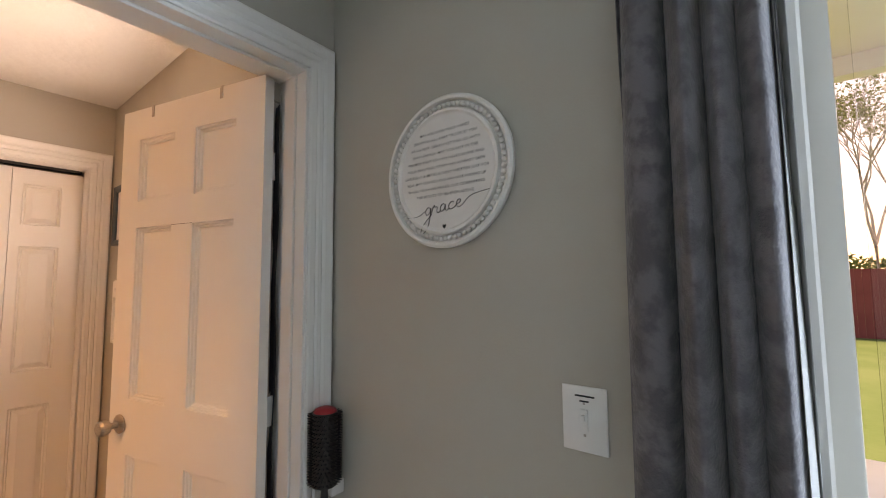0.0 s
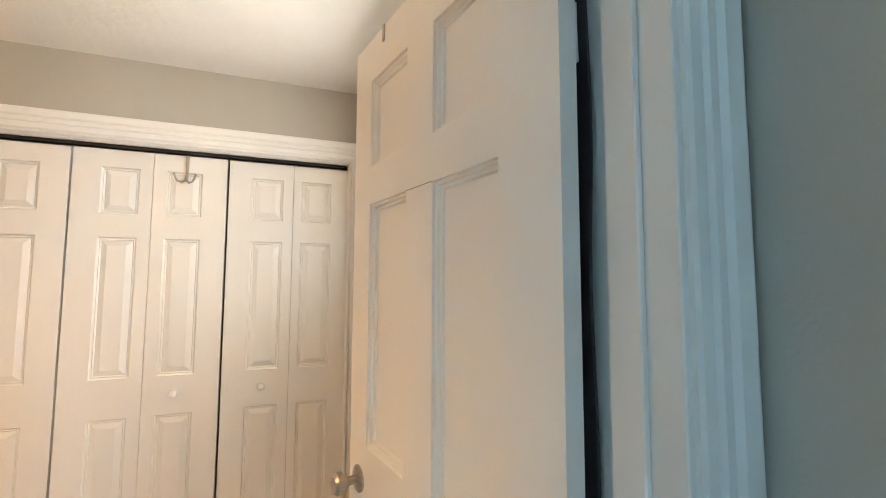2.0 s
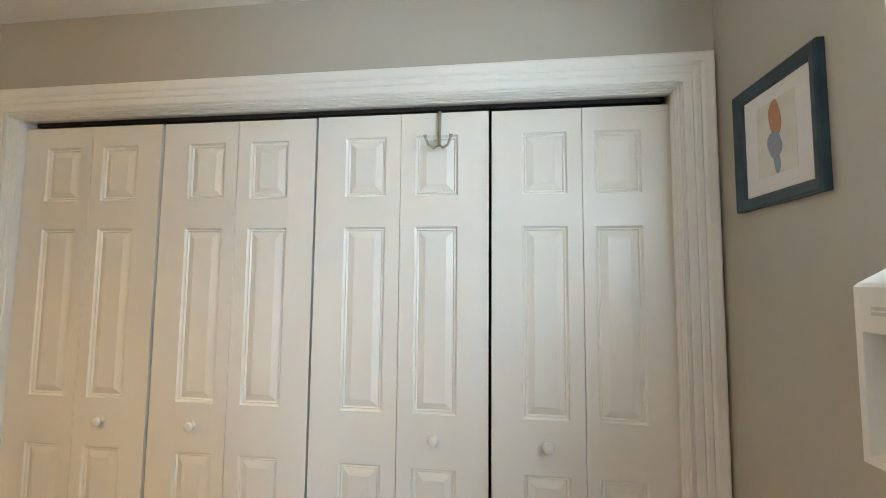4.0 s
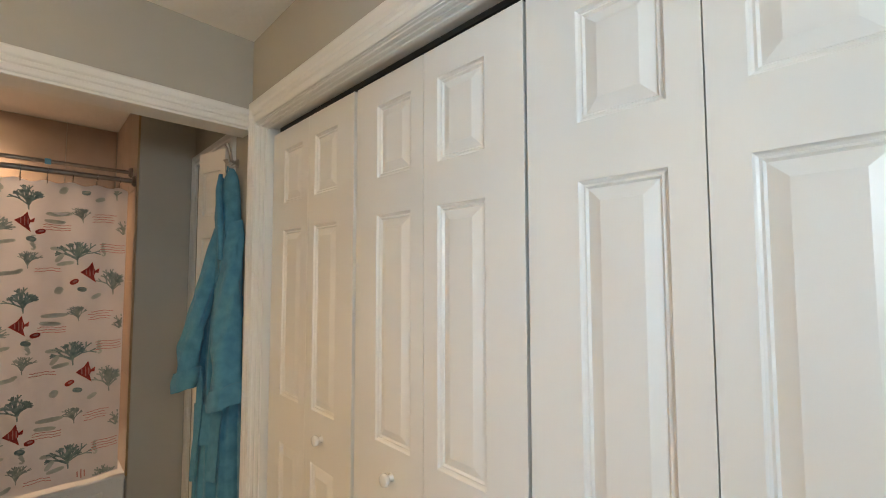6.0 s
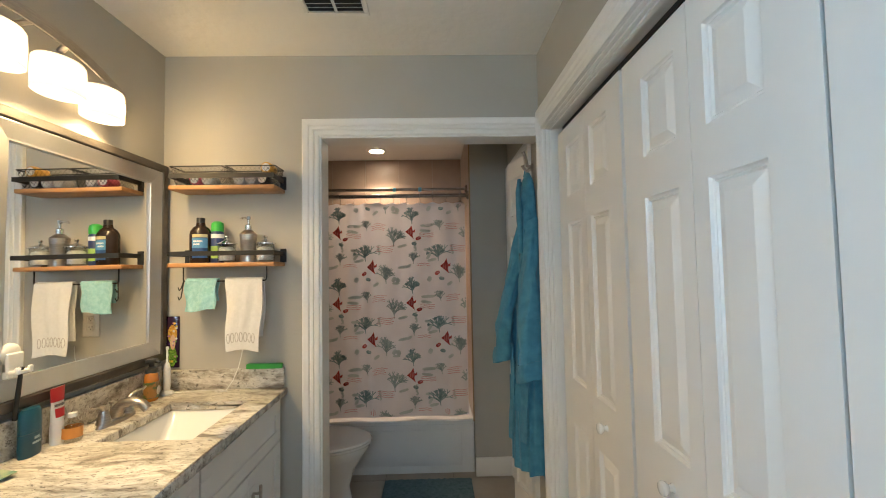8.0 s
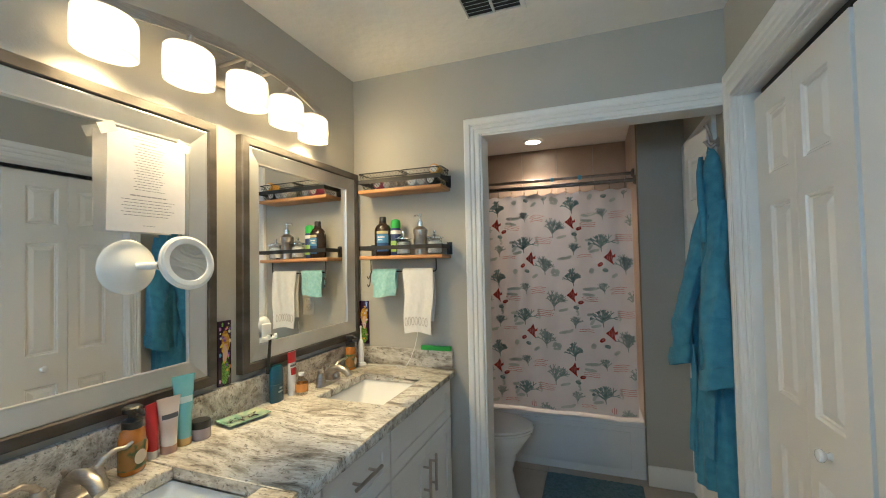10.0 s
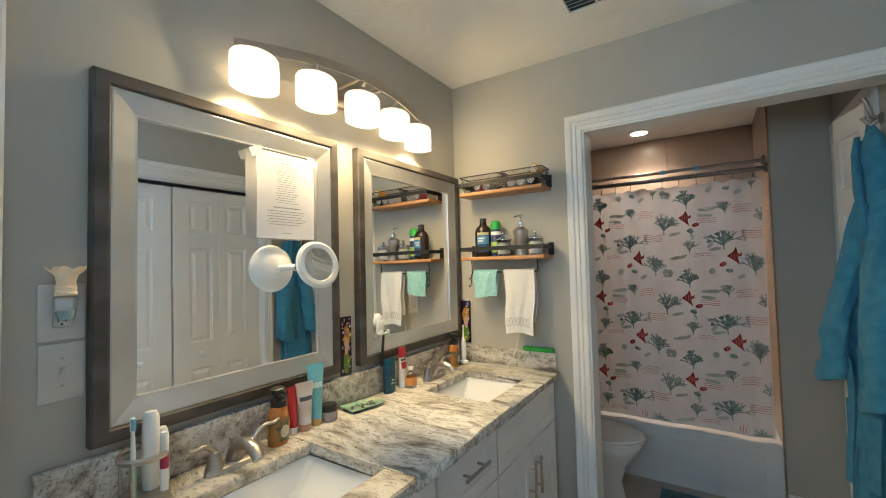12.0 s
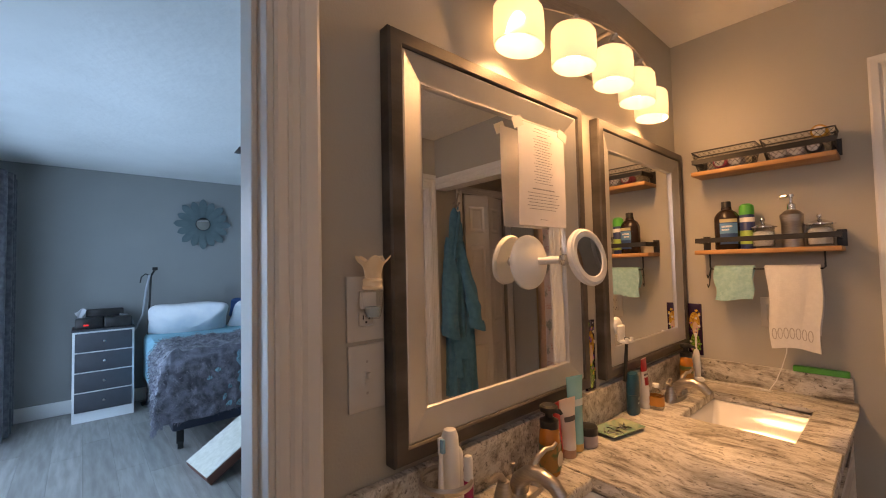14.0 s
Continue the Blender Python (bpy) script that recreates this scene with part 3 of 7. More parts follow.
def faucet(x, y, spout):
    """A centreset tap: oval base, two lever handles, arched spout, lift rod."""
    t = thing("faucet", (x, y, CT), "brushed nickel centreset faucet with two lever handles", "faucet", "bath faucets")
    bm = bmesh.new()
    lathe(bm, [(0.0, 0.016), (0.020, 0.016), (0.026, 0.012), (0.028, 0.0)], (x, y, CT), 28, sx=3.0, sy=1.0)
    part("base", bm, NICKEL, t)
    bm = bmesh.new()
    pts = [(x, y - 0.004, CT + 0.01), (x, y + 0.004, CT + 0.040), (x, y + 0.026, CT + 0.062), (x, y + 0.060, CT + 0.070), (x, y + 0.092, CT + 0.060), (x, y + 0.112, CT + 0.040)]
    tube(bm, pts, [0.024, 0.021, 0.018, 0.0165, 0.016, 0.0145], 14)
    part("spout", bm, NICKEL, t)
    for sx in (-1, 1):
        bm = bmesh.new()
        lathe(bm, [(0.024, 0.012), (0.021, 0.024), (0.015, 0.046), (0.013, 0.056), (0.0, 0.060)], (x + sx * 0.055, y, CT), 18)
        part("handle_post", bm, NICKEL, t)
        bm = bmesh.new()
        hx = x + sx * 0.055
        tube(bm, [(hx, y, CT + 0.054), (hx + sx * 0.012, y + 0.004, CT + 0.070), (hx + sx * 0.034, y + 0.010, CT + 0.082), (hx + sx * 0.058, y + 0.014, CT + 0.080), (hx + sx * 0.072, y + 0.016, CT + 0.088)], [0.009, 0.008, 0.006, 0.005, 0.004], 10)
        part("lever", bm, NICKEL, t)
    bm = bmesh.new()
    lathe(bm, [(0.003, 0), (0.003, 0.05), (0.006, 0.054), (0.006, 0.060), (0, 0.063)], (x, y - 0.018, CT + 0.01), 10)
    part("lift_rod", bm, NICKEL, t)


faucet(1.352, 0.098, 1)
faucet(0.388, 0.098, 1)


# cabinet units under the counter
def shaker(bm, x0, x1, z0, z1, y, r=0.055):
    """A flat front with a recessed centre panel, face towards +y."""
    box(bm, x0, x1, y - 0.018, y - 0.008, z0, z1)
    box(bm, x0, x1, y - 0.008, y, z0, z0 + r, 0.0015, 1)
    box(bm, x0, x1, y - 0.008, y, z1 - r, z1, 0.0015, 1)
    box(bm, x0, x0 + r, y - 0.008, y, z0 + r, z1 - r, 0.0015, 1)
    box(bm, x1 - r, x1, y - 0.008, y, z0 + r, z1 - r, 0.0015, 1)
    return bm


def pull(parent, x0, z0, x1, z1, y):
    bm = bmesh.new()
    tube(bm, [(x0, y + 0.030, z0), (x1, y + 0.030, z1)], 0.006, 12)
    for k in (0.2, 0.8):
        px, pz = x0 + (x1 - x0) * k, z0 + (z1 - z0) * k
        tube(bm, [(px, y, pz), (px, y + 0.030, pz)], 0.0045, 8)
    return part("bar_pull", bm, NICKEL, parent, "brushed nickel bar pull")


FY = 0.553
for name, x0, x1 in (("sink", 0.035, 0.660), ("drawer", 0.664, 1.040), ("sink", 1.044, 1.715)):
    cab = thing("vanity_cabinet", ((x0 + x1) / 2, 0.28, 0.0), "white shaker vanity cabinet with bar pulls", "cabinet", "vanity cabinets")
    bm = boxed(x0, x1, 0.002, FY - 0.02, 0.09, CT - 0.20)
    for a, b, c, d in ((x0, x0 + 0.018, 0.002, FY - 0.02), (x1 - 0.018, x1, 0.002, FY - 0.02), (x0 + 0.018, x1 - 0.018, 0.002, 0.020), (x0 + 0.018, x1 - 0.018, FY - 0.038, FY - 0.02)):
        box(bm, a, b, c, d, CT - 0.1999, CT - 0.0325)
    box(bm, x0, x1, 0.002, FY - 0.09, 0.0, 0.09)
    part("body", bm, CABINET, cab, smooth=False)
    if name == "drawer":
        for z0, z1 in ((0.668, 0.843), (0.40, 0.662), (0.10, 0.394)):
            d = part("drawer_front", shaker(bmesh.new(), x0 + 0.003, x1 - 0.003, z0, z1, FY, 0.05), CABINET, cab, smooth=False)
            pull(d, (x0 + x1) / 2 - 0.075, (z0 + z1) / 2 + 0.02, (x0 + x1) / 2 + 0.075, (z0 + z1) / 2 + 0.02, FY)
    else:
        part("false_front", shaker(bmesh.new(), x0 + 0.003, x1 - 0.003, 0.668, 0.843, FY, 0.05), CABINET, cab, smooth=False)
        mid = (x0 + x1) / 2
        for a, b, hx in ((x0 + 0.003, mid - 0.0015, mid - 0.032), (mid + 0.0015, x1 - 0.003, mid + 0.032)):
            d = part("cabinet_door", shaker(bmesh.new(), a, b, 0.10, 0.662, FY), CABINET, cab, smooth=False)
            pull(d, hx, 0.46, hx, 0.61, FY)
solid("filler_strip", boxed(0.003, 0.033, 0.003, FY - 0.022, 0.0, CT - 0.033), CABINET, "white filler strip between cabinet and wall", "filler strip")


# ---- mirrors ----
def framed_mirror(x0, x1, z0, z1, label):
    t = thing("wall_mirror", ((x0 + x1) / 2, 0.0, z0), label, "mirror", "vanity mirrors")
    def ring(profile):
        bm = bmesh.new()
        rows = []
        for u, d in profile:
            rows.append([bm.verts.new(v) for v in ((x0 + u, d, z0 + u), (x1 - u, d, z0 + u), (x1 - u, d, z1 - u), (x0 + u, d, z1 - u))])
        for p, q in zip(rows, rows[1:]):
            for k in range(4):
                bm.faces.new((p[k], p[(k + 1) % 4], q[(k + 1) % 4], q[k]))
        bmesh.ops.recalc_face_normals(bm, faces=bm.faces[:])
        return bm
    part("outer_frame", ring([(0, 0.002), (0, 0.030), (0.004, 0.035), (0.030, 0.036), (0.034, 0.033), (0.036, 0.028), (0.036, 0.004)]), FRAME_OUT, t, "dark bronze outer moulding", smooth=False)
    part("inner_frame", ring([(0.036, 0.004), (0.036, 0.030), (0.039, 0.031), (0.088, 0.019), (0.093, 0.019), (0.095, 0.014), (0.095, 0.006)]), FRAME_IN, t, "brushed silver inner moulding", smooth=False)
    g = bmesh.new()
    # the glass leans back a little in its frame
    g.faces.new([g.verts.new((a, 0.0105 + k, c)) for a, c, k in ((x0 + 0.094, z0 + 0.094, 0.0022), (x0 + 0.094, z1 - 0.094, -0.0022), (x1 - 0.094, z1 - 0.094, -0.0022), (x1 - 0.094, z0 + 0.094, 0.0022))])
    g.normal_update()
    for f in g.faces:
        if f.normal.y < 0:
            f.normal_flip()
    part("glass", g, MIRROR, t, "mirror glass", smooth=False)
    part("backing", boxed(x0 + 0.002, x1 - 0.002, 0.001, 0.006, z0 + 0.002, z1 - 0.002), FRAME_OUT, t)


framed_mirror(0.905, 1.646, 1.022, 1.902, "large wall mirror in bronze and silver frame")
framed_mirror(0.016, 0.800, 1.022, 1.902, "large wall mirror in bronze and silver frame beside the corner")

# paper taped to the mirror
note = thing("paper_note", (1.14, 0.034, 1.517), "white printed sheet taped to the mirror", "paper")
def on_note(u, v):
    return Vector((1.245 - u * 0.216, 0.036 + 0.004 * math.sin(2.5 * v) + 0.004 * (1 - v) * u, 1.517 + v * 0.28))
part("sheet", sheet(bmesh.new(), 8, 10, on_note, 0.0006), PAPER, note)
rows = [(0.34, 0.62, 0.955, 0.008), (0.30, 0.68, 0.925, 0.006), (0.38, 0.60, 0.885, 0.010)] + [(0.30 + 0.02 * (k % 3), 0.70 - 0.02 * (k % 4), 0.85 - 0.027 * k, 0.007) for k in range(17)] + [(0.26, 0.74, 0.355, 0.012)] + [(0.16 + 0.03 * (k % 2), 0.84 - 0.04 * (k % 3), 0.315 - 0.031 * k, 0.007) for k in range(6)] + [(0.42, 0.58, 0.06, 0.006)]
printed = part("printed_text", text_bars(bmesh.new(), lambda u, v: on_note(u, v) + Vector((0, 0.0012, 0)), rows, 4), material("faint_ink", (0.27, 0.27, 0.29), 0.9), note, "grey printed lines")
tagged(printed, kind="stuff")
for u, rz in ((0.0, 25), (0.98, -20)):
    bm = boxed(-0.022, 0.022, 0.0, 0.0006, -0.014, 0.014)
    bm.transform(Matrix.Translation((1.245 - u * 0.216, 0.039, 1.790)) @ Matrix.Rotation(radians(rz), 4, "Y"))
    part("tape", bm, TAPE, note, "strip of clear tape", smooth=False)

# magnifying mirror on a suction arm
mag = thing("magnifying_mirror", (1.180, 0.014, 1.42), "white round lighted make-up mirror on a suction arm", "make-up mirror")
def aimed(at, aim):
    return Matrix.Translation(at) @ Vector((0, 0, 1)).rotation_difference(Vector(aim).normalized()).to_matrix().to_4x4()
bm = bmesh.new()
lathe(bm, [(0, 0.024), (0.03, 0.022), (0.062, 0.014), (0.074, 0.004), (0.075, 0.0), (0, 0)], m=aimed((1.178, 0.0135, 1.418), (0.05, 1, 0.02)), seg=40)
part("suction_base", bm, WHITEPLASTIC, mag)
bm = bmesh.new()
tube(bm, [(1.165, 0.036, 1.420), (1.148, 0.075, 1.422), (1.140, 0.095, 1.422)], 0.011, 14)
part("arm", bm, WHITEPLASTIC, mag)
bm = bmesh.new()
lathe(bm, [(0, 0.016), (0.010, 0.013), (0.016, 0.0), (0.010, -0.013), (0, -0.016)], (1.140, 0.098, 1.422), 16)
part("ball_joint", bm, CHROME, mag, "chrome swivel ball")
HM = aimed((1.099, 0.141, 1.428), (0.09, 1.0, 0.20))
bm = bmesh.new()
lathe(bm, [(0.0, -0.012), (0.05, -0.012), (0.074, -0.006), (0.078, 0.002), (0.076, 0.010), (0.070, 0.012)], m=HM, seg=44)
part("head", bm, WHITEPLASTIC, mag, "white round housing")
bm = bmesh.new()
lathe(bm, [(0.071, 0.0115), (0.069, 0.0135), (0.055, 0.0125), (0.053, 0.010)], m=HM, seg=44)
part("light_ring", bm, WHITEPLASTIC, mag, "white light ring")
bm = bmesh.new()
lathe(bm, [(0.0535, 0.010), (0.03, 0.0088), (0, 0.0084)], m=HM, seg=44)
part("lens", bm, MIRROR, mag, "round mirror glass")
bm = bmesh.new()
tube(bm, [(1.140, 0.098, 1.422), (1.122, 0.112, 1.424), (1.104, 0.126, 1.426)], 0.009, 12)
part("neck", bm, WHITEPLASTIC, mag)

# ---- vanity light ----
bar = thing("vanity_light", (0.82, 0.0, 2.08), "brushed nickel five-lamp vanity light with frosted oval shades", "wall light")
part("wall_plate", boxed(0.70, 0.94, 0.001, 0.020, 2.045, 2.165, 0.005), NICKEL, bar)
bm = bmesh.new()
N = 24
def arch(u):
    x = 1.325 - u * 1.01
    k = math.sin(math.pi * u)
    return x, 0.055 + 0.075 * k, 2.090 + 0.05 * k
front = []
for j in range(N + 1):
    x, y, z = arch(j / N)
    front.append([bm.verts.new(v) for v in ((x, y, z - 0.017), (x, y + 0.006, z - 0.017), (x, y + 0.006, z + 0.017), (x, y, z + 0.017))])
for p, q in zip(front, front[1:]):
    for k in range(4):
        bm.faces.new((p[k], p[(k + 1) % 4], q[(k + 1) % 4], q[k]))
bm.faces.new(front[0][::-1])
bm.faces.new(front[-1])
bmesh.ops.recalc_face_normals(bm, faces=bm.faces[:])
part("arched_bar", bm, NICKEL, bar, "curved brushed nickel bar")
for dx in (-0.06, 0.06):
    bm = bmesh.new()
    tube(bm, [(0.82 + dx, 0.015, 2.12), (0.82 + dx, 0.128, 2.128)], 0.008, 10)
    part("standoff", bm, NICKEL, bar)
for sx, sy in SHADES:
    bm = bmesh.new()
    u = (1.325 - sx) / 1.01
    ax, ay, az = arch(u)
    tube(bm, [(sx, ay + 0.003, az - 0.012), (sx, sy, az - 0.03), (sx, sy, 2.082)], 0.010, 10)
    lathe(bm, [(0.0, 2.094), (0.024, 2.092), (0.026, 2.076), (0.0, 2.076)], (sx, sy, 0), 18)
    part("socket", bm, NICKEL, bar)
    bm = bmesh.new()
    lathe(bm, [(0.022, 2.074), (0.064, 2.072), (0.070, 2.064), (0.072, 2.03), (0.071, 1.970), (0.068, 1.968), (0.069, 2.03), (0.066, 2.060), (0.022, 2.066)], (sx, sy, 0), 36, sx=1.06, sy=0.80)
    sh = part("shade", bm, SHADE, bar, "frosted glass shade, lit")
    bm = bmesh.new()
    lathe(bm, [(0, 1.992), (0.018, 1.996), (0.027, 2.012), (0.026, 2.03), (0.014, 2.055), (0.012, 2.07), (0, 2.07)], (sx, sy, 0), 16)
    part("bulb", bm, BULB, sh, "lit bulb")


# ---- wall plates, night light ----
def wall_plate(x0, x1, z0, z1, kind, label, face="y", plane=0.0, mat=None, way=-1):
    t = thing("light_switch" if kind == "switch" else "power_outlet", ((x0 + x1) / 2, plane, z0) if face == "y" else (plane, (x0 + x1) / 2, z0), label, "light switch" if kind == "switch" else "outlet")
    def put(bm):
        if face == "x":
            for v in bm.verts:
                v.co = Vector((plane + way * v.co.y, v.co.x, v.co.z))
        return bm
    mat = mat or IVORYPLATE
    part("plate", put(boxed(x0, x1, 0.0005, 0.006, z0, z1, 0.002)), mat, t)
    cx, cz = (x0 + x1) / 2, (z0 + z1) / 2
    if kind == "switch":
        bm = boxed(cx - 0.006, cx + 0.006, 0.006, 0.008, cz - 0.013, cz + 0.013, 0.0008)
        box(bm, cx - 0.0035, cx + 0.0035, 0.006, 0.017, cz - 0.002, cz + 0.010, 0.001)
        part("toggle", put(bm), mat, t)
        for dz in (-0.030, 0.030):
            part("screw", put(boxed(cx - 0.0025, cx + 0.0025, 0.006, 0.0068, cz + dz - 0.0025, cz + dz + 0.0025, 0.0004, 1)), NICKEL, t)
    else:
        for dz in (-0.0195, 0.0195):
            r = part("receptacle", put(boxed(cx - 0.0165, cx + 0.0165, 0.006, 0.0075, cz + dz - 0.014, cz + dz + 0.014, 0.004)), mat, t)
            bm = bmesh.new()
            box(bm, cx - 0.0075, cx - 0.0055, 0.0075, 0.0078, cz + dz - 0.002, cz + dz + 0.007)
            box(bm, cx + 0.0055, cx + 0.0075, 0.0075, 0.0078, cz + dz - 0.002, cz + dz + 0.007)
            box(bm, cx - 0.002, cx + 0.002, 0.0075, 0.0078, cz + dz - 0.009, cz + dz - 0.005)
            part("slots", put(bm), BLACKPLASTIC, r, smooth=False)
    return t


wall_plate(1.650, 1.730, 1.273, 1.397, "outlet", "greige-painted wall outlet plate holding a night light")
wall_plate(1.649, 1.728, 1.141, 1.266, "switch", "greige-painted toggle switch plate below the outlet")
wall_plate(-0.985, -0.898, 1.068, 1.192, "switch", "white toggle switch plate on the bedroom wall", "x", BED_E, WHITEPLASTIC)
wall_plate(0.300, 0.374, 1.135, 1.255, "outlet", "greige-painted outlet plate behind the hanging towel", "x", 0.0, None, 1)
bsw = bpy.data.objects["light_switch.001"]
part("slide", boxed(BED_E - 0.0125, BED_E - 0.0062, -0.9495, -0.9335, 1.108, 1.150, 0.002), WHITEPLASTIC, bsw, "grey-white slide")
part("dark_mark", boxed(BED_E - 0.0066, BED_E - 0.0061, -0.9620, -0.9240, 1.172, 1.1755), BLACKPLASTIC, bsw, "dark slot line", smooth=False)
part("dark_mark", boxed(BED_E - 0.0066, BED_E - 0.0061, -0.9510, -0.9330, 1.1625, 1.1655), BLACKPLASTIC, bsw, "dark slot line", smooth=False)
SHELLMAT = material("ivory_shell_glass", (0.60, 0.52, 0.40), 0.35, (0.52, 0.43, 0.31), 20.0, emit=(1.0, 0.62, 0.28), power=0.04)
nl = thing("night_light", (1.690, 0.008, 1.30), "tulip-shaped plug-in night light in the outlet", "night light")
bm = bmesh.new()
lathe(bm, [(0, 0), (0.013, 0.0), (0.016, 0.008), (0.0205, 0.044), (0.021, 0.050), (0.016, 0.054), (0, 0.054)], (1.690, 0.032, 1.318), 22)
part("plug_body", bm, JARGLASS, nl, "clear glass body")
bm = bmesh.new()
lathe(bm, [(0, 0.003), (0.011, 0.003), (0.0135, 0.009), (0.0155, 0.022), (0, 0.022)], (1.690, 0.032, 1.318), 20)
part("liquid", bm, material("pale_blue_liquid", (0.42, 0.52, 0.56), 0.15), nl, "pale liquid")
part("plug_back", boxed(1.674, 1.706, 0.0079, 0.022, 1.335, 1.368, 0.004), WHITEPLASTIC, nl)
bm = bmesh.new()
lathe(bm, [(0, 0), (0.0185, 0), (0.0195, 0.005), (0.0180, 0.007), (0.0180, 0.014), (0.0190, 0.016), (0.0170, 0.020), (0, 0.020)], (1.690, 0.032, 1.373), 22)
part("collar", bm, SHELLMAT, nl, "ivory ribbed collar")
bm = bmesh.new()
def petal(u, v):
    g = 2 * math.pi * u
    r = 0.016 + 0.017 * v ** 3 + 0.004 * v * math.cos(5 * g)
    return Vector((1.690 + r * math.cos(g), 0.034 + 0.8 * r * math.sin(g), 1.3935 + 0.036 * v + 0.006 * v * math.cos(5 * g)))
sheet(bm, 40, 6, petal, 0.0015)
part("tulip_shade", bm, SHELLMAT, nl, "scalloped amber glass shade")


# ---- shelves over the towel bar ----
def shelf(z, bar_below, label):
    t = thing("wall_shelf", (0.0, 0.34, z), label, "shelf", "floating shelves")
    part("board", boxed(0.002, 0.135, 0.105, 0.560, z, z + 0.018, 0.003), WOOD, t, "honey-stained wooden board")
    for y in (0.118, 0.552):
        b = bmesh.new()
        box(b, 0.001, 0.005, y - 0.014, y + 0.014, z + 0.018, z + 0.080, 0.001, 1)
        box(b, 0.001, 0.142, y - 0.002, y + 0.002, z + 0.048, z + 0.068)
        part("bracket", b, BLACK, t, "black metal bracket", smooth=False)
    part("guard_rail", boxed(0.139, 0.143, 0.112, 0.562, z + 0.048, z + 0.068), BLACK, t, "flat black guard rail", smooth=False)
    if bar_below:
        b = bmesh.new()
        tube(b, [(0.09, 0.150, z), (0.09, 0.150, z - 0.055), (0.09, 0.156, z - 0.062), (0.09, 0.505, z - 0.062), (0.09, 0.511, z - 0.055), (0.09, 0.511, z)], 0.0032, 8)
        part("towel_bar", b, BLACK, t, "thin black towel bar")
        for yy, zz in ((0.152, 0.10), (0.152, 0.14)):
            b = bmesh.new()
            tube(b, [(0.09, yy, z - 0.06), (0.098, yy - 0.006, z - zz + 0.01), (0.108, yy - 0.008, z - zz), (0.116, yy - 0.008, z - zz + 0.014)], 0.0022, 6)
            part("s_hook", b, BLACK, t, "small black hook")
    return t


shelf(1.772, False, "wooden wall shelf with black guard rail holding wire baskets")
shelf(1.436, True, "wooden wall shelf with black guard rail and towel bar")


def basket(y0, y1, x0, x1, z):
    """A tapered basket of woven black wire."""
    t = thing("wire_basket", ((x0 + x1) / 2, (y0 + y1) / 2, z), "black wire mesh basket on the wooden shelf", "basket", "wire baskets")
    b = bmesh.new()
    e = 0.016
    rim = [(x0, y0, z + 0.085), (x1, y0, z + 0.085), (x1, y1, z + 0.085), (x0, y1, z + 0.085)]
    tube(b, rim, 0.0026, 6, True)
    part("rim", b, BLACK, t)
    b = bmesh.new()
    low = [(x0 + e, y0 + e, z + 0.003), (x1 - e, y0 + e, z + 0.003), (x1 - e, y1 - e, z + 0.003), (x0 + e, y1 - e, z + 0.003)]
    tube(b, low, 0.002, 6, True)
    for k in range(4):
        A, B, C, D = (Vector(v) for v in (rim[k], rim[(k + 1) % 4], low[(k + 1) % 4], low[k]))
        n = max(5, int((B - A).length / 0.018))
        for i in range(-4, n + 1):
            for sgn in (0, 1):
                u0, u1 = i / n, (i + 4) / n
                if sgn:
                    u0, u1 = u1, u0
                s0, s1 = 0.0, 1.0
                def clip(u):
                    return max(0.0, min(1.0, u))
                du = u1 - u0
                lo = sorted(((0 - u0) / du, (1 - u0) / du))
                s0, s1 = max(0.0, lo[0]), min(1.0, lo[1])
                if s1 - s0 < 0.05:
                    continue
                def at(s):
                    u = u0 + du * s
                    return A.lerp(B, u).lerp(D.lerp(C, u), s)
                tube(b, [at(s0), at(s1)], 0.0009, 3)
    part("mesh", b, BLACK, t, "woven black wire sides")
    return t


basket(0.108, 0.330, 0.02, 0.125, 1.7905)
basket(0.345, 0.560, 0.02, 0.125, 1.7905)


def bottle(name, label, cat, x, y, z, prof, mat, parts=(), sx=1.0, sy=1.0, rz=0.0, group=""):
    """A turned container with further turned parts (name, profile, material, label)."""
    t = thing(name, (x, y, z), label, cat, group, rz=rz)
    b = bmesh.new()
    lathe(b, prof, (0, 0, 0), 26, sx, sy)
    part("body", b, mat, t, local=True)
    for nm, pr, mt, lb in parts:
        b = bmesh.new()
        lathe(b, pr, (0, 0, 0), 26, sx if nm == "paper_label" else 1.0, sy if nm == "paper_label" else 1.0)
        part(nm, b, mt, t, lb, local=True)
    return t


def plain(name, c, rough=0.4, **k):
    return material(name, c, rough, tuple(v * 0.88 for v in c), 14.0, **k)


BROWNPL = plain("dark_brown_plastic", (0.030, 0.018, 0.014), 0.25)
BLUELAB = plain("blue_label", (0.022, 0.075, 0.22), 0.5)
GREENPL = plain("bright_green_plastic", (0.06, 0.42, 0.06), 0.35)
DARKBLUE = plain("navy_can", (0.03, 0.05, 0.16), 0.3)
LIMELAB = plain("lime_label", (0.35, 0.55, 0.12), 0.4)
COTTON = material("cotton", (0.78, 0.77, 0.75), 1.0, (0.70, 0.69, 0.67), 40.0, bump=0.8, bump_scale=120)
AMBER = material("amber_soap", (0.50, 0.20, 0.03), 0.10, (0.36, 0.12, 0.015), 10.0, coat=0.6)
SZ = 1.4545
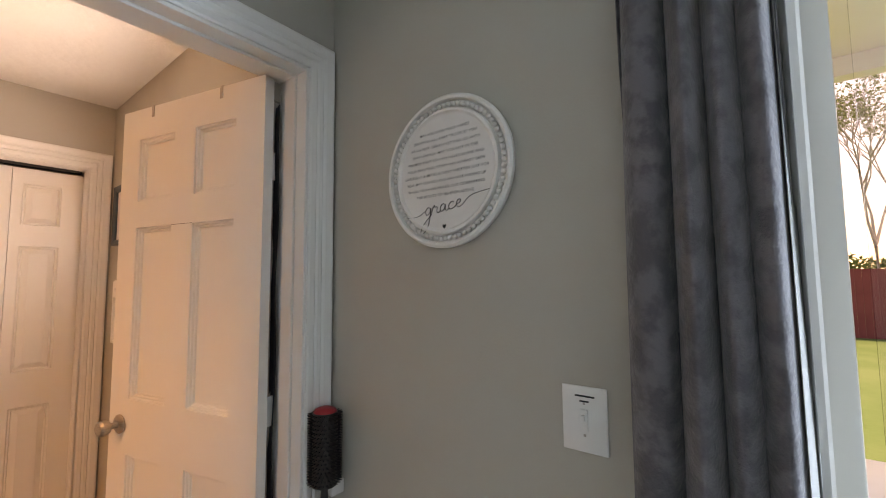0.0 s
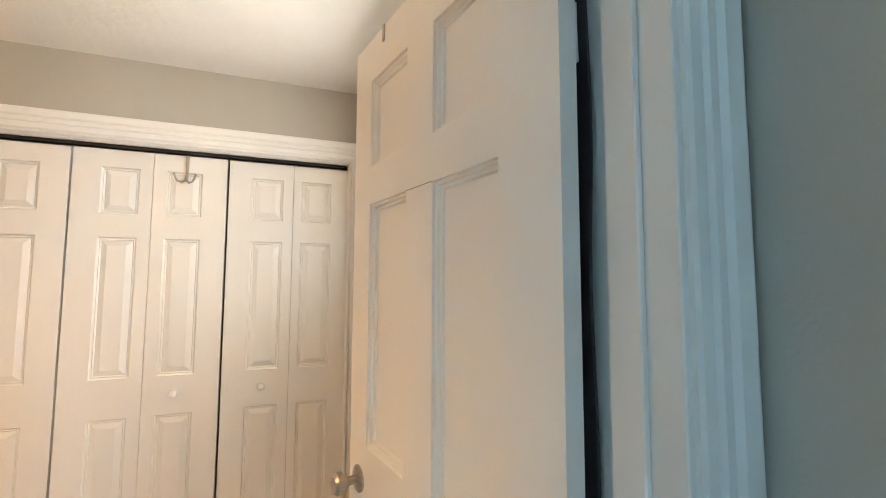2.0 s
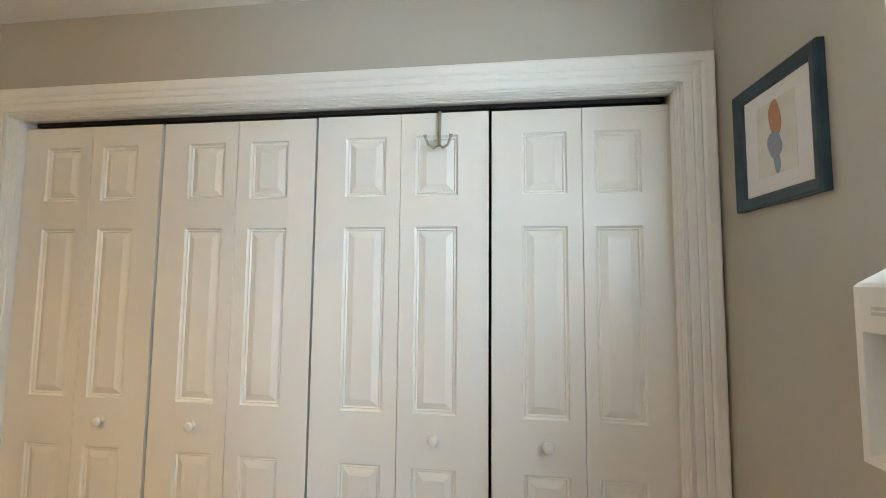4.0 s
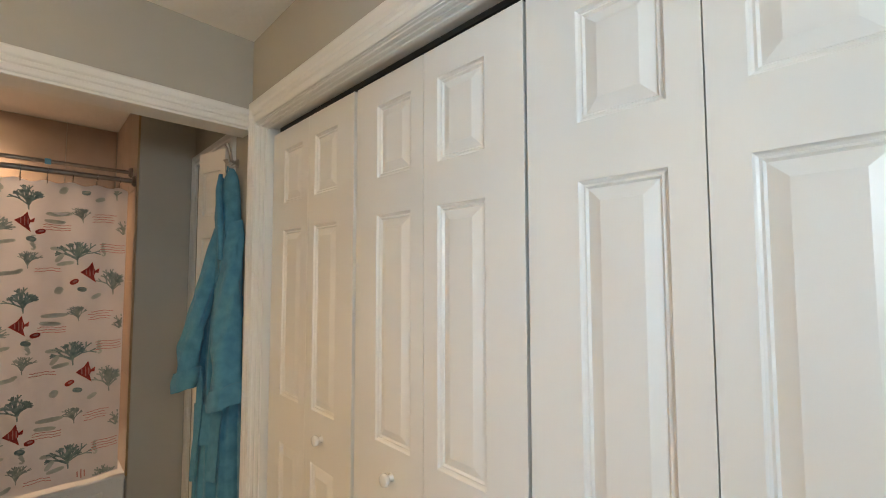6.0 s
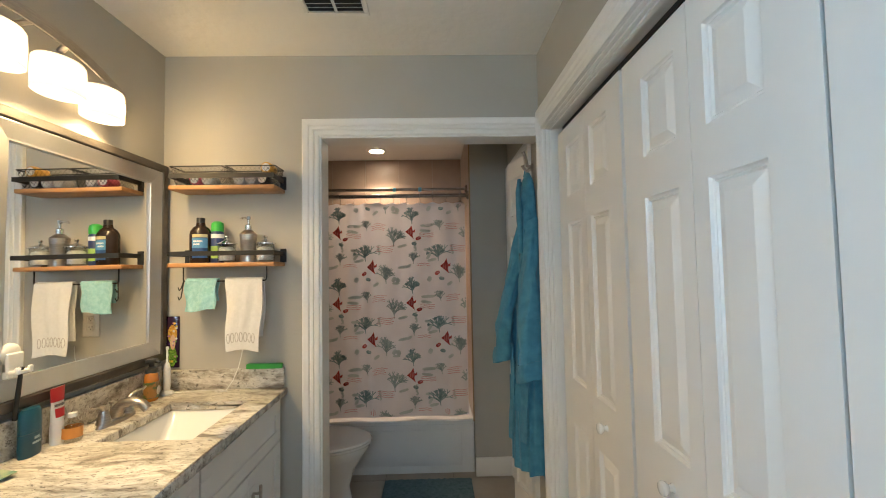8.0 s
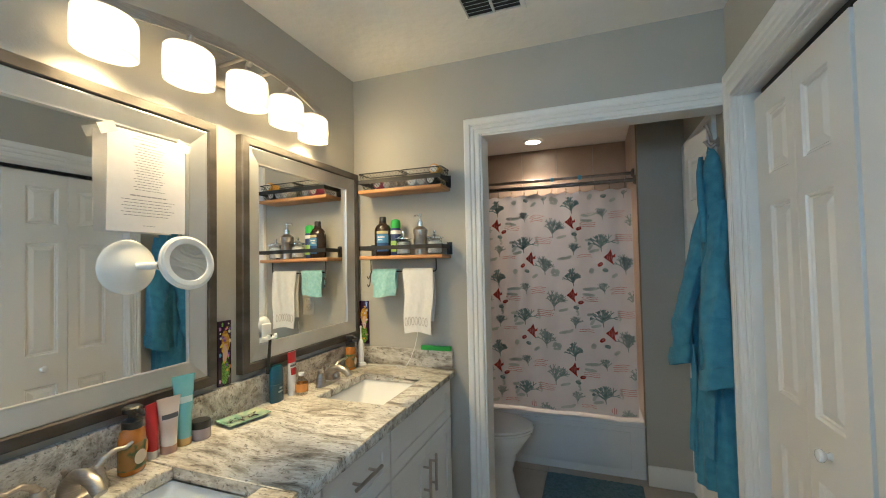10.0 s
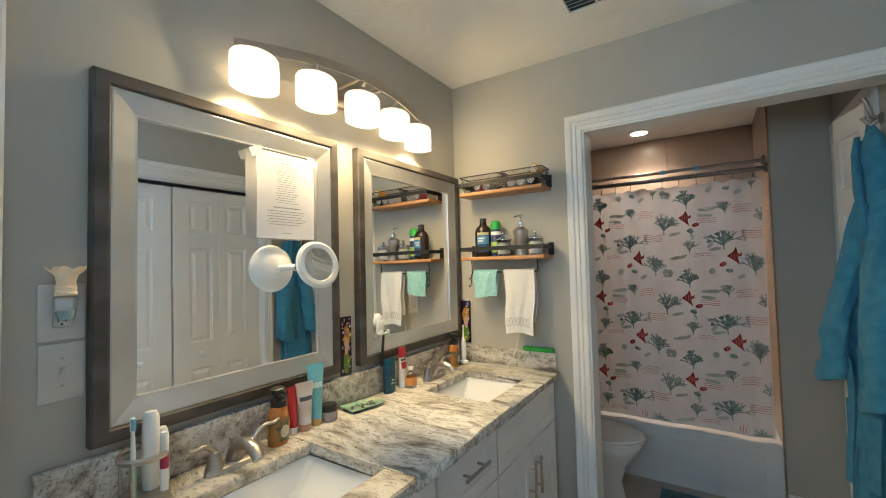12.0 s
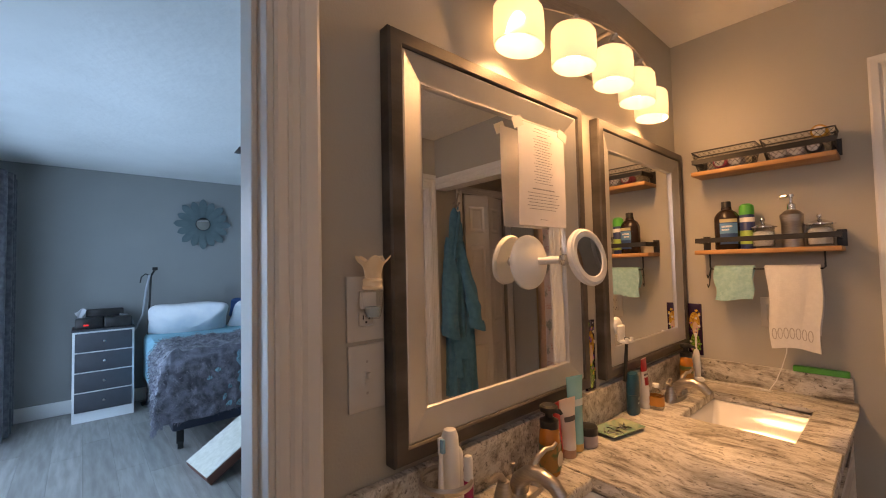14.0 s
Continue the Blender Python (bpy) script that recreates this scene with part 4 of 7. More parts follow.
bb = bottle("brown_bottle", "dark brown peroxide bottle with blue label", "bottle", 0.070, 0.212, SZ, [(0, 0), (0.036, 0), (0.038, 0.004), (0.038, 0.128), (0.036, 0.140), (0.028, 0.156), (0.017, 0.166), (0.0155, 0.178), (0, 0.178)], BROWNPL,
            [("cap", [(0, 0.177), (0.0175, 0.177), (0.0175, 0.198), (0.016, 0.201), (0, 0.201)], BLACKPLASTIC, "black ribbed cap")], sy=1.18)
def wrap(a0, a1, z0, z1, lift=0.0006):
    """A patch laid round the bottle's front between two angles."""
    def f(u, v):
        g = radians(a0 + (a1 - a0) * u)
        return Vector(((0.038 + lift) * math.cos(g), (0.038 + lift) * 1.18 * math.sin(g), z0 + (z1 - z0) * v))
    return f
part("paper_label", sheet(bmesh.new(), 14, 1, wrap(-22, 62, 0.022, 0.112)), BLUELAB, bb, "blue label", local=True)
part("label_band", sheet(bmesh.new(), 14, 1, wrap(-22, 62, 0.112, 0.126)), plain("yellow_band", (0.55, 0.48, 0.24)), bb, "yellow and white label band", local=True)
part("label_panel", sheet(bmesh.new(), 14, 1, wrap(-22, 62, 0.066, 0.108, 0.0009)), plain("light_blue_label", (0.10, 0.28, 0.52), 0.5), bb, "lighter blue panel", local=True)
part("label_print", text_bars(bmesh.new(), wrap(-16, 56, 0.070, 0.104, 0.0013), [(0.05, 0.70, 0.62, 0.22), (0.05, 0.50, 0.24, 0.20)], 6), WHITEPLASTIC, bb, "white lettering bars", local=True, smooth=False)
bottle("spray_can", "blue aerosol can with green cap", "spray can", 0.055, 0.278, SZ, [(0, 0), (0.026, 0), (0.0265, 0.003), (0.0265, 0.135), (0.022, 0.142), (0, 0.142)], DARKBLUE,
       [("cap", [(0.0262, 0.140), (0.0262, 0.165), (0.024, 0.178), (0.014, 0.186), (0, 0.187)], GREENPL, "bright green cap"), ("paper_label", [(0.0268, 0.02), (0.0268, 0.075)], LIMELAB, "lime label"), ("paper_label", [(0.0268, 0.11), (0.0268, 0.128)], WHITEPLASTIC, "white band")])
for nm, x, y, r in (("cotton_swab_jar", 0.085, 0.335, 0.037), ("cotton_ball_jar", 0.075, 0.500, 0.038)):
    t = bottle(nm, "clear glass jar of cotton with silver lid", "jar", x, y, SZ, [(0, 0.003), (r - 0.003, 0.003), (r, 0.006), (r, 0.078), (r - 0.002, 0.080), (r - 0.003, 0.078), (r - 0.003, 0.008), (0, 0.007)], JARGLASS,
               [("lid", [(0, 0.080), (r + 0.007, 0.080), (r + 0.007, 0.084), (r * 0.7, 0.092), (r * 0.3, 0.098), (0.005, 0.101), (0.006, 0.106), (0.009, 0.112), (0.006, 0.118), (0, 0.119)], CHROME, "silver domed lid"),
                ("cotton", [(0, 0.008), (r - 0.0045, 0.009), (r - 0.0045, 0.060), (r * 0.6, 0.068), (0, 0.064)], COTTON, "white cotton")])
pump = bottle("soap_pump", "tall brushed steel lotion pump", "pump bottle", 0.070, 0.422, SZ, [(0, 0), (0.034, 0), (0.035, 0.004), (0.0325, 0.018), (0.033, 0.096), (0.0345, 0.098), (0.0345, 0.102), (0.037, 0.124), (0.024, 0.138), (0.015, 0.144), (0, 0.144)], NICKEL,
              [("collar", [(0.014, 0.14), (0.014, 0.165), (0.008, 0.168), (0.005, 0.17), (0.005, 0.19), (0.010, 0.192), (0.010, 0.204), (0, 0.206)], CHROME, "chrome pump head")])
bm = bmesh.new()
tube(bm, [(0.0, 0, 0.198), (-0.004, -0.03, 0.198), (-0.004, -0.036, 0.190)], [0.005, 0.004, 0.003], 8)
part("nozzle", bm, CHROME, pump, local=True)
# tins and tubes in the baskets
for i, (y, c) in enumerate(((0.205, (0.55, 0.08, 0.14)), (0.258, (0.62, 0.62, 0.64)), (0.396, (0.72, 0.72, 0.74)), (0.447, (0.72, 0.72, 0.74)), (0.498, (0.02, 0.02, 0.03)), (0.515, (0.62, 0.33, 0.04)))):
    t = thing("toiletry_roll", (0.075, y, 1.795), "small round toiletry container lying in the wire basket", "container", "toiletries in the baskets")
    b = bmesh.new()
    z0 = 0.0255 if i != 5 else 0.076
    lathe(b, [(0, -0.035), (0.022, -0.035), (0.0248, -0.031), (0.0248, 0.031), (0.022, 0.035), (0, 0.035)], m=Matrix.Translation((0, 0, z0)) @ Matrix.Rotation(radians(90), 4, "Y"), seg=20)
    part("body", b, plain("container_%d" % i, c), t, local=True)
    b = bmesh.new()
    lathe(b, [(0, 0.0352), (0.018, 0.0352), (0.018, 0.037), (0, 0.038)], m=Matrix.Translation((0, 0, z0)) @ Matrix.Rotation(radians(90), 4, "Y"), seg=16)
    part("cap", b, WHITEPLASTIC, t, local=True)


# ---- towels on the bar ----
def hung_towel(name, label, y0, y1, z_bar, drop_f, drop_b, mat, seed, flare=0.0):
    rnd = random.Random(seed)
    ph = [rnd.uniform(0, 6) for _ in range(4)]
    t = thing(name, (0.09, (y0 + y1) / 2, z_bar), label, "towel", "hanging towels")
    total = drop_f + drop_b
    def f(u, v):
        s = v * total - drop_b
        y = y0 + (y1 - y0) * u
        d = abs(s)
        wob = 0.004 * math.sin(7 * u + ph[0] + 3 * v) * min(1, d / 0.06) + 0.0012 * math.sin(19 * u + ph[1] + 8 * v) * min(1, d / 0.05)
        y += (u - 0.5) * flare * d + 0.004 * math.sin(14 * v + ph[2])
        if s < -0.012:
            return Vector((0.080 + wob * 0.6, y, z_bar + 0.002 - (d - 0.012)))
        if s > 0.012:
            return Vector((0.101 + wob + 0.01 * min(1, d / 0.2), y, z_bar + 0.002 - (d - 0.012) + 0.006 * math.sin(5 * u + ph[3]) * (d / drop_f)))
        g = math.pi * (s + 0.012) / 0.024
        return Vector((0.0905 - 0.0105 * math.cos(g), y, z_bar + 0.002 + 0.008 * math.sin(g)))
    part("cloth", sheet(bmesh.new(), 26, 60, f, 0.004), mat, t)
    return t, f


hung_towel("wash_cloth", "aqua ribbed wash cloth hung over the black towel bar", 0.165, 0.300, 1.374, 0.140, 0.10, AQUATOWEL, 3, -0.06)
wt, wf = hung_towel("hand_towel", "white hand towel with a cut-work border over the bar", 0.340, 0.502, 1.374, 0.315, 0.26, WHITETOWEL, 5, -0.07)
bm = bmesh.new()
for k in range(7):
    u0 = 0.10 + 0.12 * k
    ring = [wf(min(0.98, u0 + 0.045 * math.cos(g)), 0.905 + 0.035 * math.sin(g)) + Vector((0.004, 0, 0)) for g in [2 * math.pi * j / 14 for j in range(14)]]
    tube(bm, ring, 0.0017, 5, True)
part("cutwork_border", bm, plain("grey_thread", (0.52, 0.49, 0.46), 0.9), wt, "open-work embroidered border")
gb = thing("green_box", (0.011, 0.475, CT + 0.088), "flat bright green plastic case on the splash", "case")
part("case", boxed(0.003, 0.030, 0.395, 0.553, CT + 0.0885, CT + 0.111, 0.004), GREENPL, gb)

# ---- things on the counter ----
TEALPL = plain("dark_teal_plastic", (0.008, 0.072, 0.125), 0.3)
REDPL = plain("red_plastic", (0.44, 0.018, 0.026), 0.35)
AQUAPL = material("aqua_gel", (0.26, 0.56, 0.60), 0.22, (0.16, 0.45, 0.50), 9.0)
TANPL = plain("tan_lotion", (0.50, 0.30, 0.21), 0.35)
CLEARPL = thin_glass("clear_plastic", (0.90, 0.88, 0.84))
GOLD = plain("gold_cap", (0.60, 0.42, 0.17), 0.3, metal=0.6)
Z = CT + 0.0006


def soap(x, y):
    t = bottle("hand_soap", "amber foaming hand soap with black pump", "soap bottle", x, y, Z, [(0, 0), (0.034, 0), (0.037, 0.004), (0.037, 0.080), (0.033, 0.105), (0.022, 0.116), (0, 0.116)], AMBER,
               [("paper_label", [(0.0374, 0.012), (0.0374, 0.078)], material("fruit_label", (0.30, 0.15, 0.035), 0.4, (0.07, 0.11, 0.03), 34.0, mix=(0.46, 0.54)), "printed fruit label"),
                ("collar", [(0.024, 0.112), (0.024, 0.130), (0.016, 0.134), (0.010, 0.138), (0.010, 0.150), (0.022, 0.152), (0.023, 0.164), (0.018, 0.168), (0, 0.168)], BLACKPLASTIC, "black pump head")], sy=0.72, rz=20)
    b = bmesh.new()
    tube(b, [(0, 0, 0.158), (0.012, 0.03, 0.158), (0.013, 0.036, 0.152)], [0.007, 0.006, 0.004], 10)
    part("nozzle", b, BLACKPLASTIC, t, local=True)
    for ang, zz, rr in ((80, 0.040, 0.018), (125, 0.055, 0.016)):
        b = bmesh.new()
        g = radians(ang)
        lathe(b, [(rr, 0), (rr, 0.0006), (0, 0.0008)], m=aimed((0.0374 * math.cos(g), 0.0272 * math.sin(g), zz), (math.cos(g) * 0.72, math.sin(g), 0)), seg=18)
        part("label_picture", b, plain("pale_fruit", (0.70, 0.62, 0.50)) if ang == 80 else plain("orange_fruit", (0.70, 0.36, 0.07)), t, "pale round fruit picture", local=True)


soap(1.206, 0.082)
soap(0.150, 0.060)


def squeeze_tube(name, label, x, y, h, w, mat, cap, lean=0.0, rz=0.0, band=None):
    """A tube standing on its cap: round below, flattened to a crimp at the top."""
    t = thing(name, (x, y, Z), label, "tube", rz=rz)
    def f(u, v):
        g = 2 * math.pi * u
        k = v ** 1.3
        rx, ry = w * (0.74 + 0.46 * k), w * 0.72 * (1 - k) + 0.0018
        return Vector((rx * math.cos(g) + lean * v, ry * math.sin(g), 0.022 + (h - 0.022) * v))
    part("tube", sheet(bmesh.new(), 28, 14, f, 0.0008), mat, t, local=True)
    b = bmesh.new()
    lathe(b, [(0, 0), (w * 0.76, 0), (w * 0.78, 0.003), (w * 0.78, 0.023), (0, 0.024)], (0, 0, 0), 24, 1.0, 0.92)
    part("cap", b, cap, t, local=True)
    if band:
        def fb(u, v):
            p = f(0.10 + 0.30 * u, 0.56 + 0.10 * v)
            return p + Vector((0, 0.0012, 0))
        part("printed_band", sheet(bmesh.new(), 10, 4, fb), band, t, "printed band", local=True)
    return t


squeeze_tube("red_tube", "red face wash tube standing on its cap", 1.140, 0.060, 0.150, 0.020, REDPL, WHITEPLASTIC, rz=12)
squeeze_tube("lotion_tube", "white and tan lotion tube standing on its cap", 1.098, 0.068, 0.155, 0.027, material("white_to_tan", (0.74, 0.71, 0.68), 0.35, (0.46, 0.27, 0.18), 3.2, 1.0, mix=(0.44, 0.56), stretch=(0.2, 0.2, 2.0)), TANPL, rz=-10, band=INK)
squeeze_tube("gel_tube", "tall aqua gel tube with gold cap", 1.048, 0.062, 0.205, 0.027, AQUAPL, GOLD, rz=-14, band=plain("pale_print", (0.62, 0.74, 0.74)))
bottle("cream_jar", "small cream jar with black lid", "jar", 0.998, 0.070, Z, [(0, 0), (0.026, 0), (0.028, 0.003), (0.028, 0.034), (0, 0.034)], plain("mauve_glass", (0.42, 0.36, 0.38), 0.2),
       [("lid", [(0.0285, 0.033), (0.0285, 0.052), (0.026, 0.055), (0, 0.056)], BLACKPLASTIC, "black lid")])
tray = thing("trinket_tray", (0.845, 0.085, Z), "small green ceramic tray of hair pins and jewellery", "tray", rz=-12)
def fv(u, v):
    x, y = (u - 0.5) * 0.15, (v - 0.5) * 0.085
    e = max(abs(u - 0.5), abs(v - 0.5)) * 2
    return Vector((x, y, 0.0035 + 0.010 * max(0, e - 0.72) / 0.28))
part("dish", sheet(bmesh.new(), 16, 12, fv, 0.003), material("sage_ceramic", (0.46, 0.50, 0.34), 0.25, (0.20, 0.36, 0.28), 22.0), tray, local=True)
rnd = random.Random(8)
for k in range(16):
    b = bmesh.new()
    a = rnd.uniform(0, 3.14)
    cx, cy = rnd.uniform(-0.045, 0.045), rnd.uniform(-0.022, 0.022)
    L = rnd.uniform(0.010, 0.024)
    tube(b, [(cx - L * math.cos(a), cy - L * math.sin(a), 0.0065), (cx, cy, 0.010), (cx + L * math.cos(a), cy + L * math.sin(a), 0.0065)], rnd.uniform(0.0012, 0.0024), 5)
    part("trinket", b, CHROME if k % 3 else BLACKPLASTIC, tray, local=True)
b = bmesh.new()
dv = thing("deodorant", (0.655, 0.052, Z), "dark teal deodorant stick", "deodorant", rz=8)
lathe(b, [(0, 0), (0.033, 0), (0.035, 0.004), (0.036, 0.068), (0, 0.068)], (0, 0, 0), 28, 1.0, 0.55)
part("body", b, TEALPL, dv, local=True)
b = bmesh.new()
lathe(b, [(0.0355, 0.069), (0.036, 0.096), (0.034, 0.126), (0.027, 0.137), (0, 0.139)], (0, 0, 0), 28, 1.0, 0.55)
part("cap", b, TEALPL, dv, "rounded teal cap", local=True)
def flab(u, v):
    g = radians(60 + 60 * u)
    return Vector((0.0366 * math.cos(g), 0.0366 * 0.55 * math.sin(g) + 0.0004, 0.034 + 0.026 * v))
part("mark", text_bars(bmesh.new(), flab, [(0.1, 0.9, 0.1, 0.25), (0.25, 0.75, 0.6, 0.3)], 2), plain("pale_blue_print", (0.45, 0.62, 0.68)), dv, "pale printed lettering bars", local=True)
bottle("mouthwash_bottle", "small clear bottle with orange label beside the toothpaste", "bottle", 0.556, 0.090, Z, [(0, 0), (0.024, 0), (0.026, 0.004), (0.026, 0.052), (0.012, 0.066), (0.011, 0.078), (0, 0.078)], CLEARPL,
       [("paper_label", [(0.0265, 0.014), (0.0265, 0.046)], plain("orange_label", (0.66, 0.28, 0.06)), "orange label"), ("cap", [(0.012, 0.076), (0.012, 0.088), (0, 0.09)], WHITEPLASTIC, "white cap")])
tp = squeeze_tube("toothpaste", "white toothpaste tube with red end leaning on the splash", 0.575, 0.058, 0.175, 0.023, plain("white_tube", (0.80, 0.78, 0.77), 0.3), WHITEPLASTIC, rz=6)
def tube_skin(u0, u1, v0, v1):
    """A printed patch following the toothpaste tube."""
    def f(u, v):
        g, v = 2 * math.pi * (u0 + (u1 - u0) * u), v0 + (v1 - v0) * v
        k = v ** 1.3
        return Vector(((0.023 * (0.74 + 0.46 * k) + 0.0012) * math.cos(g), (0.0166 * (1 - k) + 0.0032) * math.sin(g), 0.022 + 0.153 * v + 0.0004))
    return f
part("red_end", sheet(bmesh.new(), 28, 3, tube_skin(0, 1, 0.72, 1.0)), REDPL, tp, "red crimped end", local=True)
part("printed_disc", sheet(bmesh.new(), 10, 4, tube_skin(0.10, 0.40, 0.40, 0.58)), REDPL, tp, "red printed patch", local=True)
part("printed_line", text_bars(bmesh.new(), tube_skin(0.10, 0.40, 0.60, 0.70), [(0.0, 1.0, 0.2, 0.5)], 5), INK, tp, "dark printed bars", local=True, smooth=False)
# toothbrush caddy
cad = thing("toothbrush_caddy", (1.562, 0.085, Z), "brushed steel toothbrush caddy with four slots", "toothbrush holder")
b = bmesh.new()
lathe(b, [(0, 0), (0.050, 0), (0.052, 0.004), (0.052, 0.018), (0.049, 0.022), (0, 0.022)], (1.562, 0.085, Z), 32)
part("base", b, NICKEL, cad)
b = bmesh.new()
lathe(b, [(0.050, 0.104), (0.053, 0.102), (0.054, 0.110), (0.050, 0.116), (0.047, 0.110), (0.050, 0.104)], (1.562, 0.085, Z), 32)
part("top_ring", b, NICKEL, cad, "steel top ring")
for k in range(4):
    g = radians(45 + 90 * k)
    b = bmesh.new()
    tube(b, [(1.562 + 0.048 * math.cos(g), 0.085 + 0.048 * math.sin(g), Z + 0.02), (1.562 + 0.050 * math.cos(g), 0.085 + 0.050 * math.sin(g), Z + 0.108)], 0.0045, 8)
    part("post", b, NICKEL, cad)
ZB = Z + 0.0225
tb = thing("toothbrush", (1.588, 0.100, ZB), "white and aqua toothbrush in the steel caddy", "toothbrush", "toothbrushes in the caddy")
b = bmesh.new()
tube(b, [(1.588, 0.100, ZB), (1.590, 0.102, ZB + 0.07)], [0.006, 0.0065], 10)
part("grip", b, plain("aqua_grip", (0.12, 0.48, 0.50)), tb, "aqua grip")
b = bmesh.new()
tube(b, [(1.590, 0.102, ZB + 0.07), (1.591, 0.104, ZB + 0.13), (1.592, 0.105, ZB + 0.16)], [0.006, 0.0045, 0.0035], 10)
part("handle", b, WHITEPLASTIC, tb)
b = boxed(1.588, 1.596, 0.1065, 0.1155, ZB + 0.154, ZB + 0.180, 0.002)
part("bristles", b, plain("blue_bristle", (0.25, 0.50, 0.66), 0.9), tb, "blue and white bristles")
b = boxed(1.587, 1.597, 0.1015, 0.1065, ZB + 0.150, ZB + 0.182, 0.002)
part("brush_head", b, WHITEPLASTIC, tb)
eb = thing("electric_toothbrush", (1.547, 0.082, ZB), "thick white electric toothbrush case in the steel caddy", "toothbrush", "toothbrushes in the caddy")
b = bmesh.new()
lathe(b, [(0, 0), (0.015, 0), (0.0175, 0.004), (0.0185, 0.10), (0.017, 0.165), (0.012, 0.178), (0, 0.182)], (1.547, 0.082, ZB), 22)
part("case", b, WHITEPLASTIC, eb)
pb = thing("slim_toothbrush", (1.533, 0.118, ZB), "slim magenta and white toothbrush in the caddy", "toothbrush", "toothbrushes in the caddy")
b = bmesh.new()
lathe(b, [(0, 0), (0.0085, 0), (0.009, 0.04), (0.009, 0.05), (0, 0.05)], (1.533, 0.118, ZB), 14)
part("lower_body", b, WHITEPLASTIC, pb)
b = bmesh.new()
lathe(b, [(0.0092, 0.05), (0.0095, 0.088), (0, 0.088)], (1.533, 0.118, ZB), 14)
part("grip", b, plain("magenta_grip", (0.40, 0.02, 0.10)), pb, "magenta grip")
b = bmesh.new()
lathe(b, [(0.0092, 0.088), (0.009, 0.128), (0.007, 0.133), (0, 0.134)], (1.533, 0.118, ZB), 14)
part("cap", b, WHITEPLASTIC, pb)
b = bmesh.new()
lathe(b, [(0, 0), (0.017, 0), (0.018, 0.03), (0.014, 0.12), (0.010, 0.13), (0, 0.13)], (1.520, 0.070, ZB), 18)
tagged(link_mesh("travel_tube", b, WHITEPLASTIC, True), "pale travel-size tube standing in the caddy", "tube")
# electric toothbrush by the corner, its charger and cord
et = thing("electric_toothbrush", (0.082, 0.080, Z), "white electric toothbrush on its charging stand", "toothbrush")
b = bmesh.new()
lathe(b, [(0, 0), (0.022, 0), (0.024, 0.006), (0.020, 0.016), (0.011, 0.02), (0, 0.022)], (0.082, 0.080, Z), 20, 1.0, 1.2)
part("charger", b, WHITEPLASTIC, et)
b = bmesh.new()
lathe(b, [(0.012, 0.02), (0.0145, 0.04), (0.0135, 0.11), (0.010, 0.13), (0.004, 0.14), (0.0035, 0.19), (0.006, 0.195), (0.006, 0.205), (0, 0.208)], (0.082, 0.080, Z), 18)
part("handle", b, WHITEPLASTIC, et)
cord = bmesh.new()
tube(cord, [(0.034, 0.385, 1.10), (0.036, 0.380, 1.045), (0.032, 0.365, 0.99), (0.045, 0.345, 0.93), (0.065, 0.325, 0.893), (0.075, 0.30, Z + 0.003), (0.060, 0.275, Z + 0.003), (0.045, 0.290, Z + 0.006), (0.050, 0.320, Z + 0.003), (0.070, 0.335, Z + 0.003), (0.062, 0.29, Z + 0.008), (0.046, 0.25, Z + 0.003), (0.052, 0.17, Z + 0.003), (0.076, 0.108, Z + 0.006)], 0.0018, 6)
solid("charging_cable", cord, WHITEPLASTIC, "thin white power cord coiled on the counter", "cord")


# narrow picture tiles beside the mirrors
def picture_tile(x0, x1, z0, z1):
    t = thing("picture_tile", ((x0 + x1) / 2, 0.022, z0), "narrow colourful glazed picture tile with a mermaid figure", "picture tile", "picture tiles")
    part("tile", boxed(x0, x1, 0.0015, 0.010, z0, z1, 0.002), plain("dark_glaze", (0.028, 0.012, 0.035), 0.15), t)
    w, h = x1 - x0, z1 - z0
    rnd = random.Random(int(x0 * 100))
    def blob(cu, cv, ru, rv, dy):
        b = bmesh.new()
        vs = [b.verts.new((x1 - (cu + ru * math.cos(g) * (0.85 + 0.15 * math.cos(3 * g))) * w, 0.0102 + dy, z0 + (cv + rv * math.sin(g)) * h)) for g in [2 * math.pi * k / 22 for k in range(22)]]
        b.faces.new(vs[::-1])
        return b
    part("tail_print", blob(0.50, 0.22, 0.36, 0.20, 0.0002), material("scale_green", (0.24, 0.40, 0.05), 0.2, (0.03, 0.10, 0.02), 260.0, mix=(0.45, 0.55)), t, "green scaled tail", smooth=False)
    part("hair_print", blob(0.52, 0.66, 0.38, 0.19, 0.0002), material("hair_gold", (0.60, 0.36, 0.06), 0.2, (0.30, 0.13, 0.02), 120.0), t, "golden hair", smooth=False)
    part("body_print", blob(0.48, 0.50, 0.22, 0.15, 0.0005), plain("peach_glaze", (0.62, 0.40, 0.27), 0.2), t, "peach figure", smooth=False)
    for k in range(5):
        part("shell_print", blob(0.12 + 0.76 * (k % 2), 0.08 + 0.2 * k, 0.10, 0.03, 0.0007), plain("shell_%d" % k, ((0.5, 0.25, 0.5), (0.6, 0.2, 0.05), (0.1, 0.3, 0.5), (0.7, 0.6, 0.4), (0.35, 0.15, 0.4))[k]), t, "small shell motif", smooth=False)


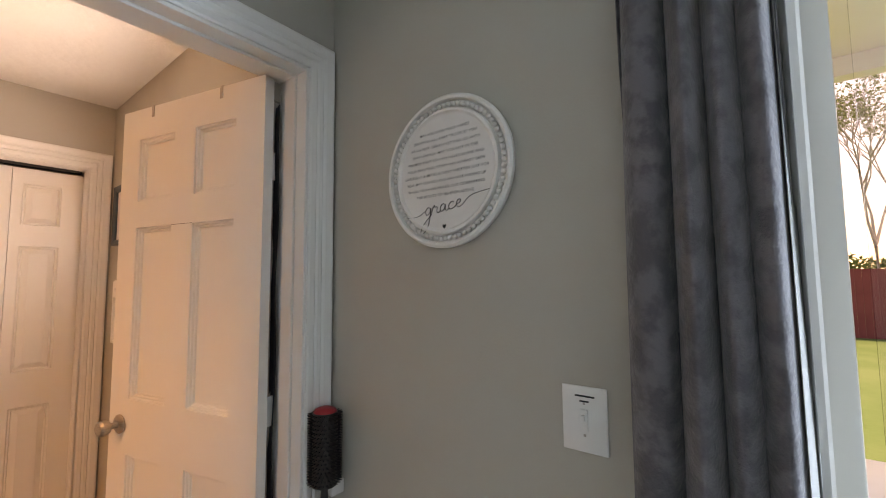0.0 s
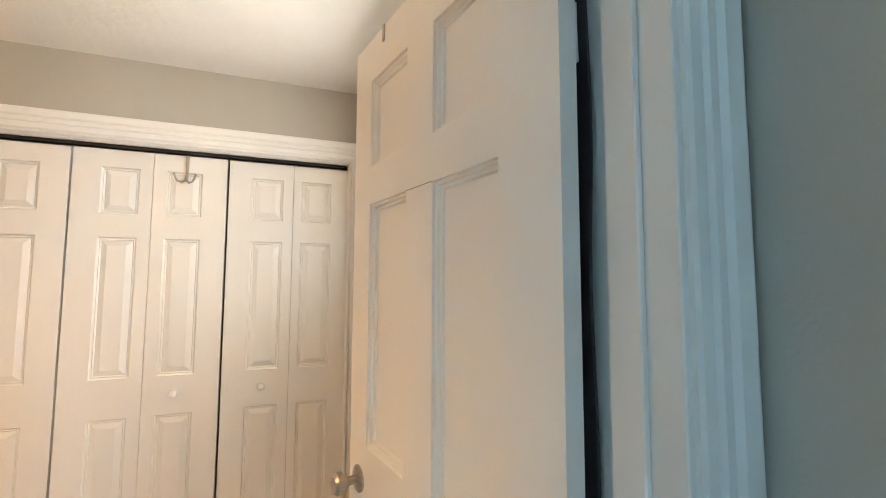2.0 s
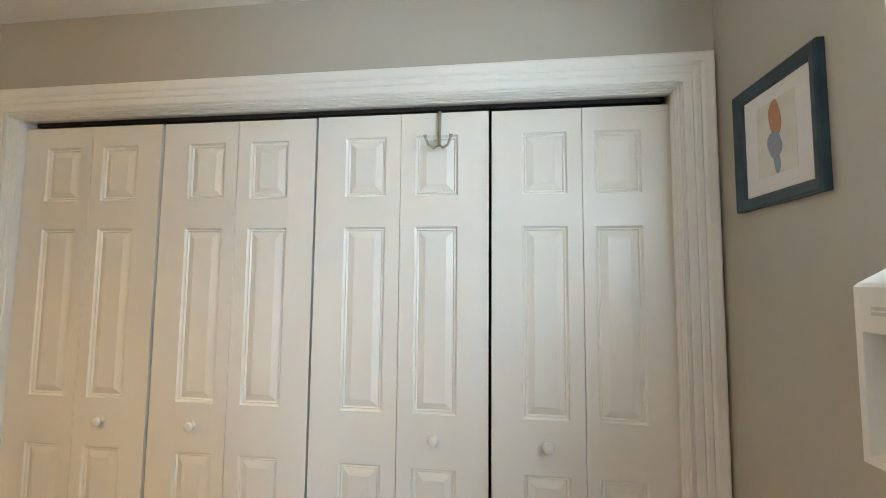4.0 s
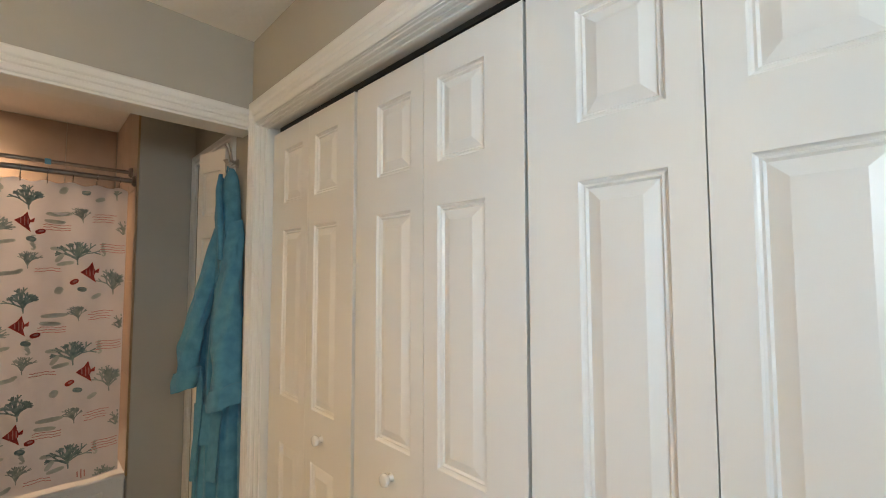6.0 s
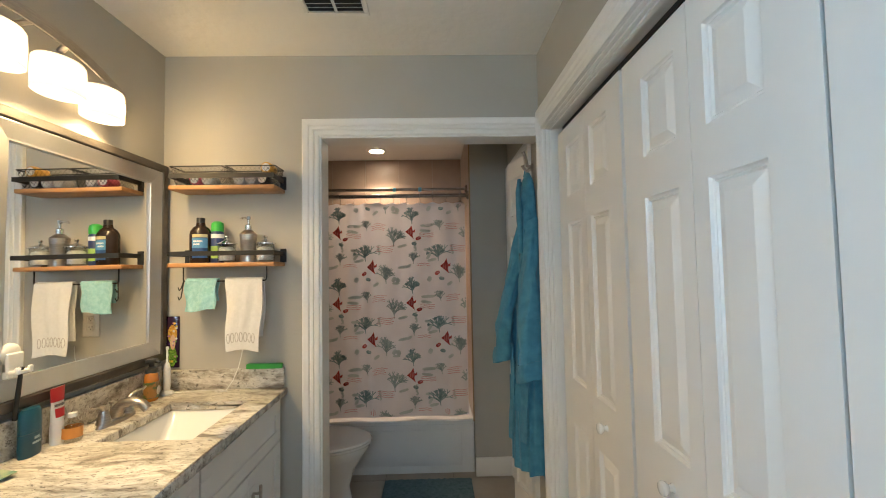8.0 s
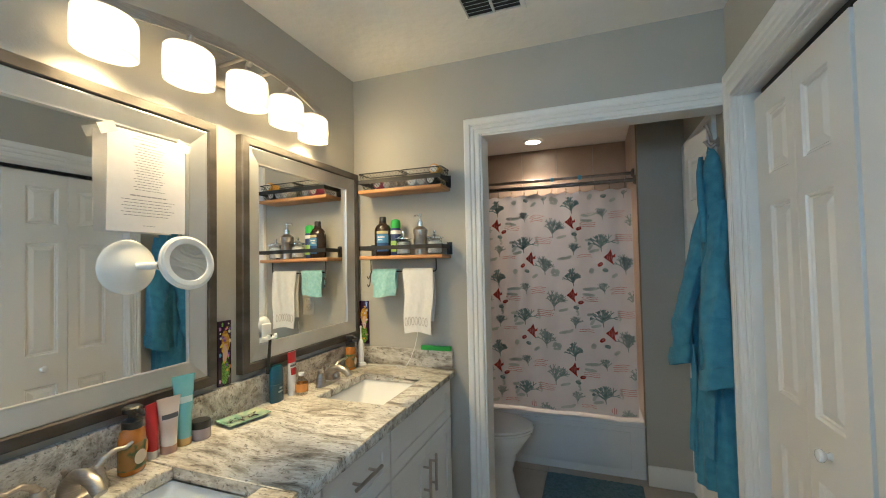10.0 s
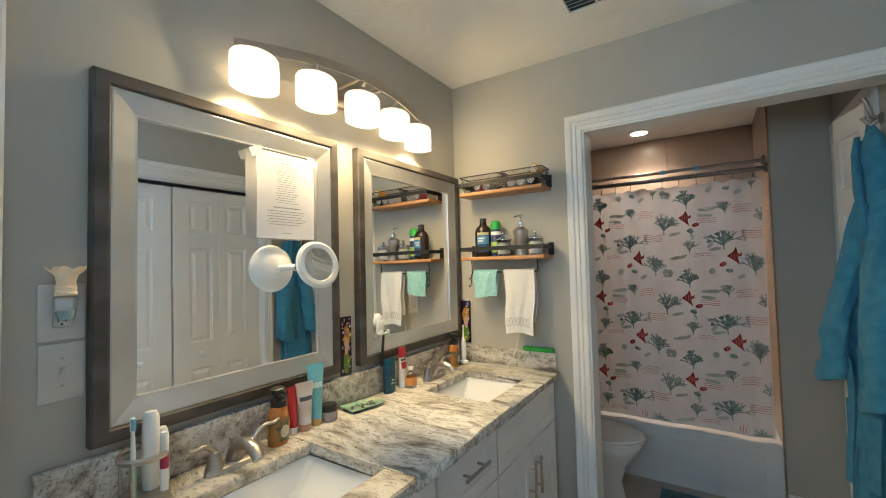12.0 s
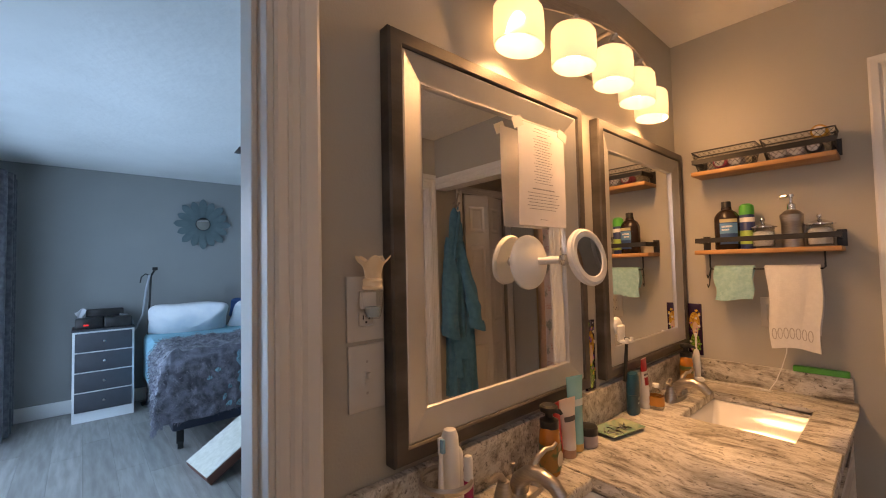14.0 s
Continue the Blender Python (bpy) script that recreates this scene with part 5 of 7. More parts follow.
def tile_dots(t, place, seed):
    """Small round glaze dots scattered over a tile's face; place maps (u, v) to the face."""
    r = random.Random(seed)
    mats = [plain("dot_glaze_%d_%d" % (seed, k), c, 0.2) for k, c in enumerate(((0.70, 0.48, 0.06), (0.55, 0.20, 0.35), (0.62, 0.60, 0.50), (0.20, 0.42, 0.08), (0.18, 0.10, 0.40)))]
    for k in range(26):
        u, v, rad_ = r.uniform(0.12, 0.88), r.uniform(0.04, 0.96), r.uniform(0.0025, 0.0058)
        b = bmesh.new()
        b.faces.new([b.verts.new(place(u, v, rad_ * math.cos(g) * (1 + 0.25 * math.cos(5 * g)), rad_ * math.sin(g) * (1 + 0.25 * math.cos(5 * g)))) for g in [2 * math.pi * q / 15 for q in range(15)]])
        part("glaze_dot", b, mats[k % 5], t, smooth=False)


picture_tile(0.828, 0.882, 1.0, 1.225)
tile_dots(bpy.data.objects["picture_tile"], lambda u, v, a, c: Vector((0.882 - u * 0.054 + a, 0.0112, 1.0 + v * 0.225 + c)), 3)

# the second tile hangs on the west wall by the corner
pt = thing("picture_tile", (0.0, 0.055, 0.99), "narrow colourful glazed picture tile leaning in the corner", "picture tile", "picture tiles")
part("tile", boxed(0.0015, 0.010, 0.028, 0.085, 0.985, 1.215, 0.002), plain("dark_glaze_b", (0.028, 0.012, 0.035), 0.15), pt)
for nm, cy, cz, ry, rz_, m in (("tail_print", 0.056, 1.035, 0.020, 0.045, bpy.data.materials["scale_green"]), ("hair_print", 0.056, 1.135, 0.021, 0.042, bpy.data.materials["hair_gold"]), ("body_print", 0.058, 1.10, 0.012, 0.034, bpy.data.materials["peach_glaze"])):
    b = bmesh.new()
    b.faces.new([b.verts.new((0.0104 + (0.0004 if nm == "body_print" else 0), cy + ry * math.cos(g), cz + rz_ * math.sin(g))) for g in [2 * math.pi * k / 22 for k in range(22)]])
    part(nm, b, m, pt, smooth=False)
tile_dots(pt, lambda u, v, a, c: Vector((0.0112, 0.028 + u * 0.057 + a, 0.985 + v * 0.23 + c)), 4)
# razor holder stuck to the mirror
rz = thing("razor_holder", (0.684, 0.014, 1.14), "white suction razor holder with black razor on the mirror", "razor holder")
b = bmesh.new()
lathe(b, [(0, 0.016), (0.020, 0.015), (0.029, 0.008), (0.031, 0.0)], m=aimed((0.684, 0.013, 1.188), (0, 1, 0)), seg=28)
part("suction_cup", b, WHITEPLASTIC, rz)
b = boxed(0.660, 0.708, 0.026, 0.036, 1.136, 1.192, 0.005, 3)
box(b, 0.660, 0.708, 0.034, 0.062, 1.132, 1.142, 0.004, 2)
box(b, 0.660, 0.672, 0.054, 0.064, 1.132, 1.152, 0.003, 2)
box(b, 0.696, 0.708, 0.054, 0.064, 1.132, 1.152, 0.003, 2)
part("hook_plate", b, WHITEPLASTIC, rz, "white moulded hook")
b = bmesh.new()
tube(b, [(0.684, 0.050, 1.150), (0.684, 0.049, 1.125), (0.687, 0.046, 1.07), (0.690, 0.042, 1.00)], [0.008, 0.0055, 0.0065, 0.006], 10)
part("razor", b, BLACKPLASTIC, rz, "black razor handle")

# ceiling vent
vent = thing("ceiling_vent", (0.44, 0.882, H), "white painted metal ceiling register", "vent")
b = bmesh.new()
for x0, x1, y0, y1 in ((0.315, 0.335, 0.754, 1.009), (0.550, 0.570, 0.754, 1.009), (0.335, 0.550, 0.754, 0.774), (0.335, 0.550, 0.989, 1.009), (0.335, 0.550, 0.876, 0.887)):
    box(b, x0, x1, y0, y1, H - 0.008, H - 0.0005, 0.002, 1)
part("frame", b, TRIM, vent)
# flat black plate puts the duct's shade behind the louvres
part("backing", boxed(0.337, 0.548, 0.776, 0.987, H - 0.002, H - 0.0006), BLACKPLASTIC, vent, "black plate in place of the shaded duct")
for k in range(9):
    for y0, y1 in ((0.775, 0.875), (0.888, 0.988)):
        x = 0.347 + 0.0235 * k
        b = bmesh.new()
        box(b, -0.008, 0.008, y0, y1, -0.0006, 0.0006)
        b.transform(Matrix.Translation((x, 0, H - 0.007)) @ Matrix.Rotation(radians(35), 4, "Y"))
        part("louvre", b, TRIM, vent, smooth=False)

# ---- shower room ----
tub = thing("bathtub", (-1.37, 0.77, 0.0), "white alcove bathtub with plain panelled apron", "bathtub")
bm = bmesh.new()
TX0, TX1, TY0, TY1, TZ = -1.77, -0.985, 0.02, 1.509, 0.362
def rounded(x0, x1, y0, y1, r, z, n=6):
    out = []
    for cx, cy, a0 in ((x1 - r, y1 - r, 0), (x0 + r, y1 - r, 90), (x0 + r, y0 + r, 180), (x1 - r, y0 + r, 270)):
        for k in range(n + 1):
            g = radians(a0 + 90 * k / n)
            out.append(Vector((cx + r * math.cos(g), cy + r * math.sin(g), z)))
    return out
loops = [rounded(TX0, TX1, TY0, TY1, 0.012, 0.0), rounded(TX0, TX1, TY0, TY1, 0.012, TZ - 0.035), rounded(TX0, TX1 + 0.012, TY0, TY1, 0.012, TZ - 0.030), rounded(TX0, TX1 + 0.012, TY0, TY1, 0.012, TZ - 0.008), rounded(TX0, TX1 + 0.005, TY0, TY1, 0.014, TZ),
         rounded(TX0 + 0.06, TX1 - 0.07, TY0 + 0.07, TY1 - 0.07, 0.12, TZ), rounded(TX0 + 0.07, TX1 - 0.08, TY0 + 0.08, TY1 - 0.08, 0.12, TZ - 0.012), rounded(TX0 + 0.12, TX1 - 0.13, TY0 + 0.18, TY1 - 0.14, 0.12, 0.09), rounded(TX0 + 0.18, TX1 - 0.19, TY0 + 0.25, TY1 - 0.20, 0.10, 0.07)]
rings = [[bm.verts.new(v) for v in lp] for lp in loops]
for p, q in zip(rings, rings[1:]):
    for k in range(len(p)):
        bm.faces.new((p[k], p[(k + 1) % len(p)], q[(k + 1) % len(p)], q[k]))
bm.faces.new(rings[-1])
bmesh.ops.recalc_face_normals(bm, faces=bm.faces[:])
part("shell", bm, ACRYLIC, tub)
part("apron_panel", boxed(TX1 - 0.002, TX1 + 0.005, TY0 + 0.10, TY1 - 0.09, 0.05, TZ - 0.07, 0.004), ACRYLIC, tub, "raised apron panel")

# tile surround: pieces on the back and end walls
TILE_Y, TILE_W = 0.644, 0.3005
def tile_piece(parent, x0, x1, y0, y1, z0, z1):
    b = boxed(x0, x1, y0, y1, z0, z1, 0.0015, 1)
    return part("tile", b, WALLTILE, parent, smooth=False)
back = bpy.data.objects["wall_shower_back"]
wing = bpy.data.objects["wall_shower_wing"]
for j in range(4):
    z0 = TZ + 0.002 + j * 0.5085
    z1 = min(z0 + 0.5055, 2.398)
    edges = [0.002] + [TILE_Y + k * TILE_W for k in range(-2, 4) if 0.06 < TILE_Y + k * TILE_W < 1.47] + [1.501]
    for y0, y1 in zip(edges, edges[1:]):
        tile_piece(back, -1.7695, -1.762, y0, y1 - 0.003, z0, z1)
    for i in range(3):
        x0 = -1.760 + i * 0.272
        tile_piece(wing, x0, min(x0 + 0.269, -0.952), 1.502, 1.5095, z0, z1)
solid("trim_tile_edge", boxed(-0.951, -0.938, 1.500, 1.5095, 0.36, 2.399, 0.001), plain("gold_edge_trim", (0.42, 0.30, 0.17), 0.4), "tan bullnose tile edge trim", "tile trim", kind="structure")
# floor tiles
flo = bpy.data.objects["floor"]
for i in range(-4, 6):
    for j in range(0, 4):
        x0, y0 = i * 0.46 + 0.02, j * 0.46 - 0.02
        b = boxed(x0, x0 + 0.455, max(0.002, y0), min(NORTH + 0.10, y0 + 0.455), -0.006, 0.0, 0.0015, 1)
        part("tile", b, FLOORTILE, flo, smooth=False)

# curtain: a hung cloth with soft folds
CX, CY0, CY1, CZ0, CZ1 = -1.000, 0.36, 1.475, 0.385, 1.885
def cloth(y, z, lift=0.0):
    v = (z - CZ0) / (CZ1 - CZ0)
    a = 0.016 * (0.45 + 0.55 * v) * (0.65 + 0.35 * math.sin(y * 9 + 1.0))
    x = CX + a * math.sin(y * 33 + 0.7 * math.sin(3 * z)) + 0.012 * math.sin(y * 14 + 1.3 + 0.5 * z) + 0.02 * (1 - v) * 0.3
    sag = 0.012 * (0.5 - 0.5 * math.cos((y - CY0) * 2 * math.pi / 0.098)) * v ** 8
    return Vector((x + lift, y, z - sag))
sc = thing("shower_curtain", (CX, (CY0 + CY1) / 2, CZ0), "white shower curtain printed with coral, fish and script", "shower curtain")
part("cloth", sheet(bmesh.new(), 150, 40, lambda u, v: cloth(CY0 + u * (CY1 - CY0), CZ0 + v * (CZ1 - CZ0))), CURTAINCLOTH, sc)
prints = {k: bmesh.new() for k in ("coral", "pale", "red", "stripe", "pink", "light_coral")}
def poly(key, pts, lift=0.0022):
    ok = [p for p in pts if CY0 + 0.004 < p[0] < CY1 - 0.004 and CZ0 + 0.004 < p[1] < CZ1 - 0.012]
    if len(ok) == len(pts):
        b = prints[key]
        b.faces.new([b.verts.new(cloth(y, z, lift)) for y, z in pts])
def stroke(key, a, b, w0, w1, lift=0.0022, n=3):
    d = Vector((b[0] - a[0], b[1] - a[1]))
    if d.length < 1e-6:
        return
    nx, nz = -d.y / d.length, d.x / d.length
    for k in range(n):
        s, t = k / n, (k + 1) / n
        ws, wt_ = w0 + (w1 - w0) * s, w0 + (w1 - w0) * t
        p, q = (a[0] + d.x * s, a[1] + d.y * s), (a[0] + d.x * t, a[1] + d.y * t)
        poly(key, [(p[0] - nx * ws, p[1] - nz * ws), (q[0] - nx * wt_, q[1] - nz * wt_), (q[0] + nx * wt_, q[1] + nz * wt_), (p[0] + nx * ws, p[1] + nz * ws)], lift)
def coral(key, y, z, size, seed, width=0.0030, fan=1.0, lean=0.0):
    """A branching coral: a stem at the foot and a fan of forked, round-tipped twigs."""
    r = random.Random(seed)
    def grow(p, ang, ln, w, d):
        q = (p[0] + ln * math.cos(ang), p[1] + ln * math.sin(ang))
        stroke(key, p, q, w, w * 0.85, 0.0022 + 0.00008 * d, 2)
        if d == 0:
            oval(key, q[0], q[1], w * 1.25, w * 1.25, ang, 0.0024)
            return
        for sgn in (-1, 1):
            grow(q, ang + sgn * r.uniform(0.20, 0.52), ln * r.uniform(0.58, 0.80), w * 0.9, d - 1)
    top = math.pi / 2 + lean
    foot = (y + 0.06 * size, z - 0.62 * size)
    tip = (y - 0.10 * size * lean, z - 0.02 * size)
    stroke(key, foot, tip, width * 0.8, width * 1.5)
    for k in range(12):
        # boughs leave the stem lower at the sides, higher in the middle
        side = (k - 5.5) / 5.5
        h = 0.36 + 0.60 * r.random() * (1 - 0.6 * abs(side))
        p = (foot[0] + (tip[0] - foot[0]) * h, foot[1] + (tip[1] - foot[1]) * h)
        ang = top - side * 1.05 * fan + r.uniform(-0.16, 0.16)
        grow(p, ang, size * (0.27 + 0.05 * abs(side)) * r.uniform(0.75, 1.15), width * 1.2, 2)
def fish(y, z, s, flip=1):
    """An angelfish: striped body, tall swept fins and a small tail."""
    f = lambda key, pts, lift: poly(key, [(y + flip * a * s, z + b * s) for a, b in pts], lift)
    f("red", [(-0.46, -0.02), (-0.10, 0.28), (0.10, 0.62), (0.17, 0.30), (0.24, 0.08), (0.44, 0.24), (0.41, -0.06), (0.25, -0.06), (0.19, -0.26), (0.30, -0.68), (0.02, -0.42), (-0.20, -0.24)], 0.0026)
    for a, h in ((-0.19, 0.16), (-0.02, 0.27), (0.13, 0.20)):
        f("stripe", [(a - 0.02, h), (a + 0.03, h + 0.02), (a + 0.05, -h), (a, -h)], 0.0030)
def seahorse(y, z, s):
    pts = [(0.10, 0.42), (-0.02, 0.46), (-0.10, 0.34), (-0.02, 0.18), (-0.08, 0.0), (0.04, -0.20), (0.08, -0.36), (-0.02, -0.44), (-0.08, -0.34)]
    for (a, b), (c, d), w in zip(pts, pts[1:], (0.03, 0.07, 0.07, 0.10, 0.10, 0.07, 0.05, 0.04)):
        stroke("pale", (y + a * s, z + b * s), (y + c * s, z + d * s), w * s, w * s * 0.9)
def oval(key, y, z, a, b, rot=0.0, lift=0.0024):
    pts = []
    for k in range(14):
        g = 2 * math.pi * k / 14
        u, v = a * math.cos(g), b * math.sin(g) * (1 + 0.15 * math.cos(2 * g))
        pts.append((y + u * math.cos(rot) - v * math.sin(rot), z + u * math.sin(rot) + v * math.cos(rot)))
    poly(key, pts, lift)
def script(y, z, w, rows, seed):
    r = random.Random(seed)
    for j in range(rows):
        x, zz = y + r.uniform(0, 0.02), z - j * 0.013
        last = None
        while x < y + w - r.uniform(0, 0.03):
            p = (x, zz + r.uniform(-0.002, 0.002) + 0.003 * math.sin(x * 60))
            if last:
                stroke("pink", last, p, 0.0015, 0.0015, 0.0024, 1)
            last = p
            x += 0.006
PY, PZ, PK = 0.518, 0.506, 0.0028
for i in range(-1, 3):
    for j in range(-2, 2):
        ay, az = 0.754 + i * PY, 1.540 + j * PZ
        q = lambda a, b: (ay + a * PK, az - b * PK)
        coral("coral", *q(0, 0), 0.118, 11, 0.0032)
        coral("coral", *q(119, 87), 0.104, 13, 0.0031, 0.9)
        coral("light_coral", *q(52, 55), 0.122, 14, 0.0032, 0.75, -0.15)
        coral("light_coral", *q(72, 143), 0.122, 16, 0.0031, 0.75, -0.25)
        coral("light_coral", *q(6, 113), 0.072, 12, 0.0022, 0.6, 0.2)
        coral("light_coral", *q(122, 17), 0.074, 15, 0.0022, 0.5, -0.1)
        fish(*q(20, 39), 0.082)
        fish(*q(117, 131), 0.078)
        for a, b, key, rr in ((-1, 57, "red", 0.6), (10, 71, "coral", -0.2), (137, 149, "red", 0.3), (126, 162, "coral", -0.3)):
            oval(key, *q(a, b), 0.019, 0.014, rr)
            oval("stripe" if key == "red" else "light_coral", *q(a + 1, b - 1), 0.010, 0.006, rr, 0.0030)
        script(*q(30, -12), 0.140, 4, 3)
        script(*q(128, 33), 0.130, 2, 5)
        script(*q(18, 112), 0.115, 4, 6)
        script(*q(138, 136), 0.120, 3, 8)
        seahorse(*q(129, -12), 0.080)
        seahorse(*q(38, 178), 0.075)
        for a, b, w, h, rr in ((100, 41, 0.046, 0.012, 0.12), (112, 38, 0.020, 0.010, 0.5), (160, 116, 0.050, 0.013, 0.05), (-22, 14, 0.026, 0.012, 1.0), (-14, 24, 0.034, 0.012, 0.2), (-30, 130, 0.040, 0.012, -0.1), (84, 74, 0.016, 0.022, 0.5), (74, 72, 0.014, 0.024, -0.5), (79, 82, 0.026, 0.010, 0.0), (164, 72, 0.016, 0.022, -0.4), (30, 84, 0.022, 0.012, 0.6), (96, 168, 0.034, 0.011, 0.2), (160, 178, 0.028, 0.012, 0.0)):
            oval("pale", *q(a, b), w, h, rr)
LIGHTCORAL = material("pale_coral_print", (0.31, 0.39, 0.375), 0.8, (0.46, 0.52, 0.49), 60.0)
let_light_through(LIGHTCORAL, 0.32)
STRIPE = material("pale_red_print", (0.66, 0.30, 0.28), 0.8, (0.60, 0.24, 0.23), 30.0)
let_light_through(STRIPE, 0.32)
for k, m in (("coral", CORAL), ("pale", PALE), ("red", REDPRINT), ("stripe", STRIPE), ("pink", PINKPRINT), ("light_coral", LIGHTCORAL)):
    tagged(part(k + "_print", prints[k], m, sc, "printed sea motifs", smooth=False), kind="stuff")
RODMETAL = material("dark_nickel", (0.27, 0.235, 0.205), 0.28, (0.22, 0.19, 0.165), 40.0, metal=1.0, rough_second=0.4)
rod = thing("curtain_rod", (-0.985, 0.77, 1.93), "brushed nickel double shower curtain rod", "curtain rod")
for x, z, r, nm in ((-0.985, 1.930, 0.0135, "front_rod"), (-1.10, 1.998, 0.0105, "rear_rod")):
    b = bmesh.new()
    tube(b, [(x, 0.012, z), (x, 0.5, z), (x, 1.490, z)], r, 14)
    part(nm, b, RODMETAL, rod)
    for y in (0.016, 1.482):
        b = bmesh.new()
        lathe(b, [(0, 0), (0.030, 0), (0.030, 0.006), (0.022, 0.016), (0, 0.016)], m=aimed((x, y + (0.018 if y > 1 else -0.014), z), (0, -1 if y > 1 else 1, 0)), seg=22)
        part("flange", b, RODMETAL, rod)
for k in range(12):
    y = CY0 + 0.04 + k * 0.094
    hk = thing("curtain_ring", (-0.985, y, 1.90), "metal shower curtain hook on the rod", "curtain ring", "curtain rings")
    b = bmesh.new()
    tube(b, [(-1.004, y, 1.868), (-1.006, y, 1.905), (-1.004, y, 1.935), (-0.985, y, 1.9455), (-0.967, y, 1.932), (-0.972, y, 1.91)], 0.0018, 6)
    part("wire", b, CHROME, hk)
    if k in (6, 8):
        part("clip", boxed(-1.095, -1.085, y - 0.012, y + 0.012, 1.981, 2.011, 0.002), plain("blue_clip_%d" % k, (0.12, 0.36, 0.55), 0.3), hk, "blue plastic clip")
can = thing("recessed_light", (-1.462, 0.784, 2.388), "lit recessed downlight in the shower ceiling", "ceiling light")
b = bmesh.new()
lathe(b, [(0.058, 0.004), (0.060, 0.0), (0.082, 0.006), (0.084, 0.0118)], (-1.462, 0.784, 2.388), 36)
part("trim_ring", b, TRIM, can, "white trim ring")
b = bmesh.new()
lathe(b, [(0, 0.010), (0.05, 0.010), (0.058, 0.005)], (-1.462, 0.784, 2.388), 32)
part("lens", b, material("lit_downlight", (1, 1, 1), 0.5, emit=(1.0, 0.74, 0.48), power=20), can, "lit lens")

# toilet, seen from its side
to = thing("toilet", (-0.545, 0.45, 0.0), "white two-piece toilet with closed lid", "toilet")
def egg(cx, cy, w, l0, l1, z, n=32):
    return [Vector((cx + w * math.cos(g), cy + (l1 if math.sin(g) > 0 else l0) * math.sin(g), z)) for g in [2 * math.pi * k / n for k in range(n)]]
def loft(loops, cap=True):
    b = bmesh.new()
    rr = [[b.verts.new(v) for v in lp] for lp in loops]
    for p, q in zip(rr, rr[1:]):
        for k in range(len(p)):
            b.faces.new((p[k], p[(k + 1) % len(p)], q[(k + 1) % len(p)], q[k]))
    if cap:
        b.faces.new(rr[0][::-1])
        b.faces.new(rr[-1])
    bmesh.ops.recalc_face_normals(b, faces=b.faces[:])
    return b
X, Y = -0.545, 0.52
part("bowl", loft([egg(X, Y, 0.118, 0.20, 0.255, 0.0), egg(X, Y, 0.108, 0.19, 0.240, 0.03), egg(X, Y, 0.100, 0.18, 0.215, 0.16), egg(X, Y + 0.02, 0.125, 0.19, 0.225, 0.26), egg(X, Y + 0.04, 0.165, 0.20, 0.265, 0.34), egg(X, Y + 0.05, 0.180, 0.22, 0.285, 0.385), egg(X, Y + 0.05, 0.180, 0.22, 0.285, 0.398)]), PORCELAIN, to)
part("seat", loft([egg(X, Y + 0.05, 0.182, 0.22, 0.290, 0.400), egg(X, Y + 0.05, 0.187, 0.22, 0.295, 0.407), egg(X, Y + 0.05, 0.185, 0.22, 0.293, 0.416)]), PORCELAIN, to, "white seat ring")
part("lid", loft([egg(X, Y + 0.05, 0.184, 0.22, 0.290, 0.4185), egg(X, Y + 0.05, 0.188, 0.22, 0.296, 0.424), egg(X, Y + 0.05, 0.184, 0.21, 0.290, 0.434), egg(X, Y + 0.05, 0.14, 0.17, 0.24, 0.440)]), PORCELAIN, to, "white closed lid")
part("tank", boxed(X - 0.21, X + 0.21, 0.06, 0.26, 0.40, 0.74, 0.03, 4), PORCELAIN, to)
part("tank_lid", boxed(X - 0.22, X + 0.22, 0.05, 0.27, 0.741, 0.775, 0.010, 3), PORCELAIN, to)
b = bmesh.new()
tube(b, [(X - 0.15, 0.262, 0.69), (X - 0.15, 0.285, 0.69), (X - 0.09, 0.292, 0.682)], 0.006, 8)
part("flush_lever", b, CHROME, to, "chrome flush lever")

bmt = thing("bath_mat", (-0.66, 1.19, 0.0), "blue-grey shaggy bath mat on the tile floor", "bath mat")
def shag(u, v):
    x, y = -0.90 + u * 0.46, 0.90 + v * 0.575
    return Vector((x, y, 0.012 + 0.006 * noise.noise(Vector((x * 60, y * 60, 3))) - 0.010 * max(0, max(abs(u - 0.5), abs(v - 0.5)) * 2 - 0.93) / 0.07))
part("mat_top", sheet(bmesh.new(), 70, 80, shag, 0.010), MATCLOTH, bmt)

# linen cupboard leaf standing ajar in the north wall
ln = thing("bifold_door_linen", (-0.318, 1.752, 0.008), "white raised-panel bifold linen door standing ajar", "closet door", rz=180 + 13)
part("leaf", panel_leaf(0.232, 2.02, 0.030, [(0.04, 0.192, 1.70, 1.92), (0.04, 0.192, 0.935, 1.588), (0.04, 0.192, 0.16, 0.755)], [(0, 0), (0.004, 0.006), (0.010, 0.008), (0.018, 0.009), (0.036, 0.0025)]), DOORPAINT, ln, local=True, smooth=False)
l2 = part("leaf", panel_leaf(0.29, 2.02, 0.030, [(0.06, 0.23, 1.70, 1.92), (0.06, 0.23, 0.935, 1.588), (0.06, 0.23, 0.16, 0.755)], [(0, 0), (0.004, 0.006), (0.010, 0.008), (0.018, 0.009), (0.036, 0.0025)]), DOORPAINT, ln, local=True, smooth=False)
l2.matrix_basis = Matrix.Translation((0.236, -0.002, 0)) @ Matrix.Rotation(radians(-30), 4, "Z")

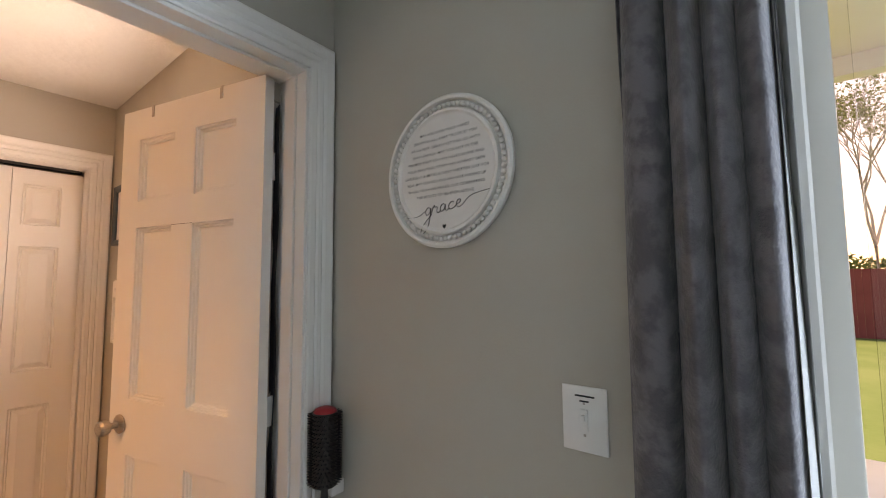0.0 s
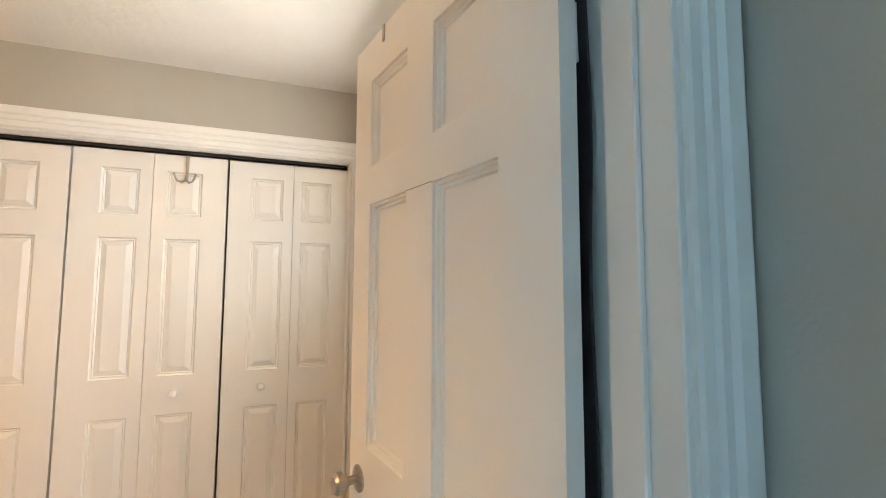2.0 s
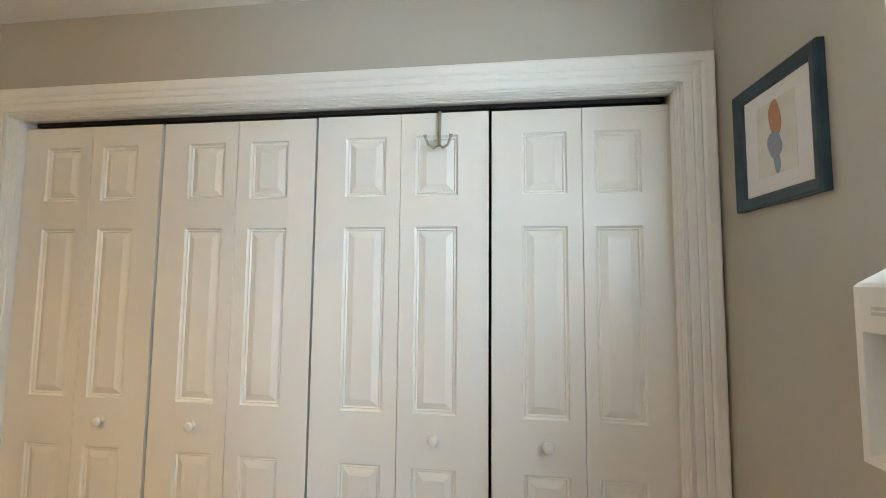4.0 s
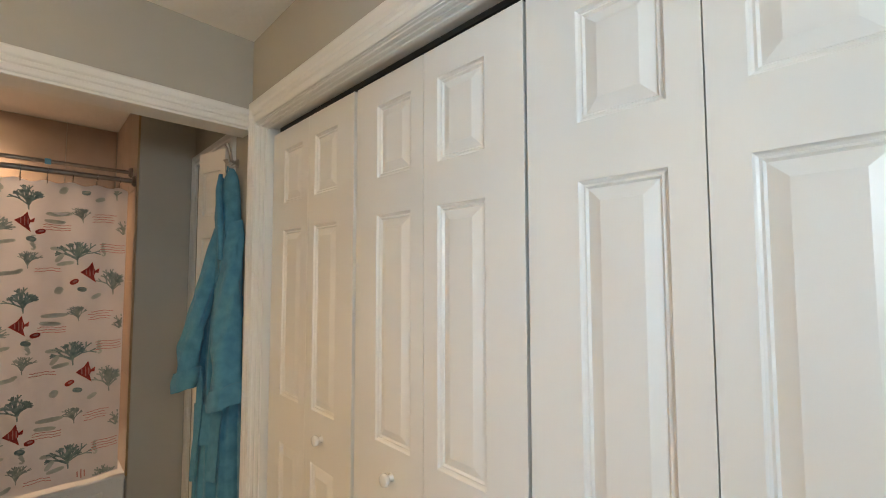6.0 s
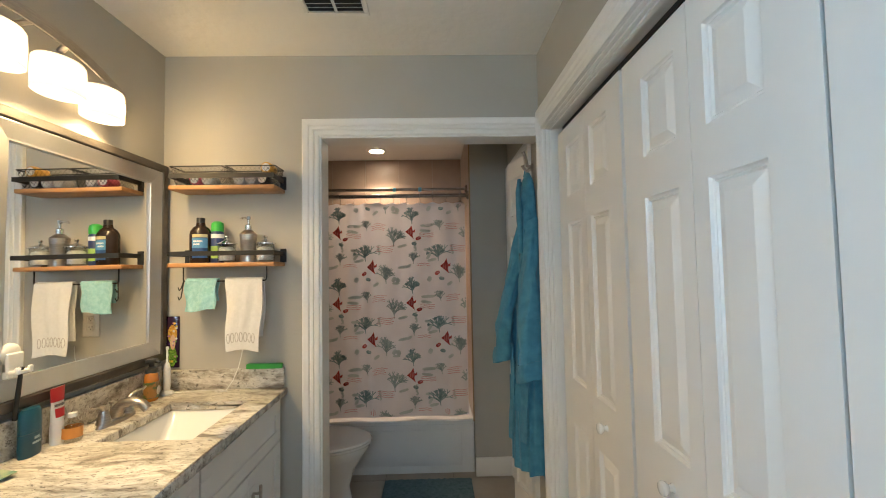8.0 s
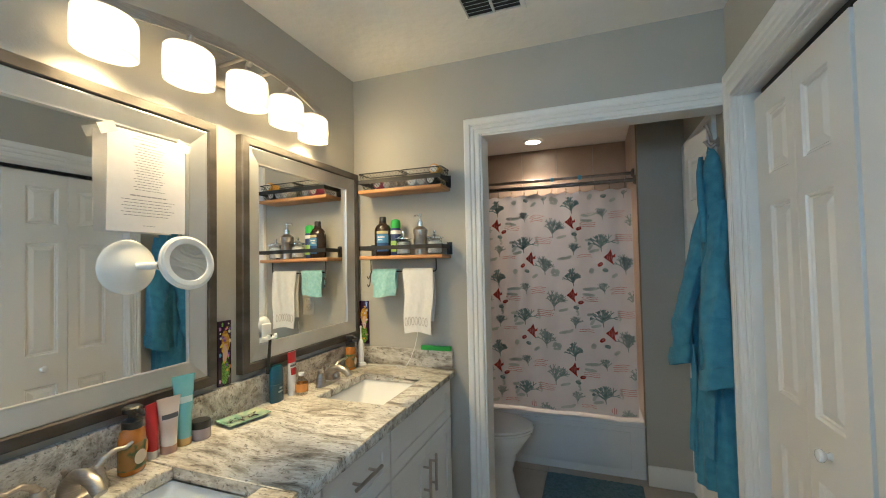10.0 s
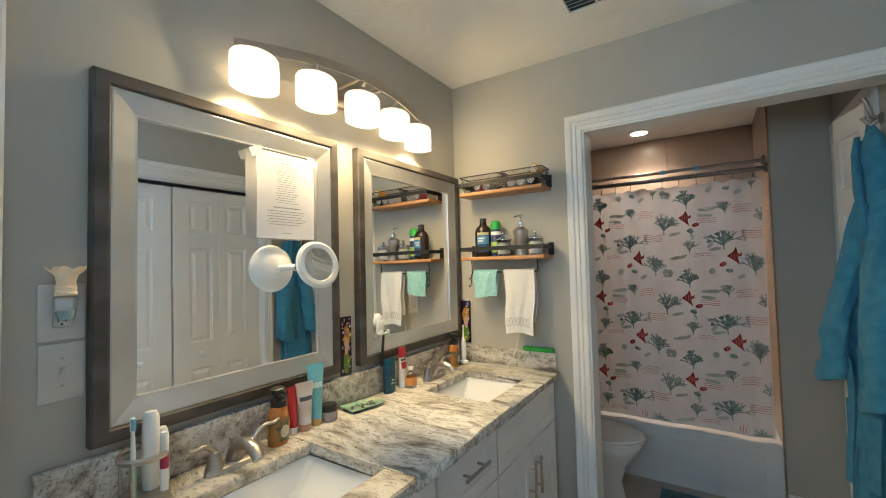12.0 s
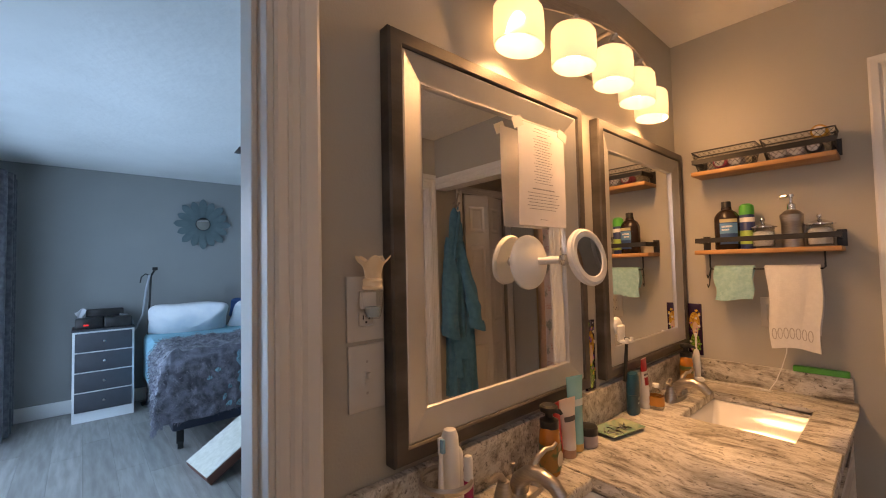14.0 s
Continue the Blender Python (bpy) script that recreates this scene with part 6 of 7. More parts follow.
# robe on its wall hook
rh = thing("robe_hook", (-0.215, 1.775, 1.93), "brushed nickel double wall hook", "hook")
b = bmesh.new()
lathe(b, [(0.022, 0), (0.022, 0.004), (0.012, 0.012), (0, 0.013)], m=aimed((-0.215, 1.7745, 1.935), (0, -1, 0)), seg=20)
part("rose", b, NICKEL, rh)
b = bmesh.new()
tube(b, [(-0.215, 1.765, 1.938), (-0.217, 1.748, 1.945), (-0.222, 1.745, 1.975), (-0.226, 1.735, 2.01), (-0.227, 1.728, 2.022)], [0.008, 0.008, 0.0075, 0.007, 0.011], 10)
part("upper_prong", b, NICKEL, rh)
b = bmesh.new()
tube(b, [(-0.215, 1.765, 1.93), (-0.218, 1.748, 1.915), (-0.222, 1.742, 1.917), (-0.225, 1.728, 1.938), (-0.225, 1.725, 1.948)], [0.008, 0.008, 0.0075, 0.007, 0.011], 10)
part("lower_prong", b, NICKEL, rh)

ro = thing("bathrobe", (-0.18, 1.72, 0.34), "turquoise hooded terry bathrobe hanging from the wall hook", "bathrobe")
PROF = [(1.898, 0.010, 0.008), (1.880, 0.022, 0.014), (1.86, 0.034, 0.022), (1.80, 0.044, 0.028), (1.70, 0.054, 0.032), (1.58, 0.066, 0.036), (1.45, 0.082, 0.040), (1.30, 0.096, 0.044), (1.10, 0.108, 0.048), (0.85, 0.118, 0.050), (0.60, 0.126, 0.052), (0.50, 0.130, 0.054), (0.400, 0.134, 0.054)]
RO, RE, RN = Vector((-0.178, 1.738, 0)), Vector((0.88, 0.475, 0)), Vector((0.475, -0.88, 0))
def robe_place(a, d, z):
    """a along the robe's width, d out towards the room."""
    p = RO + RE * a + RN * d + Vector((0, 0, z))
    p.x, p.y = min(p.x, -0.02), min(p.y, 1.771)
    return p
def robe_at(z):
    for (z0, a0, b0), (z1, a1, b1) in zip(PROF, PROF[1:]):
        if z0 >= z >= z1:
            k = (z0 - z) / (z0 - z1)
            return a0 + (a1 - a0) * k, b0 + (b1 - b0) * k
    return PROF[-1][1:]
def robe(u, v):
    z = 1.898 - v * (1.898 - 0.400)
    a, bb = robe_at(z)
    g = 2 * math.pi * u
    low = max(0.0, min(1.0, (1.50 - z) / 0.5))
    fold = 1 + low * (0.30 * math.sin(7 * g + 1.2 * z) + 0.16 * math.sin(13 * g - 2 * z) + 0.05 * math.sin(23 * g + z)) + 0.03 * math.sin(5 * g + 6 * z)
    off = -0.020 * min(1, (1.898 - z) / 1.2)
    return robe_place(off + a * math.cos(g) * (1 + 0.2 * (fold - 1)), bb * math.sin(g) * fold, z + 0.010 * math.sin(3 * g) * low)
part("body", sheet(bmesh.new(), 120, 90, robe, 0.004), ROBE, ro)
def sleeve(pts, w, flat, seed):
    def f(u, v):
        n = len(pts) - 1
        k = min(int(v * n), n - 1)
        s = v * n - k
        s2 = s * s * (3 - 2 * s) * 0.5 + s * 0.5
        p = Vector(pts[k]).lerp(Vector(pts[k + 1]), s2)
        ww = w[k] + (w[k + 1] - w[k]) * s
        g = 2 * math.pi * u
        r = 1 + 0.10 * math.sin(3 * g + 9 * v + seed) + 0.07 * math.sin(5 * g - 16 * v) + 0.05 * math.sin(30 * v + 2 * g)
        return robe_place(p.x + ww * math.cos(g) * r, p.y + ww * flat * math.sin(g) * r, p.z + 0.02 * math.cos(g))
    return sheet(bmesh.new(), 36, 60, f, 0.004)
part("sleeve", sleeve([(-0.030, 0.015, 1.64), (-0.070, 0.058, 1.36), (-0.108, 0.084, 1.14), (-0.142, 0.078, 0.925)], [0.036, 0.050, 0.056, 0.052], 0.60, 0.4), ROBE, ro)
part("sleeve", sleeve([(0.035, 0.015, 1.64), (0.068, 0.066, 1.38), (0.086, 0.092, 1.14), (0.086, 0.096, 0.875)], [0.042, 0.058, 0.066, 0.064], 0.60, 2.0), ROBE, ro)
def cuff(c, w):
    """A turned-back cuff round the end of a sleeve."""
    def f(u, v):
        g = 2 * math.pi * u
        r = w * (1.0 + 0.06 * math.sin(3 * g) + 0.05 * math.sin(5 * g)) + 0.008 * math.sin(math.pi * v)
        return robe_place(c[0] + 0.012 * v + r * math.cos(g), c[1] + 0.62 * r * math.sin(g), c[2] + 0.085 * v + 0.02 * math.cos(g))
    return sheet(bmesh.new(), 36, 8, f, 0.006)
part("cuff", cuff((-0.142, 0.078, 0.918), 0.054), ROBE, ro, "turned-back cuff")
part("cuff", cuff((0.086, 0.096, 0.866), 0.066), ROBE, ro, "turned-back cuff")
def hood(u, v):
    g = math.pi * (0.02 + 0.96 * u)
    z = 1.876 - 0.36 * v - 0.045 * math.sin(g)
    r = 0.026 + 0.040 * v + 0.006 * math.sin(9 * v + 4 * u)
    dent = 0.020 * math.exp(-((u - 0.42 - 0.1 * v) / 0.07) ** 2) * (0.4 + v)
    return robe_place(-0.012 + r * math.cos(g) * 1.15 + 0.012 * v, 0.012 + r * 0.66 * math.sin(g) - dent - 0.010 * math.sin(7 * v + 3 * u), z)
part("hood", sheet(bmesh.new(), 48, 30, hood, 0.007), ROBE, ro, "folded hood")
b = bmesh.new()
tube(b, [robe_place(*c) for c in ((-0.036, 0.026, 1.868), (-0.030, 0.040, 1.80), (-0.012, 0.054, 1.71), (0.012, 0.066, 1.60), (0.022, 0.072, 1.48), (0.016, 0.076, 1.36), (0.004, 0.078, 1.22))], [0.008, 0.013, 0.014, 0.014, 0.013, 0.012, 0.008], 12)
part("collar_roll", b, ROBE, ro, "rolled edge of hood and collar")
def lapel(u, v):
    z = 1.60 - 1.05 * v
    a, bb = robe_at(z)
    return robe_place(-0.02 + 0.05 * u + 0.03 * math.sin(3 * v), bb * 1.12 + 0.012 + 0.006 * math.sin(9 * v), z)
part("lapel", sheet(bmesh.new(), 6, 40, lapel, 0.008), ROBE, ro, "long collar band")
def belt(u, v):
    z = 1.02 - 0.48 * v
    a, bb = robe_at(z)
    return robe_place(-0.075 + 0.028 * (u - 0.5) + 0.012 * math.sin(5 * v), bb * 1.18 + 0.014, z)
part("belt_end", sheet(bmesh.new(), 3, 30, belt, 0.006), ROBE, ro, "hanging belt end")
b = bmesh.new()
tube(b, [(-0.217, 1.728, 1.885), (-0.222, 1.737, 1.924), (-0.223, 1.742, 1.925), (-0.218, 1.740, 1.885)], 0.0035, 6)
part("hanging_loop", b, ROBE, ro)
def pocket(u, v):
    z = 0.86 - 0.17 * v
    a, bb = robe_at(z)
    return robe_place(-0.10 + 0.11 * u, bb * 1.10 + 0.008 + 0.004 * math.sin(5 * u), z)
part("pocket", sheet(bmesh.new(), 8, 8, pocket, 0.005), ROBE, ro, "patch pocket")

# ---- bath east wall: window, air conditioner, picture ----
win = thing("window_bath", (EAST + 0.08, 0.75, 1.15), "white-framed window above the air conditioner", "window")
tagged(win, kind="structure")
for nm, y0, y1, z0, z1 in (("window_frame", 0.36, 0.39, 1.15, 2.035), ("window_frame", 1.165, 1.195, 1.15, 2.035), ("window_frame", 0.39, 1.165, 2.0, 2.035), ("window_frame", 0.39, 1.165, 1.15, 1.19)):
    part(nm, boxed(EAST + 0.05, EAST + 0.10, y0, y1, z0, z1, 0.003), TRIM, win)
pn = part("pane", boxed(EAST + 0.070, EAST + 0.074, 0.391, 1.164, 1.47, 1.999), GLASS, win, smooth=False)
pn.visible_shadow = False
part("filler_panel", boxed(EAST + 0.066, EAST + 0.078, 0.391, 1.164, 1.191, 1.46), WHITEPLASTIC, win)
ac = thing("window_air_conditioner", (2.64, 0.86, 1.125), "white window air conditioner with top control strip", "air conditioner")
b = bmesh.new()
AX, AY0, AY1, AZ0, AZ1 = 2.575, 0.62, 1.146, 1.128, 1.41
sec = [(2.81, AZ0), (AX, AZ0), (AX, AZ0 + 0.012), (AX + 0.10, AZ0 + 0.03), (AX + 0.10, AZ0 + 0.195), (AX, AZ0 + 0.205), (AX, AZ1 - 0.006), (AX + 0.006, AZ1), (AX + 0.095, AZ1 + 0.05), (AX + 0.11, AZ1 + 0.053), (2.81, AZ1 + 0.053)]
lo, hi = [b.verts.new((x, AY0, z)) for x, z in sec], [b.verts.new((x, AY1 - 0.012, z)) for x, z in sec]
for k in range(len(sec)):
    b.faces.new((lo[k], lo[(k + 1) % len(sec)], hi[(k + 1) % len(sec)], hi[k]))
b.faces.new(lo)
b.faces.new(hi[::-1])
bmesh.ops.recalc_face_normals(b, faces=b.faces[:])
part("body", b, WHITEPLASTIC, ac, smooth=False)
side = [(2.81, AZ0), (AX, AZ0), (AX, AZ1 - 0.006), (AX + 0.006, AZ1), (AX + 0.095, AZ1 + 0.05), (AX + 0.11, AZ1 + 0.053), (2.81, AZ1 + 0.053)]
b = bmesh.new()
lo, hi = [b.verts.new((x, AY1 - 0.0118, z)) for x, z in side], [b.verts.new((x, AY1, z)) for x, z in side]
for k in range(len(side)):
    b.faces.new((lo[k], lo[(k + 1) % len(side)], hi[(k + 1) % len(side)], hi[k]))
b.faces.new(lo)
b.faces.new(hi[::-1])
bmesh.ops.recalc_face_normals(b, faces=b.faces[:])
part("side_panel", b, WHITEPLASTIC, ac, smooth=False)
b = bmesh.new()
for k in range(5):
    y = AY1 - 0.14 - k * 0.045
    box(b, AX - 0.0008, AX, y - 0.006, y + 0.006, AZ1 - 0.055, AZ1 - 0.043)
    box(b, AX - 0.0008, AX, y - 0.008, y + 0.008, AZ1 - 0.065, AZ1 - 0.062)
part("buttons", b, plain("grey_icons", (0.38, 0.36, 0.36)), ac, "grey control icons", smooth=False)
part("badge", text_bars(bmesh.new(), lambda u, v: Vector((AX - 0.0008, AY1 - 0.03 - u * 0.055, AZ1 - 0.05 + v * 0.014)), [(0, 1, 0, 0.4), (0, 0.6, 0.6, 0.4)], 3), plain("pale_grey_badge", (0.55, 0.55, 0.56)), ac, "pale grey badge bars", smooth=False)
part("top_grille", boxed(AX + 0.03, 2.79, AY0 + 0.04, AY1 - 0.05, AZ1 + 0.054, AZ1 + 0.057), plain("pale_blue_plastic", (0.58, 0.64, 0.70)), ac, smooth=False)

pic = thing("framed_picture", (EAST, 1.46, 1.60), "small framed print in a dark teal frame", "picture")
P0, P1, Q0, Q1 = 1.330, 1.640, 1.604, 1.938
b = bmesh.new()
rows = []
for u, d in ((0, 0.001), (0, 0.018), (0.006, 0.022), (0.022, 0.018), (0.032, 0.012), (0.034, 0.006)):
    rows.append([b.verts.new((EAST - d, y, z)) for y, z in ((P0 + u, Q0 + u), (P1 - u, Q0 + u), (P1 - u, Q1 - u), (P0 + u, Q1 - u))])
for p, q in zip(rows, rows[1:]):
    for k in range(4):
        b.faces.new((p[k], p[(k + 1) % 4], q[(k + 1) % 4], q[k]))
bmesh.ops.recalc_face_normals(b, faces=b.faces[:])
part("frame", b, material("dark_teal_frame", (0.025, 0.055, 0.075), 0.4, (0.012, 0.03, 0.045), 18.0, bump=0.1), pic)
part("mount", boxed(EAST - 0.006, EAST - 0.001, P0 + 0.03, P1 - 0.03, Q0 + 0.03, Q1 - 0.03), PAPER, pic, "cream mount", smooth=False)
part("print", boxed(EAST - 0.0068, EAST - 0.0062, P0 + 0.085, P1 - 0.085, Q0 + 0.075, Q1 - 0.07), plain("print_paper", (0.66, 0.64, 0.60)), pic, "pale print", smooth=False)
cy = (P0 + P1) / 2
for nm, yy, zz, a, bb, c in (("orange_shape", 0, 0.215, 0.022, 0.050, (0.50, 0.24, 0.12)), ("grey_shape", 0.004, 0.150, 0.026, 0.036, (0.25, 0.28, 0.34)), ("blue_shape", -0.002, 0.105, 0.012, 0.030, (0.22, 0.28, 0.38))):
    b = bmesh.new()
    b.faces.new([b.verts.new((EAST - 0.0074 - (0.0003 if nm == "grey_shape" else 0), cy + yy + a * math.cos(g) * (1 + 0.2 * math.sin(2 * g)), Q0 + zz + bb * math.sin(g))) for g in [2 * math.pi * k / 20 for k in range(20)]])
    part(nm, b, plain(nm + "_ink", c), pic, smooth=False)

# ---- bedroom ----
PD0, PD1 = -1.292, -4.15     # patio door along the east wall
wall("wall_bed_east", "y", BED_S, -0.145, BED_E, BED_E + 0.16, 0.0, BH, [(PD1, PD0, 0.02, 2.08)])
# the south wall takes a darker, greyer tone than the other walls
wall("wall_bed_south", "x", BED_W, BED_E + 0.16, BED_S - 0.12, BED_S, 0.0, BH, mat=material("grey_wall_tone", (0.29, 0.295, 0.285), 0.62, (0.275, 0.28, 0.27), 2.5, bump=0.12, bump_scale=170))
wall("wall_bed_west", "y", BED_S, -0.145, BED_W - 0.12, BED_W, 0.0, BH)
wall("wall_bed_north", "x", BED_W, -2.0, -0.145, 0.0, 0.0, BH)
solid("ceiling_bed", boxed(BED_W, BED_E + 0.16, BED_S, -0.145, BH, BH + 0.08), CEIL, "white textured bedroom ceiling", "ceiling", kind="structure")
fb = solid("floor_bed", boxed(BED_W, BED_E + 0.16, BED_S, -0.145, -0.10, -0.004), GROUT, "grey wood-look plank floor of the bedroom", "floor", kind="structure")
rnd = random.Random(21)
i = 0
x = BED_W
while x < BED_E:
    y = BED_S - rnd.uniform(0, 1.1)
    while y < -0.145:
        y0, y1 = max(y, BED_S), min(y + 1.2, -0.145)
        x1 = min(x + 0.18, BED_E + 0.01)
        if y1 - y0 > 0.02:
            b = boxed(x + 0.0008, x1 - 0.0008, y0 + 0.0008, y1 - 0.0008, -0.004, 0.0, 0.0008, 1)
            part("plank", b, OAK, fb, smooth=False)
        y += 1.2
    x += 0.18
for nm, x0, x1, y0, y1 in (("baseboard_south", BED_W, BED_E, BED_S, BED_S + 0.014), ("baseboard_north", BED_W, DOOR_W - 0.086, -0.159, -0.145), ("baseboard_east", BED_E - 0.014, BED_E, PD0 + 0.10, -0.17)):
    solid(nm, boxed(x0, x1, y0, y1, 0, 0.135, 0.004), TRIM, "white painted baseboard", "baseboard", kind="structure")

# patio door with two lights
pdr = thing("window_patio_door", (BED_E + 0.06, (PD0 + PD1) / 2, 0.02), "white sliding glass patio door", "patio door")
tagged(pdr, kind="structure")
mid = (PD0 + PD1) / 2
for k, (a, b_) in enumerate(((PD1, mid + 0.03), (mid - 0.03, PD0))):
    xo = BED_E + 0.055 + 0.04 * k
    for y0, y1, z0, z1 in ((a, a + 0.075, 0.02, 2.08), (b_ - 0.045, b_, 0.02, 2.08), (a + 0.075, b_ - 0.075, 0.02, 0.12), (a + 0.075, b_ - 0.075, 2.0, 2.08)):
        part("sash_rail", boxed(xo, xo + 0.035, y0, y1, z0, z1, 0.004), TRIM, pdr)
    p = part("pane", boxed(xo + 0.015, xo + 0.019, a + 0.07, b_ - 0.07, 0.115, 2.005), GLASS, pdr, smooth=False)
    p.visible_shadow = False
casing("trim_patio", "y", BED_E, -1, PD1, PD0, 2.08, 0.07)


def drape(name, label, y0, y1, x_mid, amp, folds, z1, tuck=0.0, seed=1):
    t = thing(name, (x_mid, (y0 + y1) / 2, 0.02), label, "curtain", "bedroom curtains")
    def f(u, v):
        z = 0.02 + v * (z1 - 0.02)
        w = (y1 - y0) * (1 - 0.16 * tuck * v)
        g = 2 * math.pi * folds * u ** 1.2 + 0.35 * math.sin(2.2 * v + seed + 5 * u) + 0.25 * math.sin(5 * v + 3 * u)
        a = amp * (0.75 + 0.25 * math.cos(2 * u * 5 + seed))
        y = y1 - u * w
        return Vector((x_mid + a - 2 * a * abs(math.sin(g / 2)) ** 0.6, y, z))
    part("cloth", sheet(bmesh.new(), 170, 30, f, 0.002), GREYCURTAIN, t, "grey jacquard cloth")
    def fl(u, v):
        p = f(0.975 + 0.025 * u, v)
        return Vector((p.x - 0.004 + 0.006 * u, p.y - 0.004 - 0.007 * u, p.z))
    part("lining", sheet(bmesh.new(), 6, 20, fl, 0.001), LINER, t, "pale lining edge")
    return t


drape("curtain_near", "floor-length grey patterned drape beside the patio door", -1.268, -1.040, 2.758, 0.038, 4.0, 2.30, 0.22, 1.2)
drape("curtain_far", "floor-length grey patterned drape at the far end", -4.85, -4.25, 2.610, 0.07, 6.0, 2.30, 0.0, 2.0)
cr = thing("drapery_rod", (2.75, -2.9, 2.31), "dark metal drapery rod over the patio door", "curtain rod")
b = bmesh.new()
tube(b, [(2.750, -4.88, 2.318), (2.750, -2.9, 2.318), (2.750, -0.98, 2.318)], 0.011, 10)
part("rod", b, BLACK, cr)
for y in (-4.8, -2.8, -1.0):
    b = bmesh.new()
    tube(b, [(2.750, y, 2.307), (2.822, y, 2.300)], 0.007, 8)
    part("bracket", b, BLACK, cr)

# ---- round plaque on the bedroom wall ----
pl = thing("wall_plaque", (BED_E, -0.614, 1.672), "round white beaded wooden plaque with printed verse", "wall plaque")
PC = Vector((BED_E, -0.614, 1.672))
PR = 0.193
def plq(u, v, d=0.0):
    """A place on the plaque's face: u to the reader's right, v up, in metres from its middle."""
    return PC + Vector((-0.016 - d, -u, v))
PM = Matrix.Translation(PC) @ Matrix.Rotation(radians(-90), 4, "Y")
b = bmesh.new()
lathe(b, [(0, 0.0005), (PR - 0.004, 0.0005), (PR, 0.006), (PR, 0.018), (PR - 0.006, 0.023), (PR - 0.012, 0.021), (PR - 0.014, 0.007), (PR - 0.034, 0.007), (PR - 0.036, 0.021), (PR - 0.042, 0.022), (PR - 0.048, 0.0162), (0, 0.016)], m=PM, seg=96)
CHALK = material("chalk_white_paint", (0.82, 0.80, 0.77), 0.6, (0.77, 0.75, 0.72), 14.0, bump=0.15, bump_scale=80)
part("board", b, CHALK, pl)
for k in range(72):
    g = 2 * math.pi * k / 72
    b = bmesh.new()
    bmesh.ops.create_icosphere(b, subdivisions=2, radius=0.0068)
    b.transform(PM @ Matrix.Translation(((PR - 0.024) * math.cos(g), (PR - 0.024) * math.sin(g), 0.0135)))
    part("bead", b, CHALK, pl)
BLACKINK = material("black_ink", (0.03, 0.03, 0.03), 0.8)
VERSE = ["MAY YOU OPEN YOUR HANDS", "DROPPING ALL THAT TROUBLES YOU", "AT HIS FEET. GENTLY LETTING GO WITH", "EACH EXHALE. MAY YOU REST IN THE", "PROMISE THAT YOU ARE NEVER ALONE AND", "YOUR BEAUTIFUL STORY HAS ALREADY BEEN", "CAREFULLY & METICULOUSLY WRITTEN JUST FOR", "YOU. MAY YOU END THIS DAY NOT ADDING UP", "WHERE YOU HAVE FAILED, BUT CELEBRATING", "THE BEAUTY OF HIS EVERLASTING"]
def lettering(b, txt, size, u, v, width):
    """Adds one centred line of thin, widely spaced capitals to b."""
    cu = bpy.data.curves.new("lettering", "FONT")
    cu.body, cu.size, cu.align_x, cu.offset, cu.space_character = txt, size, "CENTER", 0.00004, 1.14
    ob = bpy.data.objects.new("lettering", cu)
    scene.collection.objects.link(ob)
    dg = bpy.context.evaluated_depsgraph_get()
    me = bpy.data.meshes.new_from_object(ob.evaluated_get(dg))
    bpy.data.objects.remove(ob)
    xs = [w.co.x for w in me.vertices]
    k = width / (max(xs) - min(xs))
    for w in me.vertices:
        w.co = plq(u + w.co.x * k, v + w.co.y, 0.0012)
    b.from_mesh(me)
verse = bmesh.new()
for j, line in enumerate(VERSE):
    lettering(verse, line, 0.0104, 0.0, 0.100 - 0.0180 * j, 1.04 * (0.150, 0.190, 0.208, 0.196, 0.228, 0.232, 0.252, 0.236, 0.230, 0.172)[j])
tagged(part("verse", verse, BLACKINK, pl, "small black capitals", smooth=False), kind="stuff")
b = bmesh.new()
def swash(pts, w=0.0010, n=5):
    """A pen line through points, rounded between them."""
    P = [Vector(p) for p in pts]
    out = []
    for k in range(len(P) - 1):
        a, c, d, e = P[max(k - 1, 0)], P[k], P[k + 1], P[min(k + 2, len(P) - 1)]
        for j in range(n):
            t = j / n
            out.append(0.5 * (2 * c + (d - a) * t + (2 * a - 5 * c + 4 * d - e) * t * t + (3 * c - a - 3 * d + e) * t ** 3))
    out.append(P[-1])
    tube(b, [plq(q.x, q.y, 0.0016) for q in out], w, 5)
UX, UY = 0.0172, 0.0178
def glyph(x, pts, w=0.0009):
    swash([(x + a * UX, -0.100 + (x * 0.12) + c * UY) for a, c in pts], w)
glyph(-0.060, [(1.0, 0.9), (0.5, 1.1), (0.05, 0.6), (0.2, 0.05), (0.7, 0.2), (1.0, 0.9), (0.85, -0.4), (0.3, -1.9), (-0.6, -2.6), (-0.9, -2.2), (-0.2, -1.1), (1.2, 0.1)])
glyph(-0.040, [(0.0, 0.1), (0.3, 0.9), (0.55, 1.15), (0.6, 0.9), (1.05, 0.9), (1.0, 0.3), (1.25, 0.05), (1.6, 0.3)])
glyph(-0.013, [(1.0, 0.85), (0.5, 1.05), (0.05, 0.5), (0.25, 0.0), (0.75, 0.25), (1.0, 0.9), (0.98, 0.2), (1.3, 0.05), (1.6, 0.35)])
glyph(0.013, [(1.0, 0.85), (0.6, 1.05), (0.1, 0.55), (0.3, 0.0), (0.9, 0.1), (1.4, 0.5)])
glyph(0.036, [(0.1, 0.4), (0.7, 0.6), (0.8, 0.95), (0.45, 1.05), (0.1, 0.5), (0.4, 0.0), (1.0, 0.15), (1.7, 0.75)])
part("large_word", b, BLACKINK, pl, "large thin script word")
b = bmesh.new()
swash([(-0.134, -0.108), (-0.105, -0.109), (-0.080, -0.106), (-0.058, -0.094)], 0.0008)
